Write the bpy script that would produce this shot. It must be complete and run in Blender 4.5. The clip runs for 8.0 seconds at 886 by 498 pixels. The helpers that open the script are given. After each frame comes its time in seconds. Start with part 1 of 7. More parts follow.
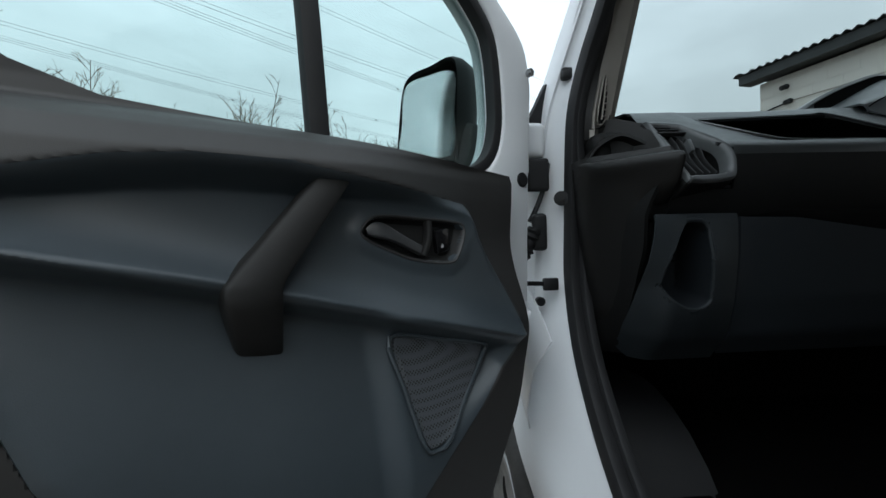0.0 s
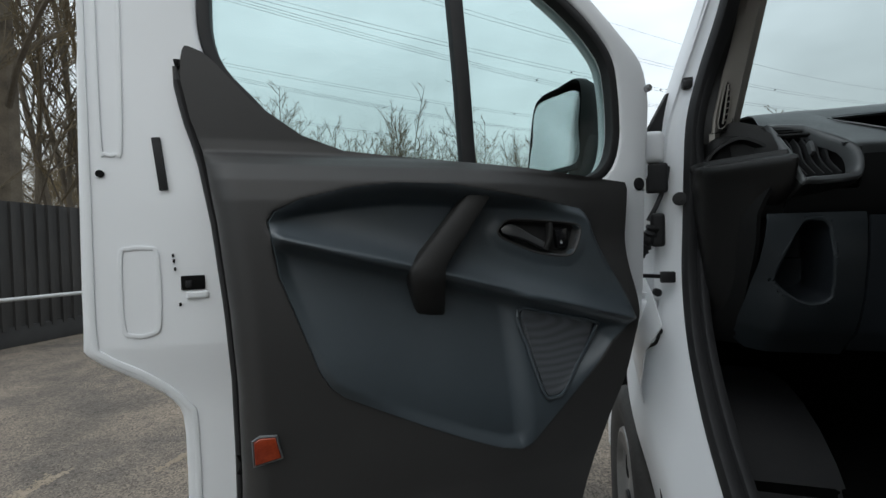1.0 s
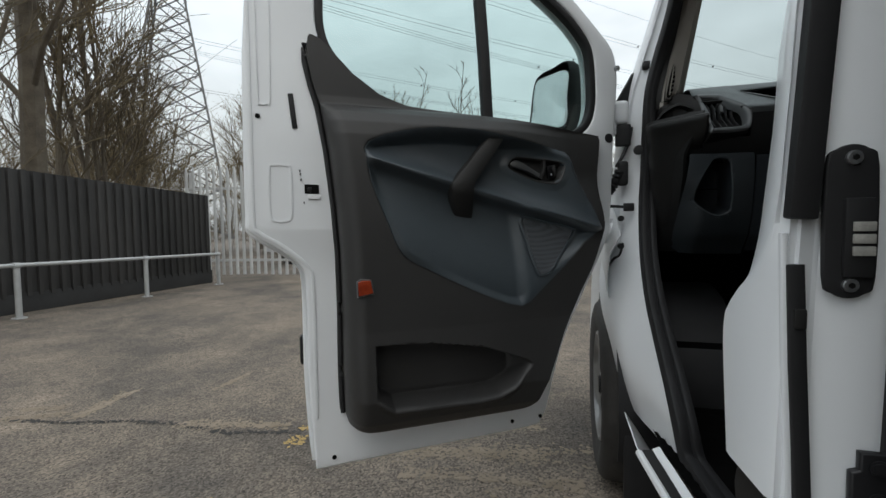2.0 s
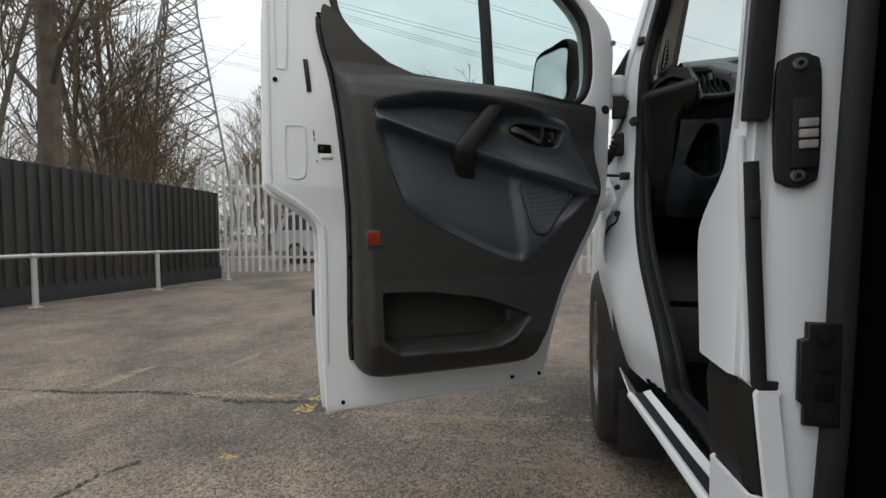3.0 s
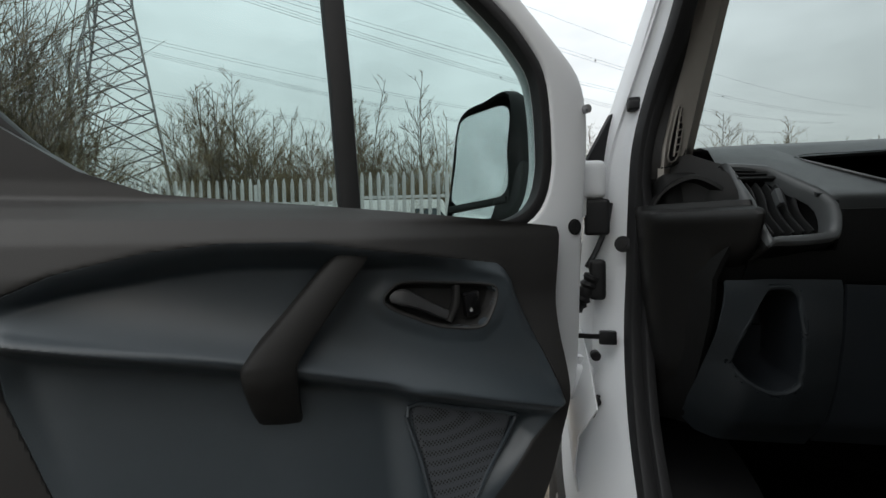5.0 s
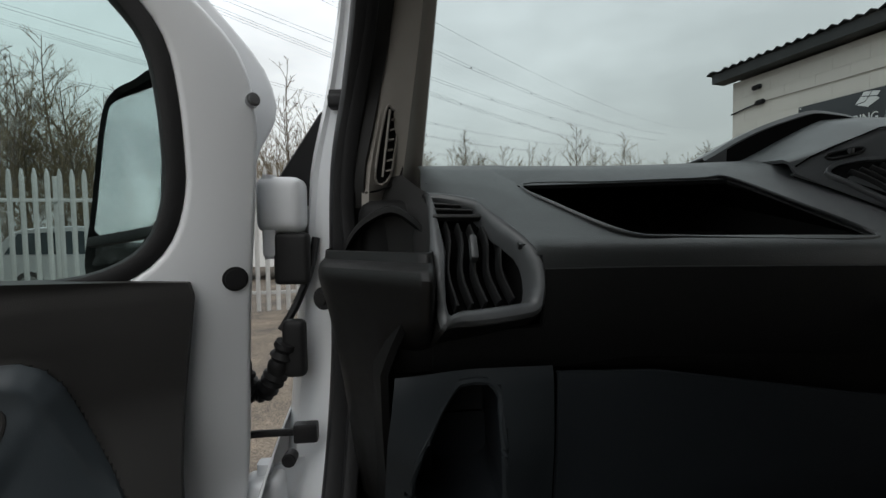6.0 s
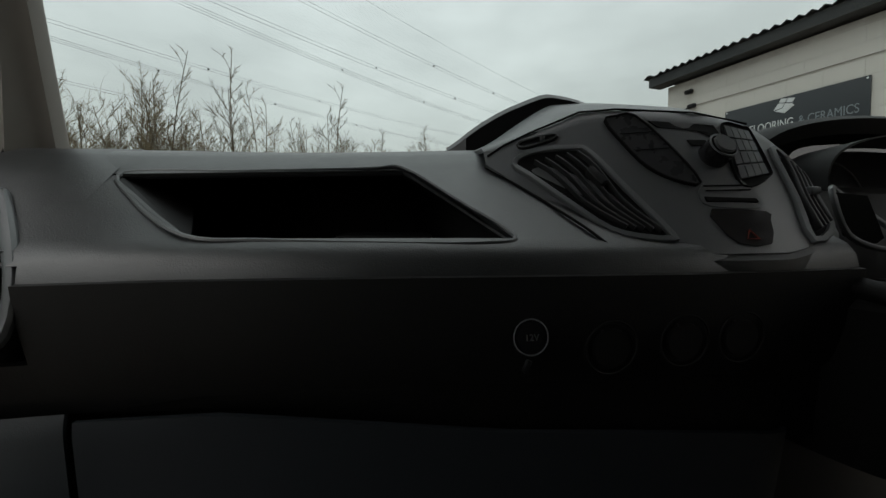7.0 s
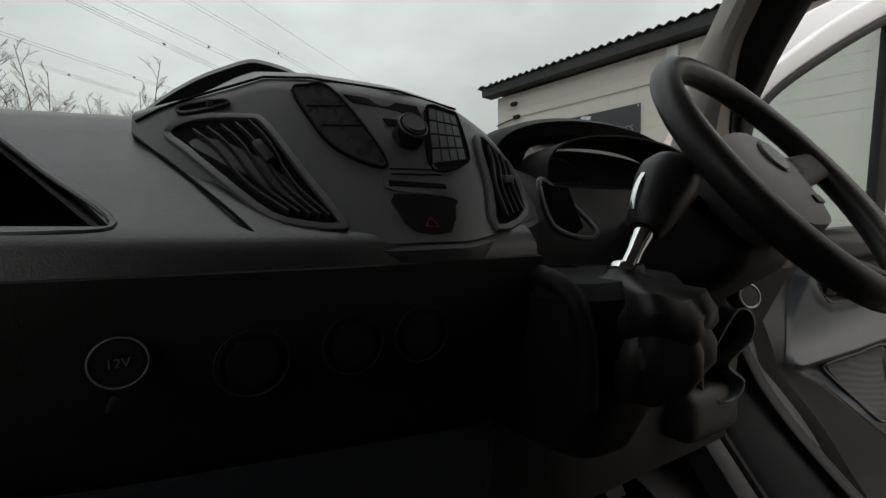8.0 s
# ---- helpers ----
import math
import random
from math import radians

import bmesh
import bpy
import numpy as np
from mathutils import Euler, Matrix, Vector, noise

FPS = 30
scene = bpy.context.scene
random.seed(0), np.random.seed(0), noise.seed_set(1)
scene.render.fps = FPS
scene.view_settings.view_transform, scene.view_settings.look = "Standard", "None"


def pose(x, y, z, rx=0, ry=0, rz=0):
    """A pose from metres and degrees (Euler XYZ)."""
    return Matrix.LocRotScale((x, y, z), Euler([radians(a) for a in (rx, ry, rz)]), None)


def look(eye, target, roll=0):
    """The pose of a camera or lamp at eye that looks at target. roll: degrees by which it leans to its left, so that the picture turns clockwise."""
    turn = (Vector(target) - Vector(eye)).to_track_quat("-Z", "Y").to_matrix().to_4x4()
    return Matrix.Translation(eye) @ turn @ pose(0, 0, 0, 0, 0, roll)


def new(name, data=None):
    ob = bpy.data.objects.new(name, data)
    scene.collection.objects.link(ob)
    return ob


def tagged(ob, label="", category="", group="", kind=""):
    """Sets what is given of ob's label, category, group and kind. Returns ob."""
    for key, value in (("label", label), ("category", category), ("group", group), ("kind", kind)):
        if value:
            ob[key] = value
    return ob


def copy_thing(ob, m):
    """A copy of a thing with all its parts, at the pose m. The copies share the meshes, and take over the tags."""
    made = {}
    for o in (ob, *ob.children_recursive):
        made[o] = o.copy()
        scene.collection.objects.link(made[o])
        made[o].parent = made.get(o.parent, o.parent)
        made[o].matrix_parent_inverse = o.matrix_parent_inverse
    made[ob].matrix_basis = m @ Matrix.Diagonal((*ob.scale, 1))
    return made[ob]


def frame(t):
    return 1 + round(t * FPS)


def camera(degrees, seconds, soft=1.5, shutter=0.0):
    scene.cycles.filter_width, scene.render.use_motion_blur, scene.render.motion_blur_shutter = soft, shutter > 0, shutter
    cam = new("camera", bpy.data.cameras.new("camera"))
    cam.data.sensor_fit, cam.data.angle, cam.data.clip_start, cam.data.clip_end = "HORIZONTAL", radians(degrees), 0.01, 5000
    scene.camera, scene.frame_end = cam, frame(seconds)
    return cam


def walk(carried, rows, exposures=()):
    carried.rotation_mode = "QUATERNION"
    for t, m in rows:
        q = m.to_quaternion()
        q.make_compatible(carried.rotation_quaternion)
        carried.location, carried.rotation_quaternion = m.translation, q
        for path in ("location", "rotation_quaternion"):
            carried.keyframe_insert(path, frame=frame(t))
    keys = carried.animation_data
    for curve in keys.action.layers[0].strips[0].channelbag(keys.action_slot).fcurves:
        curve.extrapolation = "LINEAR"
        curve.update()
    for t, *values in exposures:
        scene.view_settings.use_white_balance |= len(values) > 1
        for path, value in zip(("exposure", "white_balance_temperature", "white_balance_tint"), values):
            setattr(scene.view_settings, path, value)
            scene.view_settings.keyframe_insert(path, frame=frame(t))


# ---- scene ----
cam = camera(92.5, 8.0)
PATH = [
    (0, (-1.2027, -0.042, 1.1247), (-1.1042, 1.955, 1.091), -1.70),
    (0.5, (-1.2387, -0.043, 1.1242), (-1.6078, 1.922, 1.125), -2.01),
    (1, (-1.1698, -0.261, 1.1291), (-1.7062, 1.665, 1.0866), -1.53),
    (1.5, (-1.1456, -0.525, 1.0425), (-1.6875, 1.398, 0.9599), -0.93),
    (1.7, (-1.1481, -0.596, 1.0094), (-1.6737, 1.33, 0.9051), -0.83),
    (2.8, (-1.1228, -0.752, 0.8458), (-1.6758, 1.169, 0.768), -0.53),
    (3, (-1.1186, -0.749, 0.8278), (-1.6755, 1.171, 0.751), -0.53),
    (3.5, (-1.1203, -0.716, 0.8118), (-1.6912, 1.199, 0.7278), -0.53),
    (4, (-1.2204, -0.481, 0.9584), (-1.7912, 1.434, 0.8694), -0.73),
    (4.2, (-1.2336, -0.39, 1.0462), (-1.8014, 1.526, 0.9573), -1.03),
    (5.3, (-0.9908, 0.114, 1.2736), (-1.1728, 2.104, 1.2011), -0.90),
    (5.5, (-0.927, 0.186, 1.2915), (-0.9539, 2.185, 1.2102), -1.00),
    (6, (-0.7702, 0.284, 1.3077), (-0.599, 2.275, 1.2191), -0.90),
    (6.5, (-0.5604, 0.325, 1.3187), (-0.334, 2.31, 1.2238), -0.71),
    (7, (-0.3772, 0.345, 1.3052), (-0.0407, 2.314, 1.2059), -0.71),
    (7.5, (-0.253, 0.364, 1.297), (0.3244, 2.276, 1.201), -1.14),
    (8, (-0.193, 0.363, 1.2928), (0.7777, 2.108, 1.1783), -0.90),
]
EXPOSURES = [(0, 0.10, 5950, 5), (0.5, -0.02, 5980, 7), (1, -0.07, 6180, 7), (1.5, -0.14, 6270, 7), (3, -0.02, 6550, 10), (4, 0.08, 6480, 9), (5.5, -0.12, 6550, 9), (6.5, -0.08, 6650, 10), (7, -0.02, 6800, 9), (8, 0.10, 7000, 14)]
walk(cam, [(t, look(eye, target, roll)) for t, eye, target, roll in PATH], EXPOSURES)

# ---- daylight: an overcast sky ----
SUN_UP, SUN_ROUND = radians(48), radians(150)
world = bpy.data.worlds.new("overcast_sky")
scene.world = world
world.use_nodes = True
wn, wl = world.node_tree.nodes, world.node_tree.links
wn.clear()
w_out = wn.new("ShaderNodeOutputWorld")
w_bg = wn.new("ShaderNodeBackground")
w_sky = wn.new("ShaderNodeTexSky")
w_sky.sky_type, w_sky.sun_disc = "NISHITA", False
w_sky.sun_elevation, w_sky.sun_rotation = SUN_UP, SUN_ROUND
w_sky.air_density, w_sky.dust_density = 2.0, 6.0
w_pos = wn.new("ShaderNodeTexCoord")
w_sep = wn.new("ShaderNodeSeparateXYZ")
wl.new(w_pos.outputs["Generated"], w_sep.inputs[0])
w_ramp = wn.new("ShaderNodeValToRGB")
w_ramp.color_ramp.elements[0].position, w_ramp.color_ramp.elements[0].color = 0.0, (0.72, 0.75, 0.76, 1)
w_ramp.color_ramp.elements[1].position, w_ramp.color_ramp.elements[1].color = 1.0, (1.55, 1.62, 1.68, 1)
wl.new(w_sep.outputs["Z"], w_ramp.inputs[0])
w_map = wn.new("ShaderNodeMapping")
w_map.inputs["Scale"].default_value = (1.0, 1.0, 2.6)
wl.new(w_pos.outputs["Generated"], w_map.inputs["Vector"])
w_noise = wn.new("ShaderNodeTexNoise")
w_noise.inputs["Scale"].default_value, w_noise.inputs["Detail"].default_value = 2.3, 5
w_noise.inputs["Roughness"].default_value = 0.55
wl.new(w_map.outputs[0], w_noise.inputs["Vector"])
w_cloud = wn.new("ShaderNodeMapRange")
w_cloud.inputs["From Min"].default_value, w_cloud.inputs["From Max"].default_value = 0.35, 0.68
w_cloud.inputs["To Min"].default_value, w_cloud.inputs["To Max"].default_value = 0.80, 1.1
wl.new(w_noise.outputs[0], w_cloud.inputs["Value"])
w_mul = wn.new("ShaderNodeVectorMath")
w_mul.operation = "SCALE"
wl.new(w_ramp.outputs[0], w_mul.inputs[0])
wl.new(w_cloud.outputs[0], w_mul.inputs["Scale"])
w_mix = wn.new("ShaderNodeMixRGB")
w_mix.inputs[0].default_value = 0.02
wl.new(w_mul.outputs[0], w_mix.inputs[1])
wl.new(w_sky.outputs[0], w_mix.inputs[2])
wl.new(w_mix.outputs[0], w_bg.inputs[0])
w_bg.inputs[1].default_value = 1.0
wl.new(w_bg.outputs[0], w_out.inputs[0])

sun = new("sun", bpy.data.lights.new("sun", "SUN"))
sun.data.energy, sun.data.angle, sun.data.color = 0.55, radians(35), (1.0, 0.97, 0.93)
sun.matrix_world = look((0, 0, 30), (8, 18, 0))

# ---- materials ----
def mat(name, color, rough=0.5, metal=0.0, var=0.12, scale=8.0, grain=0.0, grain_scale=600.0, spec=0.5, coat=0.0, island=0.0, second=None, second_amount=0.5, streak=(1, 1, 1), rand=0.0, rough_var=0.07):
    """A painted, moulded or natural surface: base colour with variation at two scales, roughness variation and fine relief."""
    m = bpy.data.materials.new(name)
    m.use_nodes = True
    nt = m.node_tree
    b = nt.nodes["Principled BSDF"]
    b.inputs["Roughness"].default_value, b.inputs["Metallic"].default_value = rough, metal
    b.inputs["Specular IOR Level"].default_value = spec
    if coat:
        b.inputs["Coat Weight"].default_value, b.inputs["Coat Roughness"].default_value = coat, 0.06
    tc = nt.nodes.new("ShaderNodeTexCoord")
    mp = nt.nodes.new("ShaderNodeMapping")
    mp.inputs["Scale"].default_value = streak
    nt.links.new(tc.outputs["Object"], mp.inputs[0])
    n1 = nt.nodes.new("ShaderNodeTexNoise")
    n1.inputs["Scale"].default_value, n1.inputs["Detail"].default_value = scale, 6
    nt.links.new(mp.outputs[0], n1.inputs["Vector"])
    n2 = nt.nodes.new("ShaderNodeTexNoise")
    n2.inputs["Scale"].default_value, n2.inputs["Detail"].default_value = scale * 9, 4
    nt.links.new(mp.outputs[0], n2.inputs["Vector"])
    add = nt.nodes.new("ShaderNodeMath")
    add.operation = "MULTIPLY_ADD"
    add.inputs[1].default_value = 0.5
    nt.links.new(n2.outputs[0], add.inputs[0])
    nt.links.new(n1.outputs[0], add.inputs[2])
    ramp = nt.nodes.new("ShaderNodeMapRange")
    ramp.inputs["From Min"].default_value, ramp.inputs["From Max"].default_value = 0.45, 1.05
    nt.links.new(add.outputs[0], ramp.inputs["Value"])
    mix = nt.nodes.new("ShaderNodeMixRGB")
    other = second or color
    k = second_amount if second else 1.0
    mix.inputs[1].default_value = (*[c * (1 - var) for c in color], 1)
    mix.inputs[2].default_value = (*[(c * (1 - k) + o * k) * (1 + var) for c, o in zip(color, other)], 1)
    nt.links.new(ramp.outputs[0], mix.inputs[0])
    last = mix.outputs[0]
    if rand or island:
        src = nt.nodes.new("ShaderNodeNewGeometry").outputs["Random Per Island"] if island else nt.nodes.new("ShaderNodeObjectInfo").outputs["Random"]
        rr = nt.nodes.new("ShaderNodeMapRange")
        rr.inputs["To Min"].default_value, rr.inputs["To Max"].default_value = 1 - (rand or island), 1 + (rand or island)
        nt.links.new(src, rr.inputs["Value"])
        sc = nt.nodes.new("ShaderNodeVectorMath")
        sc.operation = "SCALE"
        nt.links.new(last, sc.inputs[0])
        nt.links.new(rr.outputs[0], sc.inputs["Scale"])
        last = sc.outputs[0]
    nt.links.new(last, b.inputs["Base Color"])
    rm = nt.nodes.new("ShaderNodeMapRange")
    rm.inputs["To Min"].default_value, rm.inputs["To Max"].default_value = max(0.02, rough - rough_var), min(1.0, rough + rough_var)
    nt.links.new(n2.outputs[0], rm.inputs["Value"])
    nt.links.new(rm.outputs[0], b.inputs["Roughness"])
    if grain:
        n3 = nt.nodes.new("ShaderNodeTexNoise")
        n3.inputs["Scale"].default_value, n3.inputs["Detail"].default_value = grain_scale, 3
        nt.links.new(tc.outputs["Object"], n3.inputs["Vector"])
        bump = nt.nodes.new("ShaderNodeBump")
        bump.inputs["Strength"].default_value, bump.inputs["Distance"].default_value = grain, 0.4 / grain_scale
        nt.links.new(n3.outputs[0], bump.inputs["Height"])
        nt.links.new(bump.outputs[0], b.inputs["Normal"])
    return m


def glass(name, tint, gloss=1.0):
    """A flat pane: it lets light straight through, tinted, and mirrors a little, more at a slant."""
    m = bpy.data.materials.new(name)
    m.use_nodes = True
    nt = m.node_tree
    nt.nodes.clear()
    out = nt.nodes.new("ShaderNodeOutputMaterial")
    tr = nt.nodes.new("ShaderNodeBsdfTransparent")
    tr.inputs[0].default_value = (*tint, 1)
    gl = nt.nodes.new("ShaderNodeBsdfGlossy")
    gl.inputs["Roughness"].default_value = 0.02
    fr = nt.nodes.new("ShaderNodeLayerWeight")
    fr.inputs[0].default_value = 0.5
    p5 = nt.nodes.new("ShaderNodeMath")
    p5.operation, p5.inputs[1].default_value = "POWER", 4.5
    nt.links.new(fr.outputs["Facing"], p5.inputs[0])
    k = nt.nodes.new("ShaderNodeMath")
    k.operation = "MULTIPLY_ADD"
    k.inputs[1].default_value, k.inputs[2].default_value = gloss, 0.03 * gloss
    mix = nt.nodes.new("ShaderNodeMixShader")
    nt.links.new(p5.outputs[0], k.inputs[0])
    nt.links.new(k.outputs[0], mix.inputs[0])
    nt.links.new(tr.outputs[0], mix.inputs[1])
    nt.links.new(gl.outputs[0], mix.inputs[2])
    nt.links.new(mix.outputs[0], out.inputs[0])
    return m


PAINT = mat("white_van_paint", (0.76, 0.78, 0.80), 0.34, var=0.004, scale=2.5, coat=0.3, rough_var=0.01)
CHARCOAL = mat("charcoal_trim_plastic", (0.0225, 0.0217, 0.0212), 0.55, var=0.14, scale=6, grain=0.35, grain_scale=900)
SLATE = mat("slate_grey_trim_plastic", (0.037, 0.047, 0.055), 0.42, spec=0.6, var=0.10, scale=5, grain=0.35, grain_scale=900)
GRABBLACK = mat("soft_black_plastic", (0.015, 0.0146, 0.0142), 0.6, spec=0.3, var=0.15, scale=9, grain=0.4, grain_scale=800)
DASH = mat("dash_grey_plastic", (0.0145, 0.0165, 0.017), 0.40, spec=1.0, var=0.12, scale=6, grain=0.5, grain_scale=700)
# black plastic parts; under the dash this near-black also holds the shade
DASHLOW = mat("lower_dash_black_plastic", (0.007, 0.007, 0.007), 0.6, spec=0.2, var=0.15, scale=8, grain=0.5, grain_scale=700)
CONSOLE = mat("console_satin_plastic", (0.080, 0.085, 0.087), 0.40, spec=1.0, var=0.08, scale=9, grain=0.2, grain_scale=900)
GLOSSBLACK = mat("gloss_black_plastic", (0.012, 0.012, 0.013), 0.18, var=0.1, scale=12)
VENTGREY = mat("satin_silver_grey_trim", (0.16, 0.165, 0.17), 0.36, metal=0.25, var=0.08, scale=14)
RUBBER = mat("black_rubber", (0.014, 0.014, 0.015), 0.6, spec=0.35, var=0.2, scale=15, grain=0.2, grain_scale=400)
# near-black that stands in for the shade inside holes, slots and joints
HOLE_SHADE = mat("dark_cavity", (0.006, 0.006, 0.006), 0.8, spec=0.1, var=0.2)
BEIGE = mat("pillar_beige_trim", (0.27, 0.25, 0.225), 0.62, var=0.07, scale=7, grain=0.3, grain_scale=900)
CHROME = mat("chrome", (0.75, 0.76, 0.78), 0.09, metal=1.0, var=0.04, scale=20)
STEEL = mat("zinc_plated_steel", (0.42, 0.43, 0.44), 0.35, metal=0.9, var=0.15, scale=20)
DARKSTEEL = mat("black_coated_steel", (0.02, 0.02, 0.022), 0.42, metal=0.4, var=0.2, scale=20)
LEATHER = mat("black_leather", (0.014, 0.0135, 0.0135), 0.42, spec=0.4, var=0.2, scale=25, grain=0.25, grain_scale=1100)
CLOTH = mat("dark_grey_seat_cloth", (0.028, 0.028, 0.03), 0.95, spec=0.15, var=0.18, scale=20, grain=0.7, grain_scale=500)
# black mat, its base set darker still to hold the footwell's shade
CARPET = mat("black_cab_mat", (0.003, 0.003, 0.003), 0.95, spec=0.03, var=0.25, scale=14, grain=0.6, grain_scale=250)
HEADLINER = mat("grey_headliner_cloth", (0.30, 0.29, 0.275), 0.9, var=0.05, scale=8, grain=0.3, grain_scale=500)
TYRE = mat("tyre_rubber", (0.022, 0.021, 0.020), 0.8, var=0.3, scale=16, grain=0.3, grain_scale=150, second=(0.045, 0.042, 0.038))
WHEELTRIM = mat("silver_wheel_trim", (0.20, 0.205, 0.21), 0.38, metal=0.5, var=0.15, scale=12, second=(0.25, 0.24, 0.22))
VENTTRIM = mat("satin_grey_vent_trim", (0.095, 0.10, 0.103), 0.4, metal=0.1, var=0.08, scale=14)
VANE = mat("dark_vent_vane_plastic", (0.020, 0.0205, 0.021), 0.45, var=0.1, scale=12)
KEYGREY = mat("radio_key_plastic", (0.066, 0.069, 0.071), 0.4, var=0.06, scale=20)
DISPLAY = mat("smoked_radio_display", (0.028, 0.029, 0.031), 0.28, var=0.08, scale=10)
# the slate trim again, darkened to paint in the shade low in the cab
SHADED_GLOVE = mat("dark_slate_glove_box_plastic", (0.017, 0.0205, 0.0245), 0.6, spec=0.25, var=0.10, scale=5, grain=0.35, grain_scale=900)
PODBLACK = mat("dash_end_plastic", (0.0065, 0.0063, 0.006), 0.5, spec=0.35, var=0.12, scale=8, grain=0.4, grain_scale=800)
WINDSCREEN = glass("windscreen_glass", (0.59, 0.650, 0.645), 0.5)
SIDEGLASS = glass("green_tinted_side_glass", (0.75, 0.83, 0.82), 0.6)
MIRROR = mat("mirror_silver", (0.86, 0.90, 0.90), 0.02, metal=1.0, var=0.01)

# ---- building helpers ----
def link(name, bm, material, parent=None, label="", smooth=True):
    me = bpy.data.meshes.new(name)
    bm.normal_update()
    bm.to_mesh(me)
    bm.free()
    if smooth:
        me.polygons.foreach_set("use_smooth", [True] * len(me.polygons))
        me.set_sharp_from_angle(angle=radians(38))
    me.materials.append(material)
    ob = new(name, me)
    if parent:
        ob.parent = parent
    if label:
        ob["label"] = label
    return ob


def part(name, bm, material, parent, label="", smooth=True):
    return link(name, bm, material, parent, label, smooth)


def thing(name, m, label, category, group="", kind=""):
    ob = new(name)
    ob.empty_display_size = 0.05
    ob.matrix_basis = m
    return tagged(ob, label, category, group, kind)


def lerp(table, x):
    xs = [r[0] for r in table]
    return float(np.interp(x, xs, [r[1] for r in table]))


def sm(a, b, x):
    t = max(0.0, min(1.0, (x - a) / (b - a)))
    return t * t * (3 - 2 * t)


def sheet(rows, close_u=False, close_v=False, bm=None):
    """Quads over a table of rows of points."""
    bm = bm or bmesh.new()
    vs = [[bm.verts.new(p) for p in r] for r in rows]
    nr, nc = len(rows), len(rows[0])
    for i in range(nr if close_v else nr - 1):
        for j in range(nc if close_u else nc - 1):
            a, b, c, d = vs[i][j], vs[i][(j + 1) % nc], vs[(i + 1) % nr][(j + 1) % nc], vs[(i + 1) % nr][j]
            if len({a, b, c, d}) == 4:
                try:
                    bm.faces.new((a, b, c, d))
                except ValueError:
                    pass
    return bm


def solid(bm, thick):
    """Gives an open sheet a back and a rim, thick metres behind its normals."""
    bmesh.ops.recalc_face_normals(bm, faces=bm.faces)
    bmesh.ops.solidify(bm, geom=bm.faces[:], thickness=thick)
    return bm


def box(cx, cy, cz, sx, sy, sz, bevel=0.0, segments=2, rot=None, bm=None):
    own = bmesh.new()
    bmesh.ops.create_cube(own, size=1)
    bmesh.ops.scale(own, vec=(sx, sy, sz), verts=own.verts)
    if bevel:
        bmesh.ops.bevel(own, geom=own.edges[:], offset=bevel, segments=segments, profile=0.6, affect="EDGES")
    m = Matrix.Translation((cx, cy, cz)) @ (rot.to_4x4() if rot else Matrix())
    own.transform(m)
    return join(bm, own)


def join(bm, own):
    if bm is None:
        return own
    me = bpy.data.meshes.new("joining")
    own.to_mesh(me)
    own.free()
    bm.from_mesh(me)
    bpy.data.meshes.remove(me)
    return bm


def smooth_path(points, steps=6, closed=False):
    """Catmull-Rom through points."""
    P = [Vector(p) for p in points]
    n = len(P)
    out = []
    for i in range(n if closed else n - 1):
        p0 = P[(i - 1) % n] if closed or i > 0 else P[0] * 2 - P[1]
        p1, p2 = P[i], P[(i + 1) % n]
        p3 = P[(i + 2) % n] if closed or i + 2 < n else P[-1] * 2 - P[-2]
        for s in range(steps):
            t = s / steps
            out.append(0.5 * ((2 * p1) + (p2 - p0) * t + (2 * p0 - 5 * p1 + 4 * p2 - p3) * t * t + (3 * p1 - p0 - 3 * p2 + p3) * t ** 3))
    if not closed:
        out.append(P[-1])
    return out


def tube(points, radius, sides=8, closed=False, squash=1.0, up=(0, 0, 1), bm=None, caps=True):
    """A round or oval bar along points; radius may be a list."""
    P = [Vector(p) for p in points]
    n = len(P)
    own = bmesh.new()
    rings = []
    for i, p in enumerate(P):
        a = P[(i - 1) % n] if closed or i > 0 else p
        b = P[(i + 1) % n] if closed or i < n - 1 else p
        d = (b - a).normalized()
        s = d.cross(Vector(up))
        if s.length < 1e-4:
            s = d.cross(Vector((1, 0, 0)))
        s.normalize()
        v = s.cross(d)
        r = radius[i] if isinstance(radius, (list, tuple)) else radius
        rings.append([own.verts.new(p + s * math.cos(2 * math.pi * k / sides) * r + v * math.sin(2 * math.pi * k / sides) * r * squash) for k in range(sides)])
    for i in range(n if closed else n - 1):
        A, B = rings[i], rings[(i + 1) % n]
        for k in range(sides):
            own.faces.new((A[k], A[(k + 1) % sides], B[(k + 1) % sides], B[k]))
    if caps and not closed:
        own.faces.new(rings[0])
        own.faces.new(rings[-1][::-1])
    bmesh.ops.recalc_face_normals(own, faces=own.faces)
    return join(bm, own)


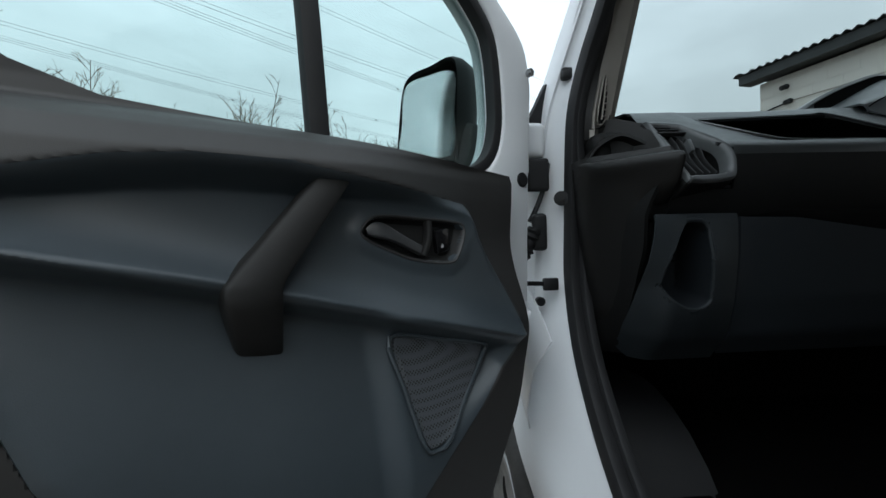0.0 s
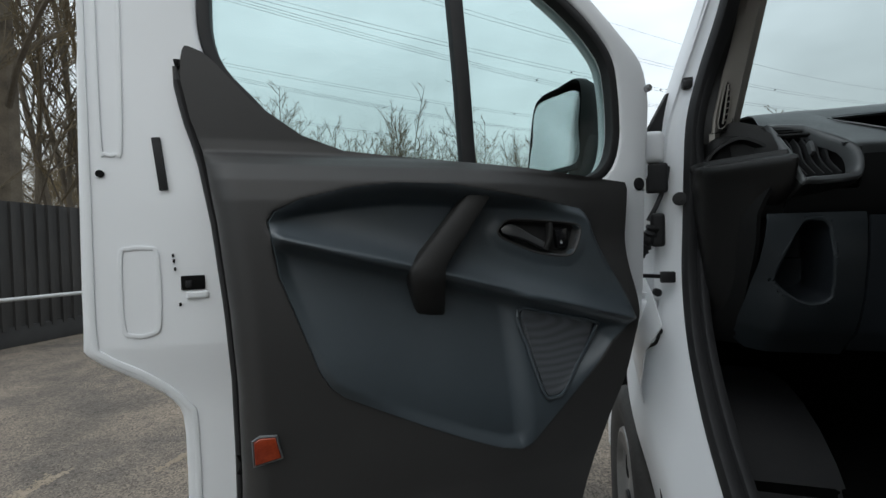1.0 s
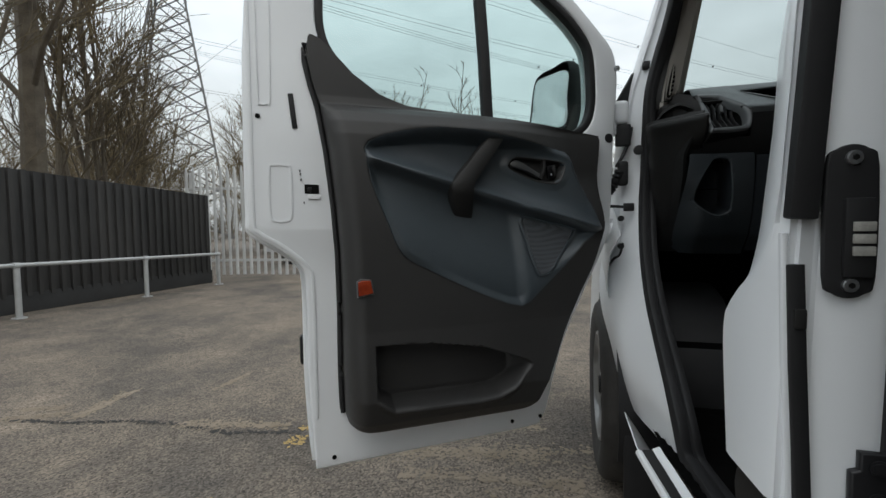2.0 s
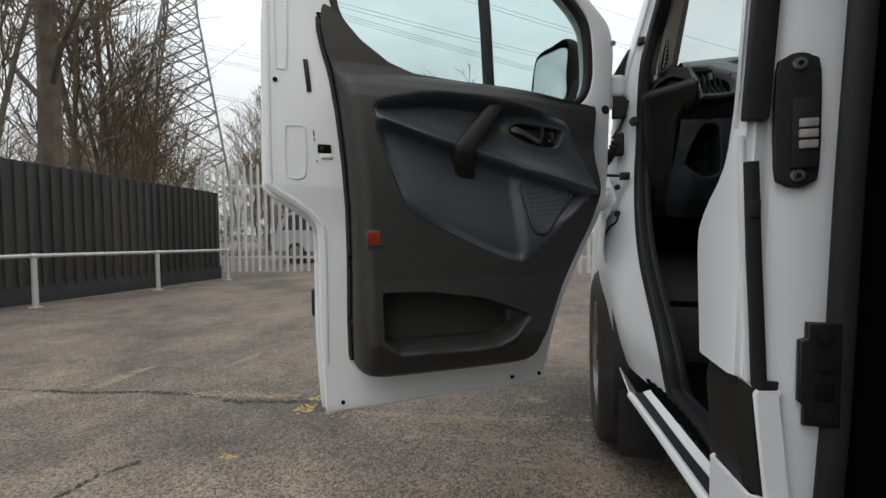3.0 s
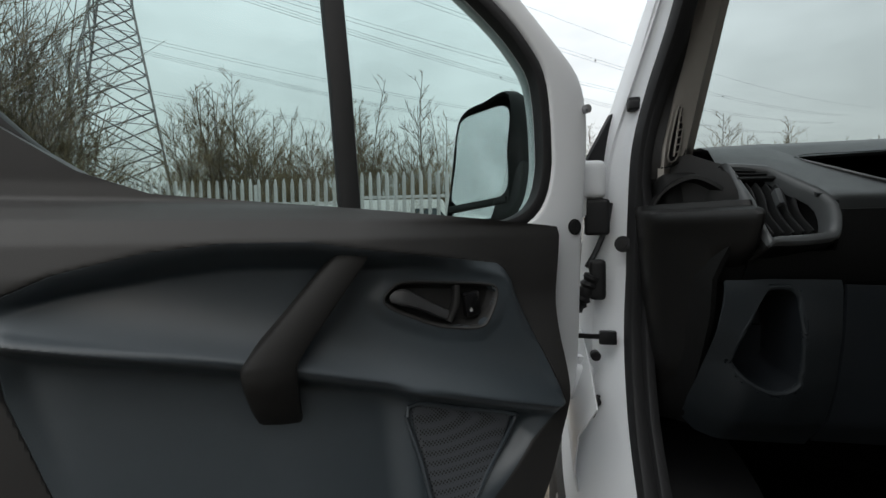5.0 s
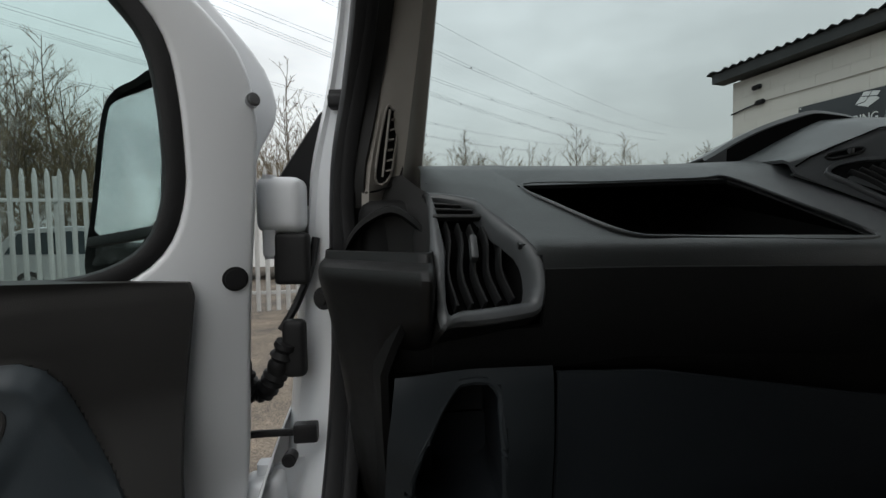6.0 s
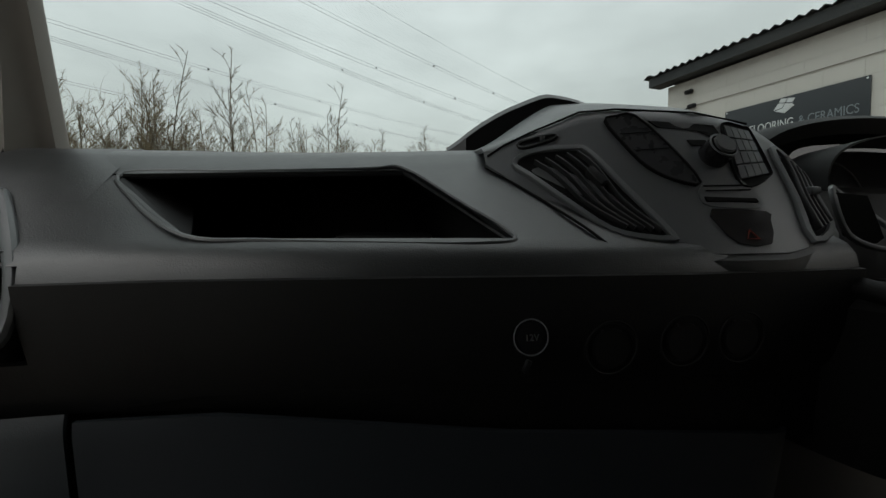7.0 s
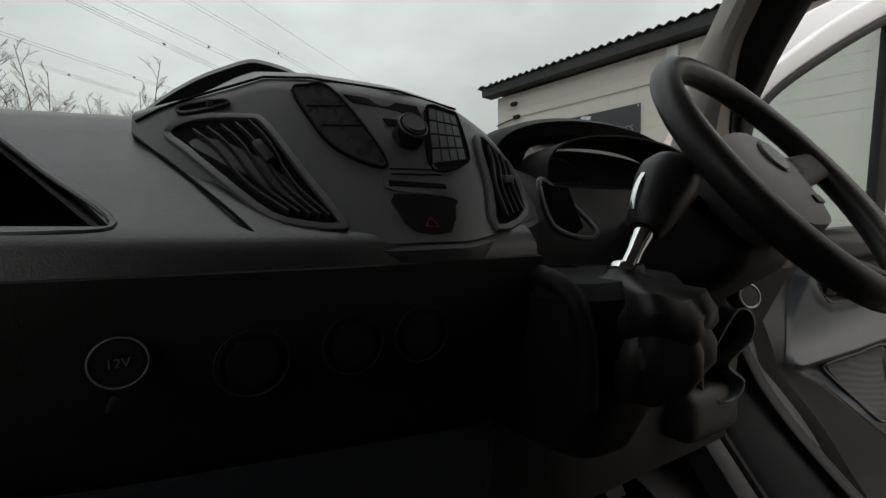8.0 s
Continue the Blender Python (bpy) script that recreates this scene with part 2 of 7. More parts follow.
def bar(points, width, depth, normal, bevel=0.25, sides=12, closed=False, bm=None):
    """A bar with a rounded rectangular section, width across and depth along normal(i)."""
    P = [Vector(p) for p in points]
    n = len(P)
    rows = []
    for i, p in enumerate(P):
        a = P[(i - 1) % n] if closed or i > 0 else p
        b = P[(i + 1) % n] if closed or i < n - 1 else p
        d = (b - a).normalized()
        nn = Vector(normal(i) if callable(normal) else normal)
        s = d.cross(nn).normalized()
        v = s.cross(d).normalized()
        w = width[i] if isinstance(width, (list, tuple)) else width
        h = depth[i] if isinstance(depth, (list, tuple)) else depth
        row = []
        for k in range(sides):
            t = 2 * math.pi * (k + 0.5) / sides
            c, q = math.cos(t), math.sin(t)
            e = 0.45
            row.append(p + s * (abs(c) ** e) * math.copysign(1, c) * w / 2 + v * (abs(q) ** e) * math.copysign(1, q) * h / 2)
        rows.append(row)
    own = sheet(rows, close_u=True, close_v=closed)
    if not closed:
        own.verts.ensure_lookup_table()
        own.faces.new([own.verts[k] for k in range(sides)])
        own.faces.new([own.verts[(n - 1) * sides + k] for k in range(sides)][::-1])
    bmesh.ops.recalc_face_normals(own, faces=own.faces)
    return join(bm, own)


def flat(loops, depth, bevel=0.0, axes=None):
    """A plate from 2D outlines (the first outer, the others holes), depth thick, with rounded rims. axes: matrix from the plate's x, y, z."""
    cu = bpy.data.curves.new("outline", "CURVE")
    cu.dimensions, cu.fill_mode, cu.extrude = "2D", "BOTH", max(0.0, depth / 2 - bevel)
    cu.bevel_depth, cu.bevel_resolution, cu.offset = bevel, 2, -bevel
    for lp in loops:
        sp = cu.splines.new("POLY")
        sp.points.add(len(lp) - 1)
        for k, q in enumerate(lp):
            sp.points[k].co = (q[0], q[1], 0, 1)
        sp.use_cyclic_u = True
    ob = bpy.data.objects.new("outline", cu)
    scene.collection.objects.link(ob)
    dg = bpy.context.evaluated_depsgraph_get()
    me = bpy.data.meshes.new_from_object(ob.evaluated_get(dg))
    bm = bmesh.new()
    bm.from_mesh(me)
    bpy.data.objects.remove(ob)
    bpy.data.curves.remove(cu)
    bpy.data.meshes.remove(me)
    bmesh.ops.remove_doubles(bm, verts=bm.verts, dist=1e-5)
    if axes:
        bm.transform(axes)
    return bm


def disc(center, axis, r, depth, sides=24, bevel=0.0, r2=None, bm=None):
    own = bmesh.new()
    bmesh.ops.create_cone(own, cap_ends=True, segments=sides, radius1=r, radius2=r if r2 is None else r2, depth=depth)
    if bevel:
        es = [e for e in own.edges if abs(e.verts[0].co.z - e.verts[1].co.z) < 1e-6]
        bmesh.ops.bevel(own, geom=es, offset=bevel, segments=2, affect="EDGES")
    own.transform(Matrix.Translation(center) @ Vector(axis).to_track_quat("Z", "Y").to_matrix().to_4x4())
    return join(bm, own)


def ring(center, axis, r, tube_r, sides=32, section=10, bm=None):
    q = Vector(axis).to_track_quat("Z", "Y").to_matrix()
    pts = [Vector(center) + q @ Vector((r * math.cos(2 * math.pi * k / sides), r * math.sin(2 * math.pi * k / sides), 0)) for k in range(sides)]
    return tube(pts, tube_r, section, closed=True, up=axis, bm=bm)


def words(text, size, m, material, name, parent=None, label="", depth=0.002):
    """Letters as a thin mesh, standing in the plate's x-y plane of m."""
    cu = bpy.data.curves.new("letters", "FONT")
    cu.body, cu.size, cu.extrude, cu.align_x, cu.align_y = text, size, depth, "CENTER", "CENTER"
    ob = bpy.data.objects.new("letters", cu)
    scene.collection.objects.link(ob)
    dg = bpy.context.evaluated_depsgraph_get()
    me = bpy.data.meshes.new_from_object(ob.evaluated_get(dg))
    bpy.data.objects.remove(ob)
    bm = bmesh.new()
    bm.from_mesh(me)
    bm.transform(m)
    return link(name, bm, material, parent, label, smooth=False)

# ---- the yard: ground, fences, building, trees, lines ----
def asphalt():
    m = mat("worn_yard_asphalt", (0.088, 0.080, 0.072), 0.9, var=0.26, scale=0.9, grain=1.0, grain_scale=120, second=(0.135, 0.115, 0.095))
    nt = m.node_tree
    b = nt.nodes["Principled BSDF"]
    base = b.inputs["Base Color"].links[0].from_socket
    tc = nt.nodes.new("ShaderNodeTexCoord")
    stones = nt.nodes.new("ShaderNodeTexVoronoi")
    stones.inputs["Scale"].default_value = 140
    nt.links.new(tc.outputs["Object"], stones.inputs["Vector"])
    hue = nt.nodes.new("ShaderNodeMapRange")
    hue.inputs["From Max"].default_value = 0.9
    hue.inputs["To Min"].default_value, hue.inputs["To Max"].default_value = 0.25, 2.1
    nt.links.new(stones.outputs["Color"], hue.inputs["Value"])
    sc = nt.nodes.new("ShaderNodeVectorMath")
    sc.operation = "SCALE"
    nt.links.new(base, sc.inputs[0])
    nt.links.new(hue.outputs[0], sc.inputs["Scale"])
    # dirt-brown and dark damp patches
    blot = nt.nodes.new("ShaderNodeTexNoise")
    blot.inputs["Scale"].default_value, blot.inputs["Detail"].default_value, blot.inputs["Roughness"].default_value = 1.1, 12, 0.66
    nt.links.new(tc.outputs["Object"], blot.inputs["Vector"])
    rp = nt.nodes.new("ShaderNodeValToRGB")
    rp.color_ramp.elements[0].position, rp.color_ramp.elements[0].color = 0.36, (0.56, 0.55, 0.54, 1)
    rp.color_ramp.elements[1].position, rp.color_ramp.elements[1].color = 0.66, (1.50, 1.38, 1.22, 1)
    nt.links.new(blot.outputs[0], rp.inputs[0])
    mu = nt.nodes.new("ShaderNodeVectorMath")
    mu.operation = "MULTIPLY"
    nt.links.new(sc.outputs[0], mu.inputs[0])
    nt.links.new(rp.outputs[0], mu.inputs[1])
    nt.links.new(mu.outputs[0], b.inputs["Base Color"])
    return m


ASPHALT = asphalt()
FENCEBLACK = mat("black_painted_steel_sheet", (0.015, 0.015, 0.016), 0.55, var=0.3, scale=3, second=(0.045, 0.042, 0.038), streak=(1, 1, 0.2), rand=0.2)
GALV = mat("galvanised_steel", (0.50, 0.51, 0.515), 0.5, metal=0.2, var=0.18, scale=9, second=(0.40, 0.40, 0.39), rand=0.12)
RAILGREY = mat("galvanised_tube", (0.42, 0.43, 0.43), 0.5, metal=0.3, var=0.15, scale=8)
CREAM = mat("cream_painted_blockwork", (0.72, 0.68, 0.63), 0.85, var=0.06, scale=0.9, grain=0.4, grain_scale=60, second=(0.67, 0.63, 0.58), rand=0.03)
MORTAR = mat("painted_mortar", (0.62, 0.585, 0.54), 0.9, var=0.15, scale=6)
ROOFDARK = mat("dark_corrugated_roof_sheet", (0.028, 0.03, 0.031), 0.6, var=0.3, scale=3)
SIGNDARK = mat("dark_grey_sign_board", (0.035, 0.04, 0.045), 0.45, var=0.08, scale=3)
SIGNWHITE = mat("white_sign_lettering", (0.75, 0.76, 0.76), 0.5, var=0.04)
SIGNGREY = mat("grey_sign_lettering", (0.23, 0.25, 0.27), 0.5, var=0.04)
BARK = mat("grey_brown_bark", (0.105, 0.085, 0.066), 0.9, var=0.3, scale=5, grain=0.8, grain_scale=40, second=(0.15, 0.13, 0.09), rand=0.3)
TWIG = mat("winter_twigs", (0.125, 0.098, 0.064), 0.9, var=0.3, scale=1.5, second=(0.19, 0.15, 0.075), rand=0.4)
CABLE = mat("dark_overhead_wire", (0.06, 0.062, 0.065), 0.6, var=0.1)
PYLON = mat("weathered_lattice_steel", (0.15, 0.155, 0.16), 0.6, metal=0.3, var=0.2, scale=1)
YELLOWPAINT = mat("worn_yellow_road_paint", (0.44, 0.30, 0.10), 0.85, var=0.3, scale=12, second=(0.20, 0.16, 0.10))
DUSTPAINT = mat("faded_buff_road_paint", (0.27, 0.215, 0.15), 0.9, var=0.35, scale=9, second=(0.13, 0.115, 0.10))


def make_ground():
    bm = bmesh.new()
    xs = list(np.arange(-12, 7.01, 0.25))
    ys = list(np.arange(-6, 9.01, 0.25))
    rows = []
    for y in ys:
        rows.append([(x, y, 0.006 * noise.noise((x * 0.8, y * 0.8, 1.3))) for x in xs])
    sheet(rows, bm=bm)
    # the far apron, butted to the yard's rim
    X0, X1, Y0, Y1, F = xs[0], xs[-1], ys[0], ys[-1], 900
    for q in (((-F, Y1), (F, Y1), (F, F), (-F, F)), ((-F, -F), (F, -F), (F, Y0), (-F, Y0)), ((-F, Y0), (X0, Y0), (X0, Y1), (-F, Y1)), ((X1, Y0), (F, Y0), (F, Y1), (X1, Y1))):
        bm.faces.new([bm.verts.new((*p, -0.012)) for p in q])
    return tagged(link("ground", bm, ASPHALT), "worn brown-grey asphalt yard with dirt and loose grit", "ground", kind="structure")


make_ground()


def ragged(points, half, seed, thick=0.004):
    """A worn painted line on the ground: many small ragged flakes along a path."""
    rnd = random.Random(seed)
    bm = bmesh.new()
    for (x0, y0), (x1, y1) in zip(points, points[1:]):
        L = math.hypot(x1 - x0, y1 - y0)
        for _ in range(int(L * half * 12000)):
            t, o = rnd.random(), rnd.gauss(0, 0.45) * half
            if noise.noise((x0 * 3 + t * L * 2.2, seed, o * 8)) < -0.12:
                continue
            x, y = x0 + (x1 - x0) * t - (y1 - y0) / L * o, y0 + (y1 - y0) * t + (x1 - x0) / L * o
            r, n = rnd.uniform(0.003, 0.011), rnd.randint(4, 6)
            a0 = rnd.random() * 6
            z = 0.0016 + 0.006 * noise.noise((x * 0.8, y * 0.8, 1.3)) + rnd.random() * 0.0006
            vs = [bm.verts.new((x + r * rnd.uniform(0.6, 1.3) * math.cos(a0 + 6.283 * k / n), y + r * rnd.uniform(0.6, 1.3) * math.sin(a0 + 6.283 * k / n), z)) for k in range(n)]
            bm.faces.new(vs)
    return bm


MARKS = (
    ([(-4.6, 0.72), (-3.99, 0.74), (-3.67, 0.95)], 0.075, DUSTPAINT, 1),
    ([(-3.57, 0.86), (-3.66, 1.30)], 0.05, DUSTPAINT, 2),
    ([(-3.16, 1.38), (-3.17, 1.84)], 0.03, DUSTPAINT, 6),
    ([(-2.98, 0.96), (-2.45, 1.07)], 0.06, DUSTPAINT, 7),
    ([(-2.42, 1.06), (-2.28, 1.09)], 0.05, YELLOWPAINT, 3),
    ([(-2.42, 0.93), (-2.26, 0.97)], 0.05, YELLOWPAINT, 4),
    ([(-2.2, 1.0), (-1.6, 1.04), (-1.0, 1.16)], 0.08, DUSTPAINT, 5),
    ([(-1.3, 1.40), (-1.0, 1.50)], 0.13, DUSTPAINT, 8),
    ([(-1.75, 0.83), (-1.05, 0.92)], 0.07, DUSTPAINT, 9),
    ([(-1.45, 0.70), (-0.95, 0.80)], 0.10, DUSTPAINT, 10),
    ([(-1.25, 2.88), (-1.18, 2.94)], 0.06, YELLOWPAINT, 11),
    ([(-2.35, 0.51), (-2.28, 0.52)], 0.02, YELLOWPAINT, 12),
    ([(-4.17, 0.82), (-3.77, 0.98)], 0.05, DUSTPAINT, 13),
    ([(-3.57, 0.88), (-3.62, 1.28)], 0.035, DUSTPAINT, 14),
    ([(-2.96, 0.97), (-2.42, 1.08)], 0.045, DUSTPAINT, 15),
    ([(-3.15, 1.37), (-3.17, 1.76)], 0.03, DUSTPAINT, 16),
)
for pts, half, m, seed in MARKS:
    tagged(link("ground_marking", ragged(pts, half, seed), m, smooth=False), "worn flaking paint line on the asphalt", "road marking", kind="structure")

# an old sealed joint and its cracks
TAR = mat("dark_crack_filler", (0.030, 0.028, 0.026), 0.85, var=0.3, scale=14)
for pts, half, seed in (([(-4.06, 0.76), (-3.77, 0.81), (-3.47, 0.86), (-3.26, 0.93), (-3.0, 0.96), (-2.65, 0.95), (-2.36, 1.03)], 0.022, 31), ([(-2.67, 0.16), (-2.66, 0.31), (-2.6, 0.41)], 0.014, 32)):
    tagged(link("ground_crack", ragged(pts, half, seed), TAR, smooth=False), "dark ragged crack across the worn asphalt", "crack", kind="structure")

# black corrugated fence along the yard
FENCE_X = -7.42


def fence_top(y):
    return 1.75 - 0.043 * (y - 2.5)


def make_black_fence():
    f = thing("metal_fence", pose(FENCE_X, 0, 0), "black corrugated steel sheet fence on a low dark plinth", "fence")
    bm = box(-0.02, -0.1, 0.12, 0.08, 11.8, 0.24, 0.01)
    part("plinth", bm, mat("dark_plinth", (0.03, 0.03, 0.03), 0.9, var=0.3, scale=3), f, "dark concrete plinth")
    y, pitch = -6.0, 0.125
    while y < 5.70:
        y1 = min(y + 0.75, 5.78)
        prof = []
        n = int(round((y1 - y) / pitch))
        for k in range(max(n, 1)):
            a = y + k * pitch
            prof += [(0.0, a), (0.0, a + 0.055), (0.03, a + 0.066), (0.03, a + 0.104), (0.0, a + 0.115)]
        prof.append((0.0, y1))
        rows = [[(px, py, z if z < 1 else fence_top(py)) for px, py in prof] for z in (0.2, 1.5)]
        part("fence_sheet", solid(sheet(rows), 0.004), FENCEBLACK, f, smooth=False)
        y = y1
    for z in (0.55, 1.3):
        part("fence_rail", box(-0.04, -0.1, z, 0.05, 11.7, 0.06, 0.004), FENCEBLACK, f)
    return f


make_black_fence()


def make_knee_rail():
    r = thing("knee_rail", pose(-7.02, 0, 0), "low galvanised tubular steel rail on round posts", "railing")
    rail = [(0, -6.2, 0.66), (0, 2.63, 0.605), (0, 4.17, 0.575), (0, 5.56, 0.55)]
    part("top_rail", tube(rail, 0.024, 12), RAILGREY, r)
    for y, z in ((-5.0, 0.65), (-3.4, 0.645), (-1.9, 0.64), (-0.4, 0.63), (1.1, 0.62), (2.63, 0.605), (4.17, 0.575), (5.54, 0.55)):
        p = part("post", tube([(0, y, 0), (0, y, z)], 0.03, 12), RAILGREY, r)
        part("clamp", disc((0, y, z - 0.005), (0, 1, 0), 0.036, 0.07, 16, 0.006), RAILGREY, p)
        part("foot_plate", disc((0, y, 0.008), (0, 0, 1), 0.07, 0.012, 16), RAILGREY, p)
    return r


make_knee_rail()


def make_palisade(x0, y0, x1, y1, height, name_label):
    L = math.hypot(x1 - x0, y1 - y0)
    f = thing("palisade_fence", pose(x0, y0, 0, 0, 0, math.degrees(math.atan2(y1 - y0, x1 - x0))), name_label, "fence", "palisade fence")
    prof = [(-0.034, 0.004), (-0.014, -0.008), (0.014, -0.008), (0.034, 0.004)]
    zs = [(0.06, 1.0), (height - 0.12, 1.0), (height - 0.03, 0.55), (height, 0.1)]
    bm = sheet([[(px * s, py, z) for px, py in prof] for z, s in zs])
    solid(bm, 0.003)
    first = part("pale", bm, GALV, f, smooth=False)
    n = int(L / 0.152)
    for k in range(1, n):
        o = new("pale", first.data)
        o.parent = f
        o.location = (k * 0.152, 0.0, 0.006 * math.sin(k * 7.1))
    for z in (0.35, height - 0.45):
        part("cross_rail", box(L / 2, 0.03, z, L, 0.045, 0.05, 0.004), GALV, f)
    for k in range(int(L / 2.75) + 1):
        part("fence_post", box(k * 2.75 + 0.07, 0.075, height / 2 - 0.05, 0.1, 0.05, height - 0.1, 0.004), GALV, f)
    return f


make_palisade(-8.6, 6.45, -4.2, 7.15, 2.28, "grey galvanised steel palisade fence with pointed pales")
make_palisade(-4.2, 7.16, 5.2, 7.95, 2.36, "grey galvanised steel palisade fence running on to the building")

# the building: painted blockwork, shallow corrugated roof with a dark verge
BC = Vector((5.29, 7.74, 0))
BD = Vector((0.21, -0.978, 0)).normalized()
BN = Vector((-0.978, -0.21, 0)).normalized()
BM = Matrix((( BD.x, 0, BN.x, BC.x), (BD.y, 0, BN.y, BC.y), (0, 1, 0, 0), (0, 0, 0, 1)))


def make_building():
    h = thing("commercial_building", Matrix(), "cream painted blockwork unit with a dark corrugated roof edge", "building")
    L, H = 15.0, 3.97
    def at(s, z, o):
        return BC + BD * s + BN * o + Vector((0, 0, z))
    core = bmesh.new()
    bmesh.ops.create_cube(core, size=1)
    core.transform(BM @ Matrix.Translation((L / 2, H / 2 - 0.1, -4.003)) @ Matrix.Diagonal((L, H + 0.1, 8, 1)))
    part("wall", core, MORTAR, h, "painted mortar between the blocks")
    # blocks: 440 x 215 with recessed joints, the course pattern half bonded
    rows = int(H / 0.2125)
    me = None
    joined = bmesh.new()
    for r in range(rows):
        s = 0.002 - (0.225 if r % 2 else 0.0)
        while s < L:
            a, b = max(s, 0.0) + 0.0006, min(s + 0.4494, L)
            if b - a > 0.04:
                z0, z1 = r * 0.2125 + 0.0, r * 0.2125 + 0.2095
                o = 0.0015 + 0.0012 * noise.noise((s, r, 0.5))
                vs = [joined.verts.new(at(*p)) for p in ((a, z0, -0.05), (b, z0, -0.05), (b, z1, -0.05), (a, z1, -0.05), (a + .002, z0 + .002, o), (b - .002, z0 + .002, o), (b - .002, z1 - .002, o), (a + .002, z1 - .002, o))]
                for q in ((4, 5, 6, 7), (0, 1, 5, 4), (1, 2, 6, 5), (2, 3, 7, 6), (3, 0, 4, 7)):
                    joined.faces.new([vs[k] for k in q])
            s += 0.45
    bmesh.ops.recalc_face_normals(joined, faces=joined.faces)
    tagged(part("blockwork", joined, CREAM, h, "cream painted concrete blocks", smooth=False), kind="stuff")
    # verge: soffit board, fascia and corrugated sheet ends
    roof = part("roof", solid(sheet([[at(s, H + 0.16 + (0.045 if int(s / 0.075) % 2 else 0.0), o) for s in np.arange(-0.3, L, 0.075)] for o in (0.30, -8.0)]), 0.012), ROOFDARK, h, "dark corrugated roof sheets", smooth=False)
    fb = bmesh.new()
    bmesh.ops.create_cube(fb, size=1)
    fb.transform(BM @ Matrix.Translation((L / 2 - 0.12, H + 0.07, 0.10)) @ Matrix.Diagonal((L + 0.2, 0.17, 0.30, 1)))
    part("fascia", fb, ROOFDARK, h, "black verge board")
    return h


make_building()


def wall_pose(s, z, off):
    return BM @ Matrix.Translation((s, z, off))


def letters_in(text, x0, x1, y0, y1, z, material, parent, label):
    """Lettering stretched to fill a box on a board."""
    ob = words(text, 1.0, Matrix(), material, "lettering", parent, label, 0.002)
    co = [v.co.copy() for v in ob.data.vertices]
    a0, a1 = min(c.x for c in co), max(c.x for c in co)
    b0, b1 = min(c.y for c in co), max(c.y for c in co)
    for v in ob.data.vertices:
        v.co = (x0 + (v.co.x - a0) / (a1 - a0) * (x1 - x0), y0 + (v.co.y - b0) / (b1 - b0) * (y1 - y0), z + v.co.z)
    return ob


def make_sign():
    g = thing("sign_board", wall_pose(2.07, 2.77, 0.02), "dark grey sign board with white emblem on the building", "sign")
    part("board", box(0, 0, 0, 1.86, 0.80, 0.03, 0.004), SIGNDARK, g)
    for loop in ([(-0.085, 0.335), (-0.055, 0.385), (0.03, 0.372), (-0.005, 0.318)], [(0.04, 0.372), (0.125, 0.352), (0.095, 0.296), (0.008, 0.315)], [(-0.155, 0.235), (-0.09, 0.325), (-0.012, 0.305), (-0.045, 0.250)], [(-0.035, 0.245), (0.0, 0.302), (0.085, 0.285), (0.120, 0.250), (-0.01, 0.165), (-0.14, 0.222), (-0.05, 0.238)]):
        part("emblem", flat([loop], 0.006, 0, Matrix.Translation((-0.03, 0, 0.02))), SIGNWHITE, g, "white tile-shaped emblem", smooth=False)
    letters_in("THE FLOORING", -0.79, 0.075, -0.042, 0.081, 0.0175, SIGNWHITE, g, "white lettering")
    letters_in("& CERAMICS", 0.145, 0.825, -0.042, 0.081, 0.0175, SIGNGREY, g, "grey lettering")
    for x, y in ((-0.9, 0.37), (0.9, 0.37), (-0.9, -0.37), (0.9, -0.37)):
        part("screw", disc((x, y, 0.016), (0, 0, 1), 0.012, 0.004, 12), SIGNWHITE, g)
    return g


make_sign()


def make_alarm():
    g = thing("alarm_box", wall_pose(3.49, 3.75, 0.05), "white alarm bell box with a blue strip on the building wall", "alarm box")
    part("housing", box(0, 0, 0, 0.16, 0.26, 0.08, 0.012), mat("white_alarm_plastic", (0.72, 0.72, 0.70), 0.4, var=0.06), g)
    part("strip", box(0, -0.09, 0.042, 0.13, 0.045, 0.006, 0.002), mat("blue_label", (0.10, 0.16, 0.32), 0.4), g, "blue lower strip")
    for z in (0.07, 0.03, -0.01):
        part("bar", box(0, z, 0.042, 0.09, 0.012, 0.004), mat("pale_grey_print", (0.45, 0.46, 0.48), 0.5), g)
    return g


make_alarm()


def make_wall_camera(s, z, cable):
    g = thing("wall_camera" if not cable else "wall_light", wall_pose(s, z, 0.03), "small dark wall fitting on the cream blockwork", "camera" if not cable else "light")
    part("base", disc((0, 0, 0), (0, 0, 1), 0.045, 0.04, 16, 0.006), DARKSTEEL, g)
    part("head", disc((-0.02, -0.02, 0.06), (-0.5, -0.4, 1), 0.042, 0.09, 16, 0.012), DARKSTEEL, g)
    return g


make_wall_camera(0.5, 3.71, False)
make_wall_camera(0.56, 3.44, True)
w = link("wall_cable", tube([BM @ Vector((0.0, 3.35, 0.03)), BM @ Vector((0.28, 3.40, 0.03)), BM @ Vector((0.55, 3.43, 0.03))], 0.014, 8), DARKSTEEL)
tagged(w, "dark conduit along the cream wall", "cable")
w = link("wall_cable", tube([BM @ Vector((0.6, 3.44, 0.012)), BM @ Vector((1.6, 3.43, 0.012)), BM @ Vector((3.2, 3.43, 0.012))], 0.006, 6), mat("painted_cable", (0.30, 0.27, 0.23), 0.7))
tagged(w, "thin painted cable along the cream wall", "cable")


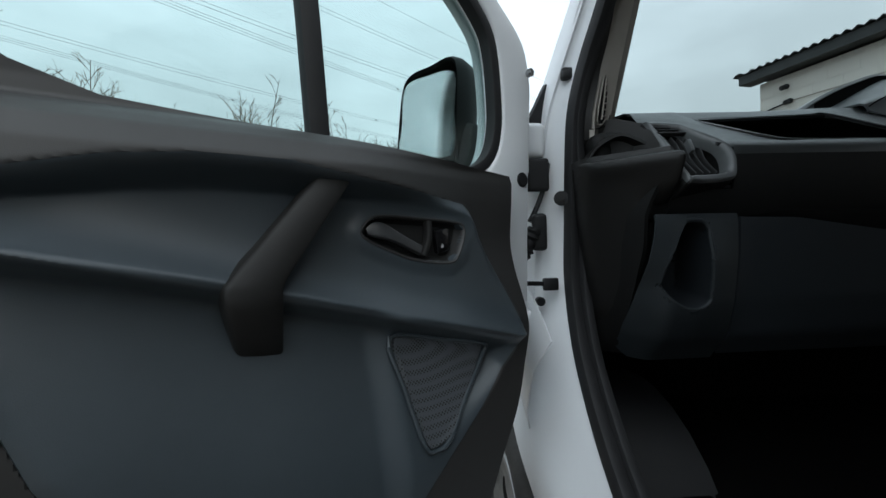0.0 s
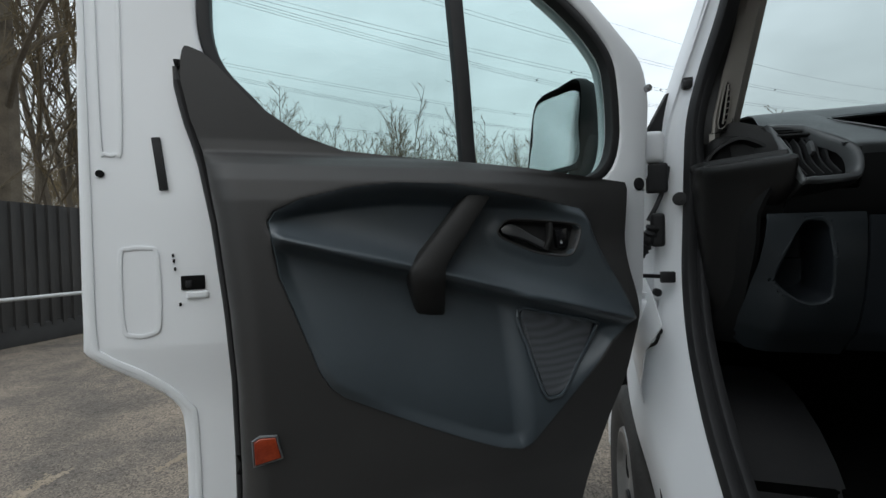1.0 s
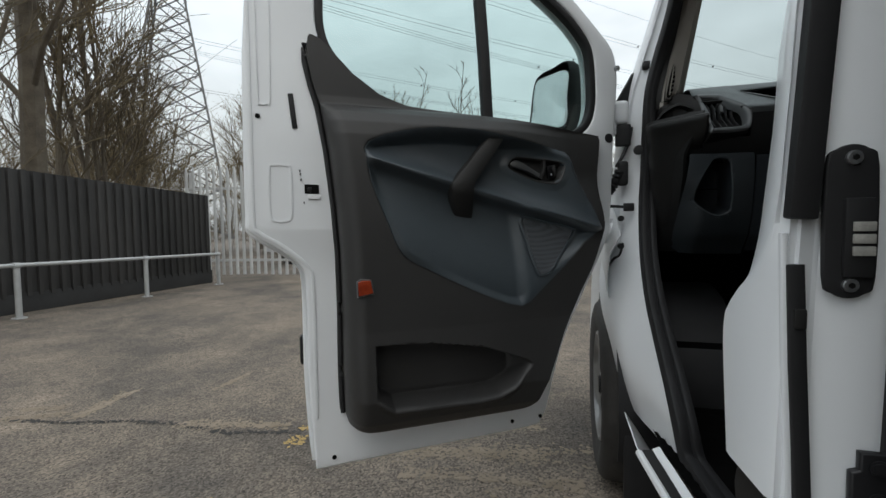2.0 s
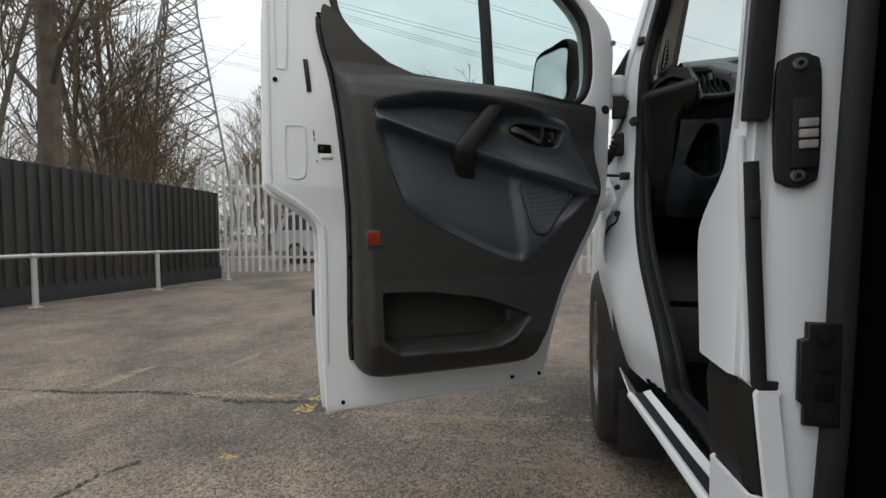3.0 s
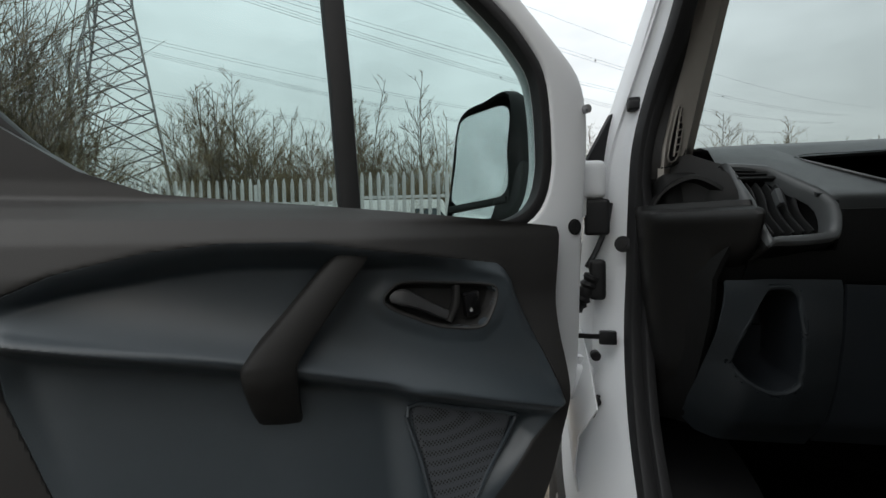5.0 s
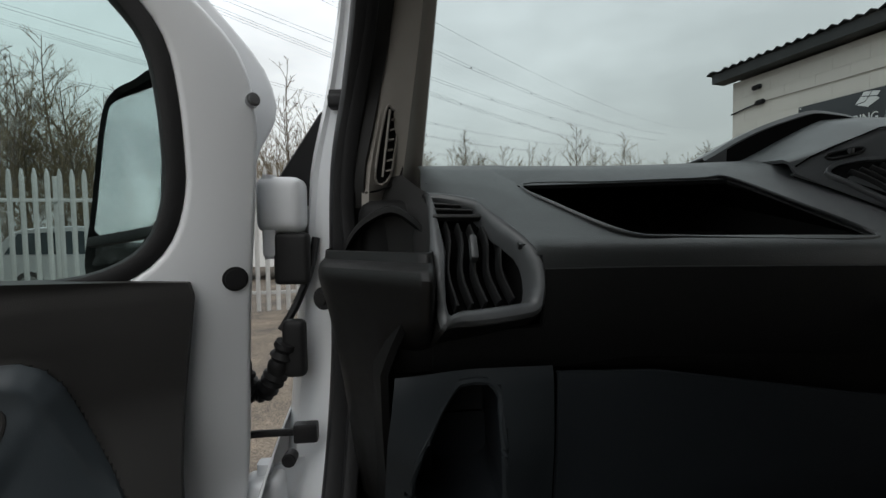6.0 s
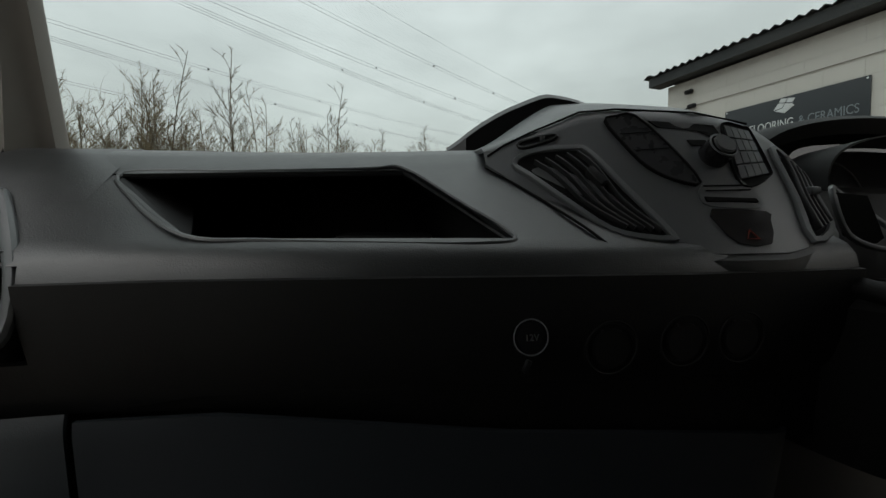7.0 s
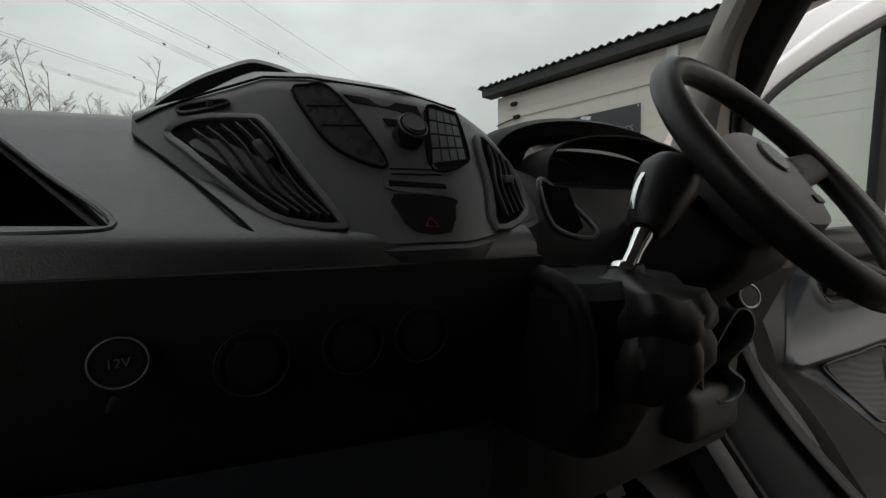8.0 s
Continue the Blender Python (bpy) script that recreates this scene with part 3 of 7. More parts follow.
# bare winter trees
def make_tree(seed, height, spread, bushy=1.0, trunk=0.11, stems=1):
    """Upright stems, limbs set round them at all heights, and fine upswept twigs."""
    rnd = random.Random(seed)
    wood, twigs = [], []

    def limb(p, d, length, r0, r1, n, sway, rise):
        pts, rs = [p.copy()], [r0]
        for k in range(n):
            d = (d + Vector((rnd.gauss(0, sway), rnd.gauss(0, sway), rise))).normalized()
            p = p + d * (length / n)
            pts.append(p.copy())
            rs.append(r0 + (r1 - r0) * (k + 1) / n)
        return pts, rs

    def along(pts, t):
        f = t * (len(pts) - 1)
        i = min(int(f), len(pts) - 2)
        return pts[i].lerp(pts[i + 1], f - i), (pts[i + 1] - pts[i]).normalized()

    def aside(d, angle):
        a = rnd.random() * 6.283
        side = Vector((math.cos(a), math.sin(a), 0.15))
        return (d * math.cos(angle) + side * math.sin(angle)).normalized()

    for k in range(stems):
        a = rnd.random() * 6.283
        lean = 0.03 if stems == 1 else rnd.uniform(0.06, 0.25)
        h = height * (1.0 if k == 0 else rnd.uniform(0.65, 0.95))
        stem = limb(Vector((0.25 * math.cos(a) * (k > 0), 0.25 * math.sin(a) * (k > 0), 0)), Vector((lean * math.cos(a), lean * math.sin(a), 1)).normalized(), h, trunk * h / height, 0.012, 9, 0.035, 0.02)
        wood.append(stem)
        for j in range(int(15 * bushy)):
            t = 0.16 + 0.82 * (j + rnd.random()) / int(15 * bushy)
            base, d = along(stem[0], t)
            L = height * 0.34 * spread * (1.08 - t) * rnd.uniform(0.6, 1.25) + 0.25
            arm = limb(base, aside(d, rnd.uniform(0.5, 1.05)), L, max(0.012, trunk * 0.28 * (1.1 - t)), 0.007, 5, 0.12, 0.05)
            wood.append(arm)
            for i in range(max(2, min(8, int(L * 3.6)))):
                b2, d2 = along(arm[0], rnd.uniform(0.2, 1.0))
                L2 = L * rnd.uniform(0.3, 0.62)
                tw = limb(b2, aside(d2, rnd.uniform(0.35, 0.9)), L2, 0.010, 0.0055, 3, 0.15, 0.04)
                twigs.append(tw)
                for q in range(rnd.randint(4, 6)):
                    b3, d3 = along(tw[0], rnd.uniform(0.15, 1.0))
                    twigs.append(limb(b3, aside(d3, rnd.uniform(0.3, 0.85)), L2 * rnd.uniform(0.35, 0.75), 0.0055, 0.0035, 2, 0.15, 0.03))

    def mesh(list_, sides):
        verts, faces = [], []
        for pts, rs in list_:
            base = len(verts)
            for i, p in enumerate(pts):
                d = (pts[min(i + 1, len(pts) - 1)] - pts[max(i - 1, 0)]).normalized()
                s = d.cross(Vector((0.3, 0.9, 0.1))).normalized()
                v = s.cross(d)
                for k in range(sides):
                    a = 6.283 * k / sides
                    verts.append(p + s * (math.cos(a) * rs[i]) + v * (math.sin(a) * rs[i]))
            for i in range(len(pts) - 1):
                for k in range(sides):
                    a, b = base + i * sides + k, base + i * sides + (k + 1) % sides
                    faces.append((a, b, b + sides, a + sides))
        me = bpy.data.meshes.new("tree_part")
        me.from_pydata(verts, [], faces)
        return me

    t = thing("bare_tree", pose(0, 0, -50), "leafless winter tree with grey-brown bark and fine twigs", "tree", "trees round the yard")
    for nm, lst, sides, m in (("trunk", wood, 7, BARK), ("crown", twigs, 3, TWIG)):
        me = mesh(lst, sides)
        me.materials.append(m)
        ob = new(nm, me)
        ob.parent = t
    return t


def place(t, x, y, turn, s):
    return copy_thing(t, pose(x, y, -0.05, 0, 0, turn) @ Matrix.Diagonal((s, s, s, 1)))

TREES = [make_tree(11, 8.5, 1.15, 1.8, 0.07, 1), make_tree(23, 7.0, 1.15, 1.2, 0.045, 3), make_tree(37, 9.0, 0.68, 1.4, 0.055, 2), make_tree(41, 5.5, 1.2, 1.3, 0.036, 3), make_tree(53, 10.5, 0.8, 1.1, 0.10, 1), make_tree(67, 15.0, 0.7, 1.5, 0.19, 1)]
rnd = random.Random(5)


def stand(x, y, kind, s):
    """One tree of the given kind."""
    c = copy_thing(TREES[kind], pose(x, y, -0.05, 0, 0, rnd.random() * 360))
    c.scale = (s, s, s * rnd.uniform(0.92, 1.1))
    return c


# the thicket behind the black fence
for k in range(30):
    stand(-11.0 - rnd.random() * 14, 1.0 + rnd.random() * 15, rnd.choice((0, 1, 2, 2, 2, 3)), rnd.uniform(0.6, 1.0))
stand(-9.3, 4.07, 5, 1.0)
stand(-9.9, 5.35, 2, 1.2)
stand(-10.2, 6.0, 2, 1.05)
stand(-9.2, 3.1, 2, 0.9)
stand(-10.6, 6.3, 2, 1.1)
# behind the palisade
for k in range(28):
    x = -17 + k * 0.6 + rnd.uniform(-0.5, 0.5)
    stand(x, 14.5 + rnd.random() * 6, rnd.choice((0, 1, 1, 2, 3)), rnd.uniform(0.85, 1.15) - 0.014 * k)
for k in range(24):
    x = -10 + k * 1.4 + rnd.uniform(-0.5, 0.5)
    stand(x, 21 + rnd.random() * 7, rnd.choice((0, 1, 3, 3)), rnd.uniform(0.6, 0.86))
for k in range(34):
    stand(-9 + k * 1.1 + rnd.uniform(-0.5, 0.5), 32 + rnd.random() * 12, rnd.choice((0, 0, 1, 1)), rnd.uniform(0.85, 1.12))
# low scrub close behind the palisade
for k in range(16):
    stand(-15 + k * 0.75, 12.4 + rnd.random() * 1.8, rnd.choice((0, 3, 3)), rnd.uniform(0.38, 0.5))
# behind the van, for the mirror
for k in range(12):
    stand(-9 + k * 1.6, -16 - rnd.random() * 8, rnd.choice((0, 1, 3)), rnd.uniform(0.6, 1.0))
for t in TREES:
    for o in (*t.children_recursive, t):
        bpy.data.objects.remove(o)

# overhead lines and their pylon
WIRES = (
    ((-48.5, 81.5, 26.0), (60.2, 66.9), (-0.3, 0.3)),
    ((-47.8, 85.3, 33.0), (58.4, 68.5), (-0.4, 0.0, 0.4)),
    ((-39.1, 85.3, 33.5), (64.1, 63.2), (-0.3, 0.3)),
    ((-12.7, 80.4, 33.0), (62.5, 64.8), (-0.4, 0.0, 0.4)),
    ((-6.5, 83.2, 34.5), (67.1, 60.0), (-0.3, 0.3)),
    ((7.4, 94.9, 40.0), (66.7, 60.4), (-0.3, 0.3)),
    ((21.0, 105.3, 45.0), (67.5, 59.5), (0.0,)),
)
for a, d, offs in WIRES:
    g = thing("power_line", Matrix(), "bundled dark overhead conductors between pylons" if len(offs) > 1 else "single thin overhead earth wire", "power line", "overhead power lines")

    def on_wire(s, o):
        return Vector((a[0] + d[0] * s + o * 0.65, a[1] + d[1] * s - o * 0.76, a[2] - 1.6 * s + 3.2 * s * s + o * 0.5))
    for o in offs:
        part("conductor", tube([on_wire(-0.9 + 0.1 * i, o) for i in range(29)], 0.025 if len(offs) > 1 else 0.022, 5, caps=False), CABLE, g)
    if len(offs) > 1:
        for s in (0.12, 0.42, 0.75):
            part("spacer", box(*on_wire(s, 0), 0.32, 0.32, 0.3, 0.05), CABLE, g)


def make_pylon(x, y, turn):
    g = thing("pylon", pose(x, y, 0, 0, 0, turn), "tall grey steel lattice electricity pylon behind the trees", "pylon")

    def half(z):
        return lerp(((0, 5.9), (14, 3.85), (29, 1.6), (40, 1.1), (58, 0.3)), z)
    zs = [0, 6, 11, 15.5, 19.5, 23, 26, 28.8, 31.5, 34, 37, 40, 44, 48, 52, 58]
    for sx in (-1, 1):
        for sy in (-1, 1):
            part("leg", tube([(sx * half(z), sy * half(z), z) for z in zs], 0.16, 4), PYLON, g)
    br = bmesh.new()
    for z0, z1 in zip(zs, zs[1:]):
        a, b = half(z0), half(z1)
        for ax in range(4):
            c, s = math.cos(ax * math.pi / 2), math.sin(ax * math.pi / 2)
            def R(u, v, z):
                return (u * c - v * s, u * s + v * c, z)
            tube([R(-a, -a, z0), R(b, -b, z1)], 0.085, 4, bm=br)
            tube([R(a, -a, z0), R(-b, -b, z1)], 0.085, 4, bm=br)
            tube([R(-a, -a, z0), R(a, -a, z0)], 0.05, 4, bm=br)
    part("bracing", br, PYLON, g)
    for z, L in ((37, 6.5), (44, 8.5), (51, 6.0)):
        for s in (-1, 1):
            arm = tube([(0, s * 1.0, z), (0, s * L, z + 0.6)], 0.10, 4)
            tube([(0, s * 1.0, z + 2.0), (0, s * L, z + 0.6)], 0.08, 4, bm=arm)
            tube([(0, s * L, z + 0.6), (0, s * L, z - 1.6)], 0.08, 6, bm=arm)
            part("cross_arm", arm, PYLON, g)
    return g


make_pylon(-46.6, 41.5, -48)

# parked vehicles behind the palisade
CARSILVER = mat("silver_car_paint", (0.42, 0.43, 0.44), 0.3, metal=0.5, var=0.05, coat=0.5)
CARWHITE = mat("white_car_paint", (0.70, 0.71, 0.71), 0.3, var=0.05, coat=0.4)
CARGLASS = mat("dark_car_glass", (0.03, 0.04, 0.045), 0.08, var=0.1)


def make_car(x, y, turn, label, L, H, paint, boxy):
    c = thing("parked_car" if not boxy else "parked_van", pose(x, y, 0, 0, 0, turn), label, "car" if not boxy else "van")
    half = 0.85
    hood = 0.62 if boxy else 0.56
    belt = H * (0.55 if boxy else 0.60)
    prof = [(-L / 2, 0.35), (-L / 2, belt * 0.9), (-L * 0.47, belt), (-L * 0.44, H * 0.80), (-L * 0.36, H * 0.96), (-L * 0.1, H), (L * 0.12, H * 0.97), (L * 0.20, H * 0.90), (L * 0.33, belt * 1.02), (L * 0.47, belt * 0.86), (L / 2, belt * 0.62), (L / 2, 0.30)]
    if boxy:
        prof = [(-L / 2, 0.4), (-L / 2, H * 0.93), (-L * 0.47, H), (L * 0.22, H), (L * 0.30, H * 0.94), (L * 0.40, H * 0.60), (L * 0.48, H * 0.50), (L / 2, H * 0.35), (L / 2, 0.35)]
    sec = smooth_path([(a, 0, b) for a, b in prof], 3)
    rows = []
    for w, inset in ((-half, 0.06), (-half * 0.97, 0.01), (0, 0), (half * 0.97, 0.01), (half, 0.06)):
        rows.append([(p.x * (1 - inset * 0.3), w * (1 - 0.13 * sm(belt, H, p.z)), p.z - inset * 0.4 * sm(belt, H, p.z)) for p in sec])
    body = sheet(rows)
    for r in (0, len(rows) - 1):
        body.verts.ensure_lookup_table()
        n = len(sec)
        body.faces.new([body.verts[r * n + k] for k in range(n)])
    part("body", body, paint, c)
    for s in (-1, 1):
        def side(pts):
            bm = bmesh.new()
            bm.faces.new([bm.verts.new((a, s * (half * (1 - 0.13 * sm(belt, H, b)) + 0.012), b)) for a, b in pts])
            return bm
        wins = ([(-L * 0.42, belt * 1.04), (-L * 0.37, H * 0.90), (-L * 0.10, H * 0.93), (-L * 0.10, belt * 1.02)], [(-L * 0.085, belt * 1.02), (-L * 0.085, H * 0.93), (L * 0.13, H * 0.90), (L * 0.28, belt * 1.03)]) if not boxy else ([(L * 0.10, H * 0.60), (L * 0.10, H * 0.88), (L * 0.27, H * 0.88), (L * 0.37, H * 0.60)],)
        for wpts in wins:
            part("side_window", side(wpts), CARGLASS, c, "dark side window", smooth=False)
        for a in (-L * 0.31, L * 0.32):
            wh = part("wheel", disc((a, s * (half - 0.08), 0.31), (0, 1, 0), 0.31, 0.2, 28, 0.03), TYRE, c, "black tyre")
            part("rim", disc((a, s * (half + 0.02), 0.31), (0, 1, 0), 0.19, 0.02, 20, 0.006), WHEELTRIM, wh, "silver rim")
        part("tail_lamp", box(-L * 0.485, s * half * 0.8, belt * 0.92, 0.10, 0.22, 0.16, 0.03), REDLAMP, c, "red tail lamp")
    part("rear_window", box(-L * 0.452, 0, H * 0.80, 0.03, 1.2, 0.30, 0.01, rot=Euler((0, radians(14), 0)).to_matrix()), CARGLASS, c)
    return c


REDLAMP = mat("red_lamp_lens", (0.32, 0.02, 0.02), 0.2, var=0.1)
make_car(-7.35, 10.6, 4, "silver hatchback parked behind the palisade fence", 3.9, 1.52, CARSILVER, False)
make_car(-5.0, 13.2, 6, "white panel van parked beyond the palisade fence", 5.0, 2.3, CARWHITE, True)

# ---- the van: body, glass, cab shell ----
VAN = thing("white_van", Matrix(), "white panel van with its passenger door wide open", "van")

# the rim of the door opening: z, then x and y of the rubber seal, then x and y of the outer edge of the jamb
JAMB = (
    (1.86, -0.770, 0.62, -0.790, 0.68),
    (1.72, -0.802, 0.745, -0.830, 0.805),
    (1.60, -0.820, 0.825, -0.862, 0.880),
    (1.50, -0.842, 0.876, -0.89, 0.925),
    (1.40, -0.862, 0.892, -0.92, 0.948),
    (1.28, -0.868, 0.898, -0.937, 0.957),
    (1.15, -0.870, 0.905, -0.95, 0.962),
    (1.04, -0.876, 0.895, -0.96, 0.958),
    (0.94, -0.882, 0.855, -0.967, 0.945),
    (0.85, -0.888, 0.79, -0.985, 0.945),
    (0.75, -0.892, 0.69, -0.998, 0.915),
    (0.66, -0.889, 0.59, -0.994, 0.840),
    (0.57, -0.884, 0.485, -0.975, 0.757),
    (0.50, -0.882, 0.405, -0.961, 0.724),
    (0.44, -0.873, 0.385, -0.945, 0.705),
    (0.40, -0.870, 0.380, -0.930, 0.697),
)
jamb = smooth_path([(a, b, z) for z, a, b, c, d in JAMB], 4)
edge = smooth_path([(c, d, z) for z, a, b, c, d in JAMB], 4)
rows = []
for p, q in zip(jamb, edge):
    row = []
    for k in range(9):
        t = k / 8
        r = p.lerp(q, t)
        # a pressed step and a rounded outer shoulder
        dip = 0.014 * sm(0.1, 0.3, t) * (1 - sm(0.55, 0.8, t))
        fall = 0.02 * sm(0.8, 1.0, t)
        row.append((r.x, r.y + dip + fall, r.z))
    row.append((q.x - 0.006, q.y + 0.06, q.z))
    rows.append(row)
part("hinge_pillar", solid(sheet(rows), 0.004), PAINT, VAN, "white painted door jamb")
# front wing above and round the wheel, seen through the door gap
WHEEL = Vector((-0.903, 1.08, 0.335))


def arch_edge(a):
    return WHEEL.y + 0.385 * math.cos(a), WHEEL.z + 0.02 + 0.385 * math.sin(a)


rows = []
for k in range(25):
    a = radians(122 - k * 130 / 24)
    y, z = arch_edge(a)
    y2, z2 = WHEEL.y + 0.62 * math.cos(a), 0.335 + 0.70 * max(math.sin(a), -0.12)
    rows.append([(-0.975 - 0.018 * sm(0, 0.3, t) + 0.03 * sm(0.7, 1.0, t), y + (y2 - y) * t, z + (z2 - z) * t) for t in (0, 0.06, 0.15, 0.3, 0.5, 0.75, 1.0)])
bmw = sheet(rows)
part("front_wing", solid(bmw, 0.003), PAINT, VAN, "white front wing over the wheel")
part("wheel_arch_liner", solid(sheet([[(x, WHEEL.y + 0.39 * math.cos(radians(200 - k * 11)), 0.355 + 0.39 * math.sin(radians(200 - k * 11))) for x in (-0.97, -0.62)] for k in range(21)]), 0.004), RUBBER, VAN, "black wheel arch liner")
part("bonnet", solid(sheet([[(x, y, 1.08 + 0.20 * (1 - ((y - 1.0) / 1.0) ** 2) - 0.05 * (x / 0.9) ** 2) for x in np.linspace(-0.93, 0.93, 15)] for y in np.linspace(1.18, 1.95, 8)]), 0.01), PAINT, VAN)
part("front_end", solid(sheet([[(x, 1.95 + 0.02 * math.sin(z * 3), z) for x in (-0.95, 0, 0.95)] for z in (0.3, 0.6, 0.9, 1.09)]), 0.01), PAINT, VAN)
part("engine_bay_wall", box(0, 1.35, 0.75, 1.2, 0.04, 0.8, 0.01), HOLE_SHADE, VAN)
# rubber seal round the opening
seal = [(a + 0.006, b - 0.008, z) for z, a, b, c, d in JAMB]
SEAL = smooth_path(seal[:-1] + [(-0.860, 0.345, 0.425), (-0.852, 0.25, 0.425), (-0.850, 0.13, 0.430), (-0.86, 0.02, 0.44)], 5)
part("door_seal", bar(SEAL, 0.032, 0.030, (-1, -0.35, 0)), RUBBER, VAN, "black rubber door seal")
SEAL2 = [p + Vector((0.022 - 0.014 * sm(1.22, 1.34, p.z), -0.012 + 0.006 * sm(1.22, 1.34, p.z), 0.004)) for p in SEAL]
part("door_seal", bar(SEAL2, 0.022, 0.02, (-1, -0.35, 0)), RUBBER, VAN, "black rubber door seal lip")
# sill: outer white strip, black rubber, pale kick line, step well
def strip(profile, y0, y1, n=8):
    return sheet([[(x, y0 + (y1 - y0) * k / n, z) for x, z in profile] for k in range(n + 1)])
# lines along the sill, from the pinch rail inwards
def sill_x(line, y):
    return lerp(sorted((q, x) for x, q in line), y)


RAIL = ((-0.955, 0.44), (-0.928, 0.22), (-0.905, 0.01), (-0.893, -0.12))
BAND_OUT = ((-0.922, 0.44), (-0.916, 0.405), (-0.892, 0.16), (-0.874, 0.019), (-0.861, -0.10))
BAND_IN = ((-0.905, 0.44), (-0.898, 0.393), (-0.876, 0.17), (-0.864, 0.05), (-0.852, -0.10))
SILL_Y = np.linspace(0.46, -0.10, 15)
part("sill_panel", solid(sheet([[(sill_x(RAIL, y) + d, y, z) for d, z in ((0.0, 0.392), (0.035, 0.34), (0.09, 0.25), (0.12, 0.22))] for y in np.linspace(0.70, -0.12, 12)]), 0.003), PAINT, VAN, "white sill under the door")
part("sill_rubber", solid(sheet([[Vector((sill_x(RAIL, y) + 0.005, y, 0.396)).lerp(Vector((sill_x(BAND_OUT, y), y, 0.400)), t) for t in (0, 0.5, 1.0)] for y in SILL_Y]), 0.006), RUBBER, VAN, "black sill strip")
part("sill_band", solid(sheet([[Vector((sill_x(BAND_OUT, y), y, 0.402)).lerp(Vector((sill_x(BAND_IN, y), y, 0.410)), t) for t in (0, 0.15, 0.85, 1.0)] for y in SILL_Y]), 0.006), PAINT, VAN, "white painted sill band")
part("sill_edge_strip", tube([(x, y, 0.398) for x, y in RAIL], 0.009, 8), PAINT, VAN, "pale pinch rail")
part("mud_flap", box(-0.885, 0.70, 0.215, 0.14, 0.015, 0.22, 0.006), RUBBER, VAN, "black mud flap")
# step, risers and floor: footwell shade is part of their near-black colour
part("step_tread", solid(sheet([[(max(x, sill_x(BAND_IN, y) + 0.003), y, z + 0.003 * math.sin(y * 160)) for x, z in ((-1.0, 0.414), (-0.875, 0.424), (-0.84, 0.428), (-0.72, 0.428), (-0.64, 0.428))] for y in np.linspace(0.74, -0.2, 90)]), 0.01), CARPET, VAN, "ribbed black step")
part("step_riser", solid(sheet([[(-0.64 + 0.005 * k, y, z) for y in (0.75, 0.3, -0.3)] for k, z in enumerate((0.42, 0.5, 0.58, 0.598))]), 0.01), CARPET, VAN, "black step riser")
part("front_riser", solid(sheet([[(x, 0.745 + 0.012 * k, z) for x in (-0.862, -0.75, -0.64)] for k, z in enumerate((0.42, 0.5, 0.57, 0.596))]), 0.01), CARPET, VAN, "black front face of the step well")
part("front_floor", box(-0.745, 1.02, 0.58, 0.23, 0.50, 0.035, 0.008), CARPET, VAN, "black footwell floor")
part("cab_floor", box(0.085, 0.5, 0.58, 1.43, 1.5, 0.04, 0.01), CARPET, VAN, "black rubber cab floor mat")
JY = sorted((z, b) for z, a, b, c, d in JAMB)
# side wall of the footwell, shade put into its colour as well
part("kick_panel", solid(sheet([[(-0.862 + 0.03 * t ** 0.5 + 0.008 * math.sin(z * 5), lerp(JY, z) - 0.01 + (1.3 - lerp(JY, z)) * t, z) for t in np.linspace(0, 1, 9)] for z in np.linspace(0.50, 1.26, 14)]), 0.012), CARPET, VAN, "black footwell side, darkened for its shade")
TRIM_EDGE = ((1.36, -0.826, 0.868), (1.40, -0.822, 0.872), (1.45, -0.811, 0.872), (1.50, -0.802, 0.872), (1.55, -0.792, 0.862), (1.60, -0.784, 0.852), (1.65, -0.778, 0.844), (1.90, -0.745, 0.70))
EDGE_X, EDGE_Y = [(z, x) for z, x, y in TRIM_EDGE], [(z, y) for z, x, y in TRIM_EDGE]


def inner_rim(p):
    """The inner edge of the black trim round the opening, beside p."""
    k = sm(1.28, 1.37, p.z)
    low = Vector((p.x + 0.048, p.y + 0.036, p.z))
    return low.lerp(Vector((lerp(EDGE_X, p.z), lerp(EDGE_Y, p.z), p.z)), k)


part("jamb_inner_trim", solid(sheet([[Vector((p.x + 0.014, p.y - 0.008, p.z)).lerp(inner_rim(p), t) for t in (0, 0.35, 0.7, 1.0)] for p in jamb]), 0.004), GRABBLACK, VAN, "black inner opening trim")
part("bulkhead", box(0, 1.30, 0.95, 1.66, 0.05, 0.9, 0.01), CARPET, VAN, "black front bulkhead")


def mirrored(ob, label=""):
    """The same part on the other side of the van."""
    bm = bmesh.new()
    bm.from_mesh(ob.data)
    bm.transform(Matrix.Diagonal((-1, 1, 1, 1)))
    if ob.name.startswith("front_wing"):
        bmesh.ops.delete(bm, geom=[f for f in bm.faces if f.calc_center_median().y < 1.0], context="FACES")
    bmesh.ops.reverse_faces(bm, faces=bm.faces)
    return part(ob.name.split(".")[0], bm, ob.data.materials[0], ob.parent, label or ob.get("label", ""))


for ob in [o for o in VAN.children if o.name.split(".")[0] in ("hinge_pillar", "front_wing", "wheel_arch_liner", "jamb_inner_trim", "door_seal")]:
    mirrored(ob)

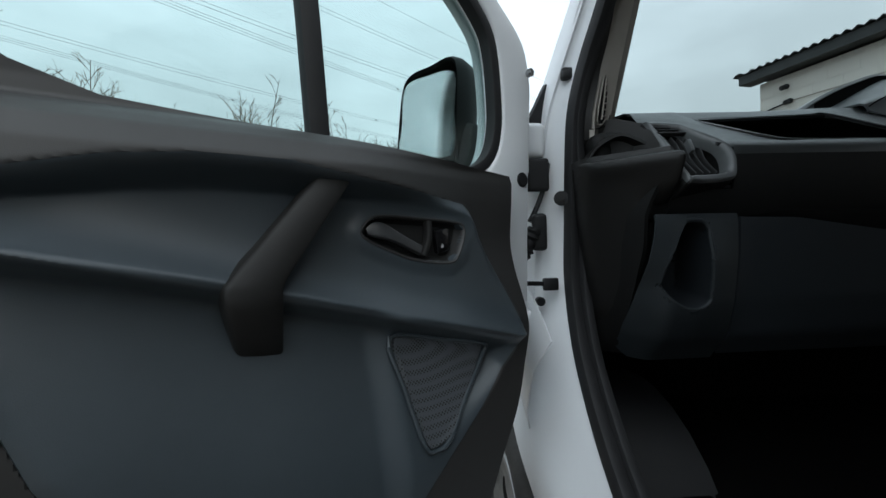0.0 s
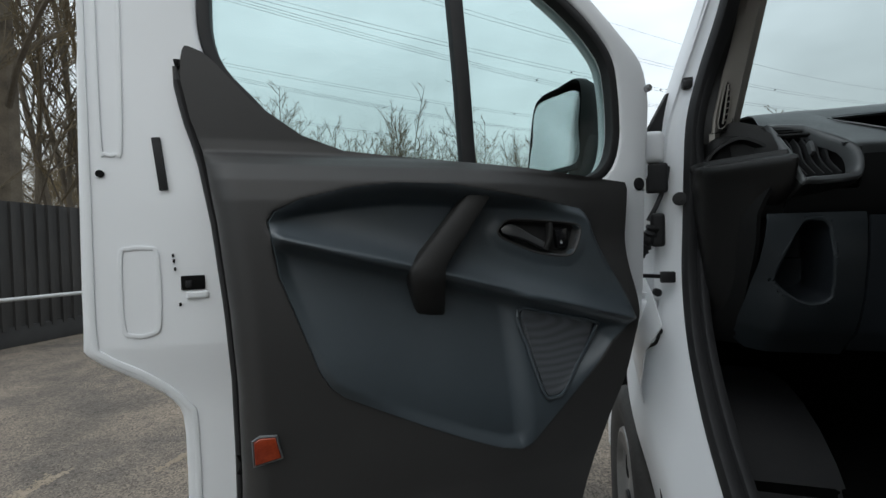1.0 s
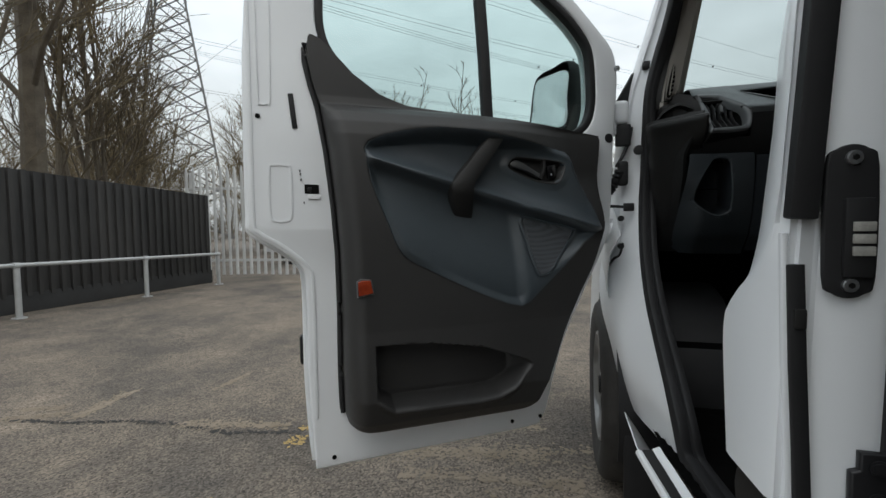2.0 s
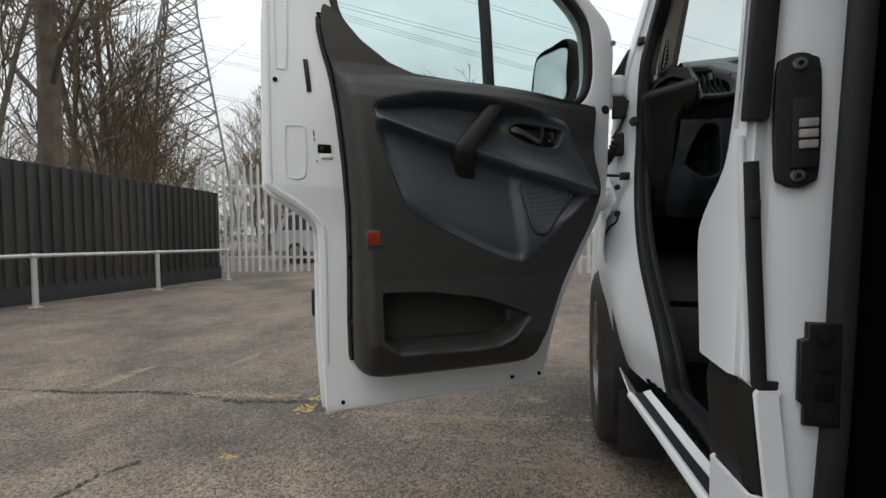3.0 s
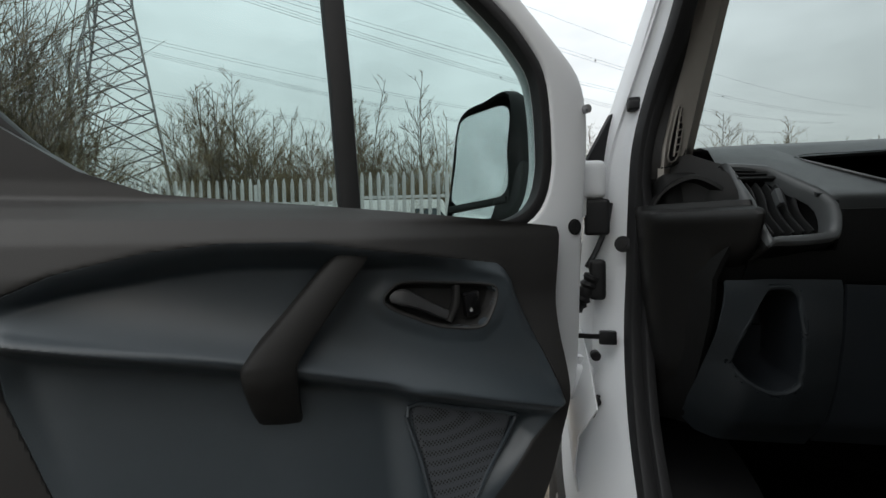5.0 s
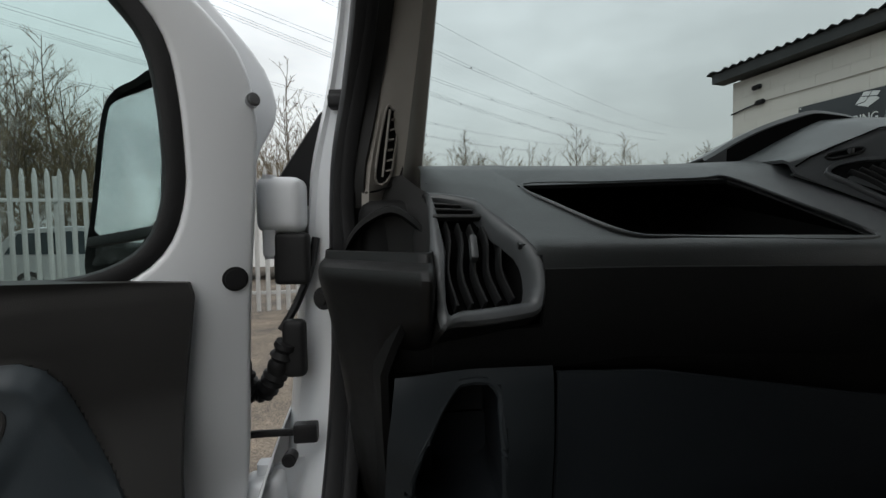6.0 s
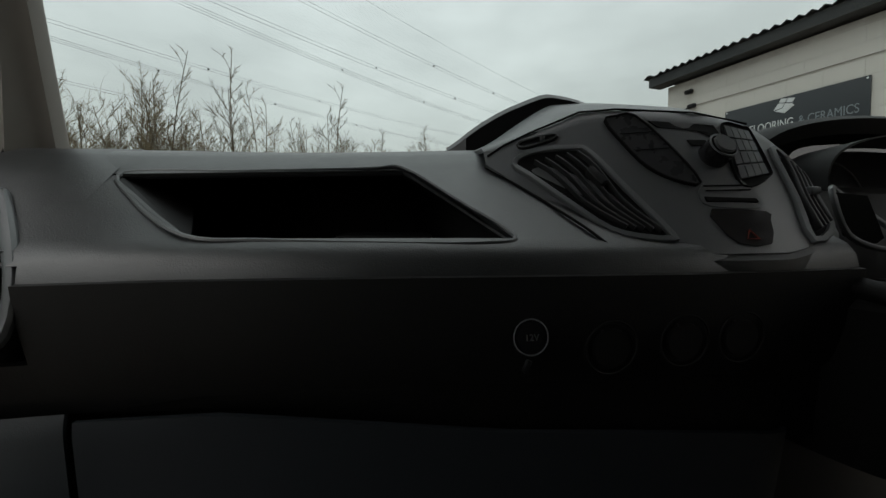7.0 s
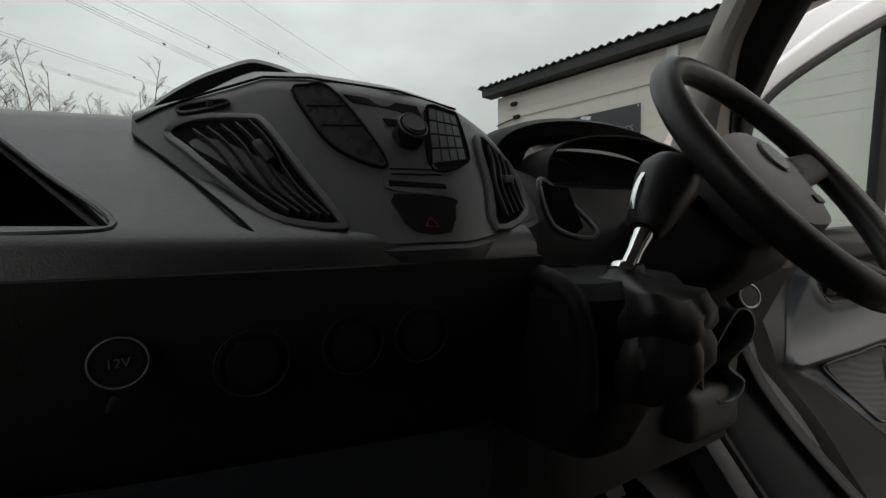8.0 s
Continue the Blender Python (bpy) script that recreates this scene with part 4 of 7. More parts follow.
# pillar trims, the windscreen, roof
def pillar(side):
    rows = []
    for z in np.linspace(1.34, 1.90, 24):
        ex, ey = lerp(EDGE_X, z), lerp(EDGE_Y, z)
        rx, ry = -0.746 + 0.10 * (z - 1.4), 0.930 - 0.37 * (z - 1.4) - 0.25 * max(0, z - 1.65)
        mx, my = (ex + rx) / 2, (ey + ry) / 2
        rows.append([(side * a, b, z) for a, b in ((ex - 0.004, ey + 0.004), (ex + 0.006, ey), (mx - 0.012, my - 0.010), (mx + 0.012, my - 0.010), (rx - 0.016, ry - 0.010), (rx - 0.010, ry - 0.003), (rx, ry), (rx + 0.002, ry + 0.02), (rx - 0.02, ry + 0.06), (rx - 0.06, ry + 0.10))])
    return sheet(rows)
part("pillar_trim", pillar(1), BEIGE, VAN, "beige windscreen pillar trim")
part("pillar_trim", pillar(-1), BEIGE, VAN, "beige windscreen pillar trim")
part("windscreen_pillar", solid(sheet([[(a, b, z) for a, b in ((-0.845 + 0.16 * (z - 1.4), 1.06 - 0.60 * (z - 1.405)), (-0.88 + 0.19 * (z - 1.4), 1.03 - 0.60 * (z - 1.405)), (-0.896 + 0.20 * (z - 1.4), 0.985 - 0.56 * (z - 1.405)))] for z in np.linspace(1.36, 1.92, 14)]), 0.004), PAINT, VAN, "white windscreen pillar")
part("windscreen_pillar", solid(sheet([[(-a, b, z) for a, b in ((-0.845 + 0.16 * (z - 1.4), 1.06 - 0.60 * (z - 1.405)), (-0.88 + 0.19 * (z - 1.4), 1.03 - 0.60 * (z - 1.405)), (-0.896 + 0.20 * (z - 1.4), 0.985 - 0.56 * (z - 1.405)))] for z in np.linspace(1.36, 1.92, 14)]), 0.004), PAINT, VAN, "white windscreen pillar")
# slotted outlet in the passenger's pillar trim
PV = [Vector((-0.811, 0.873, 1.380)), Vector((-0.791, 0.882, 1.384)), Vector((-0.779, 0.884, 1.46)), Vector((-0.786, 0.876, 1.474)), Vector((-0.795, 0.871, 1.47))]
pv_loop = smooth_path(PV, 4, closed=True)
pv_c = sum(pv_loop, Vector()) / len(pv_loop)
part("pillar_outlet", sheet([[pv_c + (p - pv_c) * s + Vector((0, d, 0)) for p in pv_loop] for s, d in ((1.0, -0.001), (0.9, 0.0), (0.05, 0.0))], close_u=True), HOLE_SHADE, VAN, "black slotted outlet in the pillar")
part("outlet_rim", tube(pv_loop, 0.0018, 6, closed=True), BEIGE, VAN)
part("outlet_rib", bar([(-0.801, 0.873, 1.382), (-0.789, 0.872, 1.472)], 0.003, 0.006, (0, -1, 0)), BEIGE, VAN, "beige outlet rib")
for k in range(6):
    part("outlet_bar", bar([(-0.797 + 0.002 * k, 0.876, 1.390 + 0.014 * k), (-0.789 + 0.0012 * k, 0.879, 1.392 + 0.014 * k)], 0.0025, 0.004, (0, -1, 0)), BEIGE, VAN)
part("pillar_joint", tube(smooth_path([(-0.824, 0.869, 1.360), (-0.806, 0.876, 1.364), (-0.786, 0.886, 1.374), (-0.774, 0.892, 1.395), (-0.772, 0.890, 1.44)], 4), 0.0014, 5), HOLE_SHADE, VAN, "dark joint in the pillar trim")
part("frame_clip", box(-0.866, 0.906, 1.492, 0.022, 0.022, 0.020, 0.006, 3), RUBBER, VAN, "black trim clip on the jamb")
ws = part("windscreen", sheet([[(x * (1 - 0.16 * (z - 1.30)), 1.17 + 0.16 * (1 - (x / 0.86) ** 2) - 0.66 * (z - 1.30), z) for x in np.linspace(-0.86, 0.86, 21)] for z in np.linspace(1.26, 1.93, 10)]), WINDSCREEN, VAN, "clear windscreen glass")
ws.visible_shadow = False
part("roof", solid(sheet([[(x, y, 1.955 + 0.03 * (1 - (x / 0.8) ** 2)) for x in np.linspace(-0.82, 0.82, 13)] for y in np.linspace(0.82, -3.2, 12)]), 0.012), PAINT, VAN, "white roof")
part("headliner", solid(sheet([[(x, y, 1.915 + 0.02 * (1 - (x / 0.8) ** 2)) for x in np.linspace(-0.78, 0.78, 9)] for y in np.linspace(0.72, -0.5, 8)]), 0.01), HEADLINER, VAN, "pale grey headliner")
part("load_bulkhead", box(0, -0.62, 1.26, 1.70, 0.03, 1.36, 0.006), CARPET, VAN, "dark bulkhead behind the seats")
part("load_floor", box(0, -1.9, 0.56, 1.72, 2.6, 0.05, 0.006), CARPET, VAN)
part("side_wall", box(0.93, -1.6, 1.2, 0.06, 3.1, 1.5, 0.02), PAINT, VAN)
part("rear_wall", box(0, -3.2, 1.2, 1.86, 0.05, 1.5, 0.02), PAINT, VAN)

# ---- the pillar behind the door ----
def skin_front(z):
    return lerp(((0.20, 0.0), (0.63, 0.008), (0.735, 0.032), (0.80, 0.045), (0.833, 0.040), (0.866, 0.008), (0.905, -0.055), (0.93, -0.072), (1.0, -0.088), (1.3, -0.100), (1.92, -0.104)), z)
def skin_x(z):
    return lerp(((0.2, -0.935), (0.6, -0.914), (0.9, -0.906), (1.2, -0.893), (1.5, -0.858), (1.92, -0.778)), z)
def turn_in(z):
    """How far the pillar's front edge lies inside its skin, and where along the van."""
    return lerp(((0.84, 0.010), (0.866, 0.011), (0.905, 0.022), (0.95, 0.033), (1.1, 0.046), (1.92, 0.050)), z), lerp(((0.84, 0.040), (0.866, 0.014), (0.905, 0.018), (0.95, 0.031), (1.1, 0.046), (1.92, 0.050)), z)
rows = []
for z in np.linspace(0.635, 1.92, 60):
    f, x = skin_front(z), skin_x(z)
    back = -0.108
    ix, iy = turn_in(z) if z > 0.85 else (0.008, f + 0.006)
    rows.append([(x + ix + 0.022, iy - 0.002, z), (x + ix + 0.004, iy + 0.001, z), (x + ix, iy - 0.004, z), (x + ix * 0.52, f + (iy - f) * 0.52, z), (x, f, z), (x - 0.001, min(f - 0.004, max(f - 0.015, back)), z), (x + 0.004, min(f - 0.006, back + 0.012), z), (x + 0.009, back, z), (x + 0.05, back + 0.004, z)])
part("rear_pillar_skin", solid(sheet(rows), 0.003), PAINT, VAN, "white pillar panel with the fuel flap edge")
part("rear_pillar_trim", solid(sheet([[(skin_x(z) + 0.04, skin_front(z) + 0.010, z) if z < 0.85 else (skin_x(z) + turn_in(z)[0] + 0.020, turn_in(z)[1] - 0.006, z), (skin_x(z) + 0.15, -0.06, z)] for z in np.linspace(0.42, 1.9, 40)]), 0.004), GRABBLACK, VAN, "black inner pillar trim")
# the recessed rear face that meets the sliding door
def jx(z):
    return skin_x(z) + 0.906
rows = []
for z in np.linspace(0.30, 1.92, 40):
    o = jx(z)
    lo = -0.856 if z < 0.625 else -1.0
    rows.append([(max(lo, -0.892 + o), -0.100, z), (max(lo + 0.001, -0.888 + o), -0.112, z), (max(lo + 0.002, -0.868 + o), -0.104, z), (-0.862 + o, -0.108, z), (-0.84 + o, -0.112, z), (-0.812 + o, -0.116, z), (-0.802 + o, -0.112, z), (-0.796 + o, -0.09, z)])
part("sliding_door_jamb", solid(sheet(rows), 0.004), PAINT, VAN, "white pillar face for the sliding door")
part("sliding_door_seal", bar([(-0.785 + jx(z), -0.105, z) for z in np.linspace(0.3, 1.92, 24)], 0.03, 0.04, (-0.3, -1, 0)), RUBBER, VAN, "black rubber seal of the load opening")
part("load_side_trim", solid(sheet([[(-0.77, -0.10, z), (-0.70, -0.13, z), (-0.50, -0.20, z), (-0.45, -0.60, z)] for z in (0.3, 1.0, 1.92)]), 0.01), CARPET, VAN, "dark load space lining")
# fittings on that face: contact plate, striker bracket, rubber strips
def oblong(w, h, n=6):
    return [(p.x, p.y) for p in smooth_path([(-w * 0.5, -h * 0.36, 0), (-w * 0.3, -h * 0.47, 0), (0, -h * 0.5, 0), (w * 0.3, -h * 0.47, 0), (w * 0.5, -h * 0.36, 0), (w * 0.5, h * 0.36, 0), (w * 0.3, h * 0.47, 0), (0, h * 0.5, 0), (-w * 0.3, h * 0.47, 0), (-w * 0.5, h * 0.36, 0)], 3, closed=True)]
FACE = Matrix(((1, 0, 0, 0), (0, 0, -1, 0), (0, 1, 0, 0), (0, 0, 0, 1)))
cp = part("contact_plate", flat([oblong(0.047, 0.165)], 0.007, 0.002, Matrix.Translation((-0.845, -0.118, 0.962)) @ FACE), RUBBER, VAN, "black contact plate with two screws")
for z in (1.030, 0.894):
    part("screw", disc((-0.845, -0.123, z), (0, -1, 0), 0.0075, 0.005, 20, 0.001), STEEL, cp, "bright screw")
    part("screw_socket", disc((-0.845, -0.1262, z), (0, -1, 0), 0.0032, 0.001, 6), HOLE_SHADE, cp)
part("contact_block", box(-0.839, -0.123, 0.945, 0.028, 0.008, 0.085, 0.003), RUBBER, cp)
for z in (0.957, 0.944, 0.931):
    part("contact", box(-0.837, -0.1285, z, 0.019, 0.004, 0.010, 0.001), mat("worn_contact_metal", (0.42, 0.41, 0.38), 0.5, metal=0.4, var=0.3, scale=60), cp, "pale metal contact")
sb = part("striker_bracket", flat([[(-0.018, -0.065), (0.020, -0.065), (0.020, 0.065), (-0.016, 0.065), (-0.016, 0.045), (-0.024, 0.042), (-0.024, -0.035), (-0.018, -0.04)]], 0.010, 0.003, Matrix.Translation((-0.816, -0.121, 0.648)) @ FACE), DARKSTEEL, VAN, "black steel striker bracket")
for z, r in ((0.698, 0.009), (0.662, 0.009), (0.597, 0.009)):
    part("bolt", disc((-0.816, -0.128, z), (0, -1, 0), r, 0.006, 20, 0.002), DARKSTEEL, sb)
part("bracket_slot", box(-0.814, -0.1268, 0.627, 0.020, 0.003, 0.020, 0.002), HOLE_SHADE, sb)
part("pillar_strip", box(-0.866, -0.118, 1.35, 0.028, 0.018, 0.77, 0.004, rot=Euler((0, radians(3.5), 0)).to_matrix()), RUBBER, VAN, "black upper rubber strip")
part("pillar_strip", bar([(-0.891, -0.112, 0.915), (-0.887, -0.114, 0.80), (-0.877, -0.112, 0.62)], 0.017, 0.012, (0, -1, 0)), RUBBER, VAN, "black lower rubber strip")
part("strip_clip", box(-0.888, -0.118, 0.855, 0.012, 0.01, 0.022, 0.002), GRABBLACK, VAN)
part("flap_edge", bar([(-0.901, -0.108, 0.950), (-0.897, -0.109, 0.80), (-0.890, -0.109, 0.63)], 0.007, 0.008, (0, -1, 0)), PAINT, VAN, "white flap edge")
# black step cover and white lower quarter
part("step_cover", solid(sheet([[(x, y, z) for x, y in ((-0.86 + e, 0.006), (-0.897 + e, 0.004), (-0.908 + e, -0.008), (-0.900 + e, -0.10), (-0.886 + e, -0.114), (-0.86 + e, -0.114))] for z, e in ((0.480, 0.012), (0.50, 0.008), (0.60, 0.0), (0.632, 0.004))]), 0.006), GRABBLACK, VAN, "black step cover")
part("lower_quarter", solid(sheet([[(x, y, z) for x, y in ((-0.86, 0.0), (-0.892, -0.004), (-0.905, -0.02), (-0.892, -0.120), (-0.868, -0.130), (-0.85, -0.128))] for z in (0.24, 0.34, 0.42, 0.482)]), 0.006), PAINT, VAN, "white lower quarter panel")
part("quarter_post", solid(sheet([[(-0.886 + e, -0.117, z), (-0.884 + e, -0.1235, z), (-0.860 + e, -0.1245, z), (-0.857 + e, -0.116, z)] for z, e in ((0.30, 0.024), (0.48, 0.014), (0.615, 0.0), (0.622, 0.003))]), 0.004), PAINT, VAN, "white edge behind the step cover")
# front wheel
FW = thing("front_wheel", pose(WHEEL.x, WHEEL.y, WHEEL.z, 0, 90, 0), "van wheel with a black tyre and a silver trim", "wheel")
prof = [(0.205, -0.085), (0.24, -0.100), (0.29, -0.108), (0.318, -0.100), (0.330, -0.085), (0.334, -0.05), (0.335, 0.0), (0.334, 0.05), (0.330, 0.085), (0.318, 0.100), (0.29, 0.108), (0.205, 0.085)]
rows = [[(r * math.cos(6.283185 * k / 72) * (1 + (0.012 if k % 2 and r > 0.325 else 0)), r * math.sin(6.283185 * k / 72) * (1 + (0.012 if k % 2 and r > 0.325 else 0)), z) for k in range(72)] for r, z in prof]
part("tyre", sheet(rows, close_u=True), TYRE, FW, "worn black tyre")
prof = [(0.210, -0.088), (0.206, -0.096), (0.195, -0.098), (0.185, -0.080), (0.15, -0.068), (0.10, -0.070), (0.075, -0.078), (0.04, -0.084), (0.001, -0.085)]
rows = [[(r * math.cos(6.283185 * k / 60), r * math.sin(6.283185 * k / 60), z - (0.012 * (0.5 + 0.5 * math.cos(k / 60 * 6.283185 * 5)) if 0.09 < r < 0.19 else 0)) for k in range(60)] for r, z in prof]
trim = part("wheel_trim", sheet(rows, close_u=True), WHEELTRIM, FW, "silver five-spoke wheel trim")
for k in range(5):
    a = 6.283185 * (k + 0.5) / 5
    part("trim_window", disc((0.138 * math.cos(a), 0.138 * math.sin(a), -0.071), (0, 0, -1), 0.036, 0.006, 20), HOLE_SHADE, trim)
part("hub_cap", disc((0, 0, -0.088), (0, 0, -1), 0.036, 0.012, 28, 0.004), DARKSTEEL, FW)

# ---- fittings in the door gap ----
PG = part("door_hinge", bar([(-0.965, 0.915, 1.385), (-0.965, 0.915, 1.275)], 0.02, 0.02, (0, 1, 0)), PAINT, VAN, "white painted upper door hinge")
part("knuckle", box(-0.950, 0.926, 1.348, 0.066, 0.05, 0.080, 0.018, 4), PAINT, PG)
part("leaf", bar([(-0.96, 0.925, 1.315), (-0.935, 0.955, 1.315), (-0.91, 0.965, 1.31)], 0.06, 0.012, (0, -1, 0)), PAINT, PG)
part("pin", tube([(-0.965, 0.915, 1.39), (-0.965, 0.915, 1.27)], 0.009, 12), PAINT, PG)
PG = part("door_hinge", bar([(-0.975, 0.89, 0.985), (-0.975, 0.89, 0.885)], 0.02, 0.02, (0, 1, 0)), PAINT, VAN, "white painted lower door hinge")
part("knuckle", box(-0.975, 0.882, 0.935, 0.055, 0.045, 0.07, 0.014, 4), PAINT, PG)
part("leaf", bar([(-0.975, 0.90, 0.935), (-0.945, 0.925, 0.935), (-0.92, 0.935, 0.935)], 0.07, 0.012, (0, -1, 0)), PAINT, PG)
part("bolt", disc((-0.942, 0.895, 0.985), (0, -1, 0), 0.010, 0.02, 16, 0.002), DARKSTEEL, PG)
part("bolt", disc((-0.942, 0.895, 0.89), (0, -1, 0), 0.010, 0.02, 16, 0.002), DARKSTEEL, PG)
CS = thing("check_strap", Matrix(), "dark steel door check strap", "door stay")
part("strap", bar([(-0.925, 0.893, 1.024), (-0.97, 0.886, 1.027), (-1.012, 0.880, 1.029)], 0.010, 0.006, (0, -1, 0)), DARKSTEEL, CS)
part("bracket", box(-0.918, 0.893, 1.023, 0.034, 0.016, 0.028, 0.004), DARKSTEEL, CS)
WB = thing("wiring_boot", Matrix(), "black ribbed rubber wiring boot between pillar and door", "cable boot")
part("pad", box(-0.935, 0.912, 1.140, 0.034, 0.022, 0.085, 0.012, 4), RUBBER, WB, "rubber pillar grommet")
bp = smooth_path([(-0.945, 0.908, 1.150), (-0.965, 0.915, 1.10), (-0.985, 0.922, 1.075), (-1.005, 0.915, 1.085), (-1.012, 0.90, 1.13)], 8)
part("bellows", tube(bp, [0.0155 + 0.003 * math.sin(k * 2.6) for k in range(len(bp))], 14), RUBBER, WB)
part("cable", tube(smooth_path([(-0.905, 0.935, 1.30), (-0.915, 0.93, 1.25), (-0.935, 0.925, 1.20), (-0.955, 0.918, 1.165)], 5), 0.006, 8), DARKSTEEL, WB, "dark loom")
part("cable", tube(smooth_path([(-0.935, 0.90, 0.90), (-0.945, 0.897, 0.86), (-0.965, 0.90, 0.845), (-0.985, 0.92, 0.81)], 5), 0.004, 8), RUBBER, WB, "thin black cable")
part("pillar_plug", disc((-0.8885, 0.893, 1.214), (-0.45, -1, 0), 0.0165, 0.008, 28, 0.003), RUBBER, VAN, "round black rubber plug")
part("plug_core", disc((-0.891, 0.888, 1.214), (-0.45, -1, 0), 0.009, 0.004, 24, 0.001), GRABBLACK, VAN)
part("pillar_clip", box(-0.862, 0.91, 1.502, 0.028, 0.02, 0.014, 0.004), RUBBER, VAN, "black clip on the pillar")
sail = [(-0.880, 0.962, 1.485), (-0.897, 0.958, 1.492), (-0.955, 0.925, 1.385), (-0.955, 0.928, 1.355), (-0.900, 0.955, 1.345), (-0.880, 0.965, 1.37)]
bm = bmesh.new()
bm.faces.new([bm.verts.new(p) for p in sail])
part("wing_corner_cover", solid(bm, 0.012), RUBBER, VAN, "black corner cover ahead of the door")
part("hinge_shroud", box(-0.935, 0.915, 1.27, 0.05, 0.02, 0.075, 0.008, 3), RUBBER, VAN, "black cover under the hinge")
# tweeter grille on the pillar trim
tp = Vector((-0.764, 0.905, 1.478))
tn = Vector((0.55, -0.80, 0.25)).normalized()
tw = part("tweeter_grille", disc(tp, tn, 0.020, 0.005, 36, 0.002), BEIGE, VAN, "round beige tweeter grille")
for r in (0.006, 0.010, 0.014, 0.018):
    part("grille_ring", ring(tp + tn * 0.0035, tn, r, 0.0009, 36, 5), BEIGE, tw)

# ---- the open passenger door ----
DOOR = thing("passenger_door", pose(-0.93, 0.88, 0, 0, 0, -146.48), "white van door standing open, with charcoal and slate trim inside", "door")
# the door's own axes: x from the hinges to the rear edge, y towards the cab, z up
shell_loop = smooth_path([(1.168, 1.42, 0), (1.172, 1.2, 0), (1.174, 1.0, 0), (1.168, 0.955, 0), (1.10, 0.908, 0), (1.052, 0.868, 0), (1.036, 0.81, 0), (1.036, 0.58, 0), (1.03, 0.42, 0), (1.022, 0.307, 0)], 3)
shell_loop += smooth_path([(1.0, 0.306, 0), (0.7, 0.314, 0), (0.37, 0.321, 0), (0.325, 0.338, 0), (0.300, 0.39, 0), (0.279, 0.47, 0), (0.236, 0.60, 0), (0.16, 0.75, 0), (0.09, 0.88, 0), (0.06, 0.98, 0), (0.05, 1.2, 0), (0.036, 1.40, 0), (0.036, 1.47, 0), (0.055, 1.54, 0), (0.114, 1.60, 0), (0.228, 1.695, 0), (0.40, 1.81, 0), (0.6, 1.90, 0), (0.8, 1.95, 0), (1.02, 1.965, 0), (1.10, 1.94, 0), (1.135, 1.85, 0), (1.155, 1.6, 0)], 3)
shell_loop = [(p.x, p.y) for p in shell_loop]
WINDOW = [(0.972, 1.564), (0.970, 1.49), (0.951, 1.439), (0.912, 1.396), (0.863, 1.346), (0.80, 1.309), (0.743, 1.291), (0.68, 1.286), (0.521, 1.280), (0.35, 1.268), (0.241, 1.262), (0.185, 1.278), (0.155, 1.31), (0.142, 1.36), (0.141, 1.404), (0.145, 1.47), (0.156, 1.529), (0.185, 1.57), (0.231, 1.613), (0.311, 1.668), (0.45, 1.75), (0.6, 1.82), (0.78, 1.868), (0.90, 1.875), (0.95, 1.84), (0.966, 1.72)]
window_loop = [(p.x, p.y) for p in smooth_path([(x, z, 0) for x, z in WINDOW], 3, closed=True)]
UP = Matrix(((1, 0, 0, 0), (0, 0, 1, 0), (0, 1, 0, 0), (0, 0, 0, 1)))


def grown(loop, d):
    """The outline moved outwards by d."""
    n, out = len(loop), []
    area = sum(loop[i][0] * loop[(i + 1) % n][1] - loop[(i + 1) % n][0] * loop[i][1] for i in range(n))
    s = 1 if area > 0 else -1
    for i in range(n):
        a, b = loop[i - 1], loop[(i + 1) % n]
        tx, ty = b[0] - a[0], b[1] - a[1]
        L = math.hypot(tx, ty) or 1
        out.append((loop[i][0] + s * ty / L * d, loop[i][1] - s * tx / L * d))
    return out


part("door_shell", flat([shell_loop, grown(window_loop, 0.022)], 0.034, 0.008, Matrix.Translation((0, -0.018, 0)) @ UP), PAINT, DOOR, "white painted inner door pressing")
skin_loop = [(u - 0.040 * sm(0.75, 0.2, u) * sm(1.40, 1.50, z), z + 0.022 * sm(0.03, 0.25, u) * sm(0.9, 0.5, u) * sm(1.45, 1.55, z)) for u, z in grown(shell_loop, 0.012)]
part("door_skin", flat([skin_loop, grown(window_loop, 0.022)], 0.02, 0.006, Matrix.Translation((0, -0.075, 0)) @ UP), PAINT, DOOR, "white outer door skin")
part("door_core", flat([grown(shell_loop, -0.02), grown(window_loop, 0.030)], 0.05, 0, Matrix.Translation((0, -0.05, 0)) @ UP), PAINT, DOOR)
# window rubber, glass, divider
rub = [(x, -0.018, z) for x, z in grown(window_loop, 0.012)]
part("window_seal", bar(rub, 0.023, 0.030, (0, 1, 0), closed=True), RUBBER, DOOR, "black window rubber")
g = part("window_glass", flat([grown(window_loop, 0.006)], 0.004, 0, Matrix.Translation((0, -0.040, 0)) @ UP), SIDEGLASS, DOOR, "green tinted window glass")
g.visible_shadow = False
part("window_divider", bar([(0.498, -0.02, 1.262), (0.509, -0.02, 1.47), (0.522, -0.022, 1.655), (0.534, -0.024, 1.85)], 0.034, 0.03, (0, 1, 0)), RUBBER, DOOR, "black window divider bar")


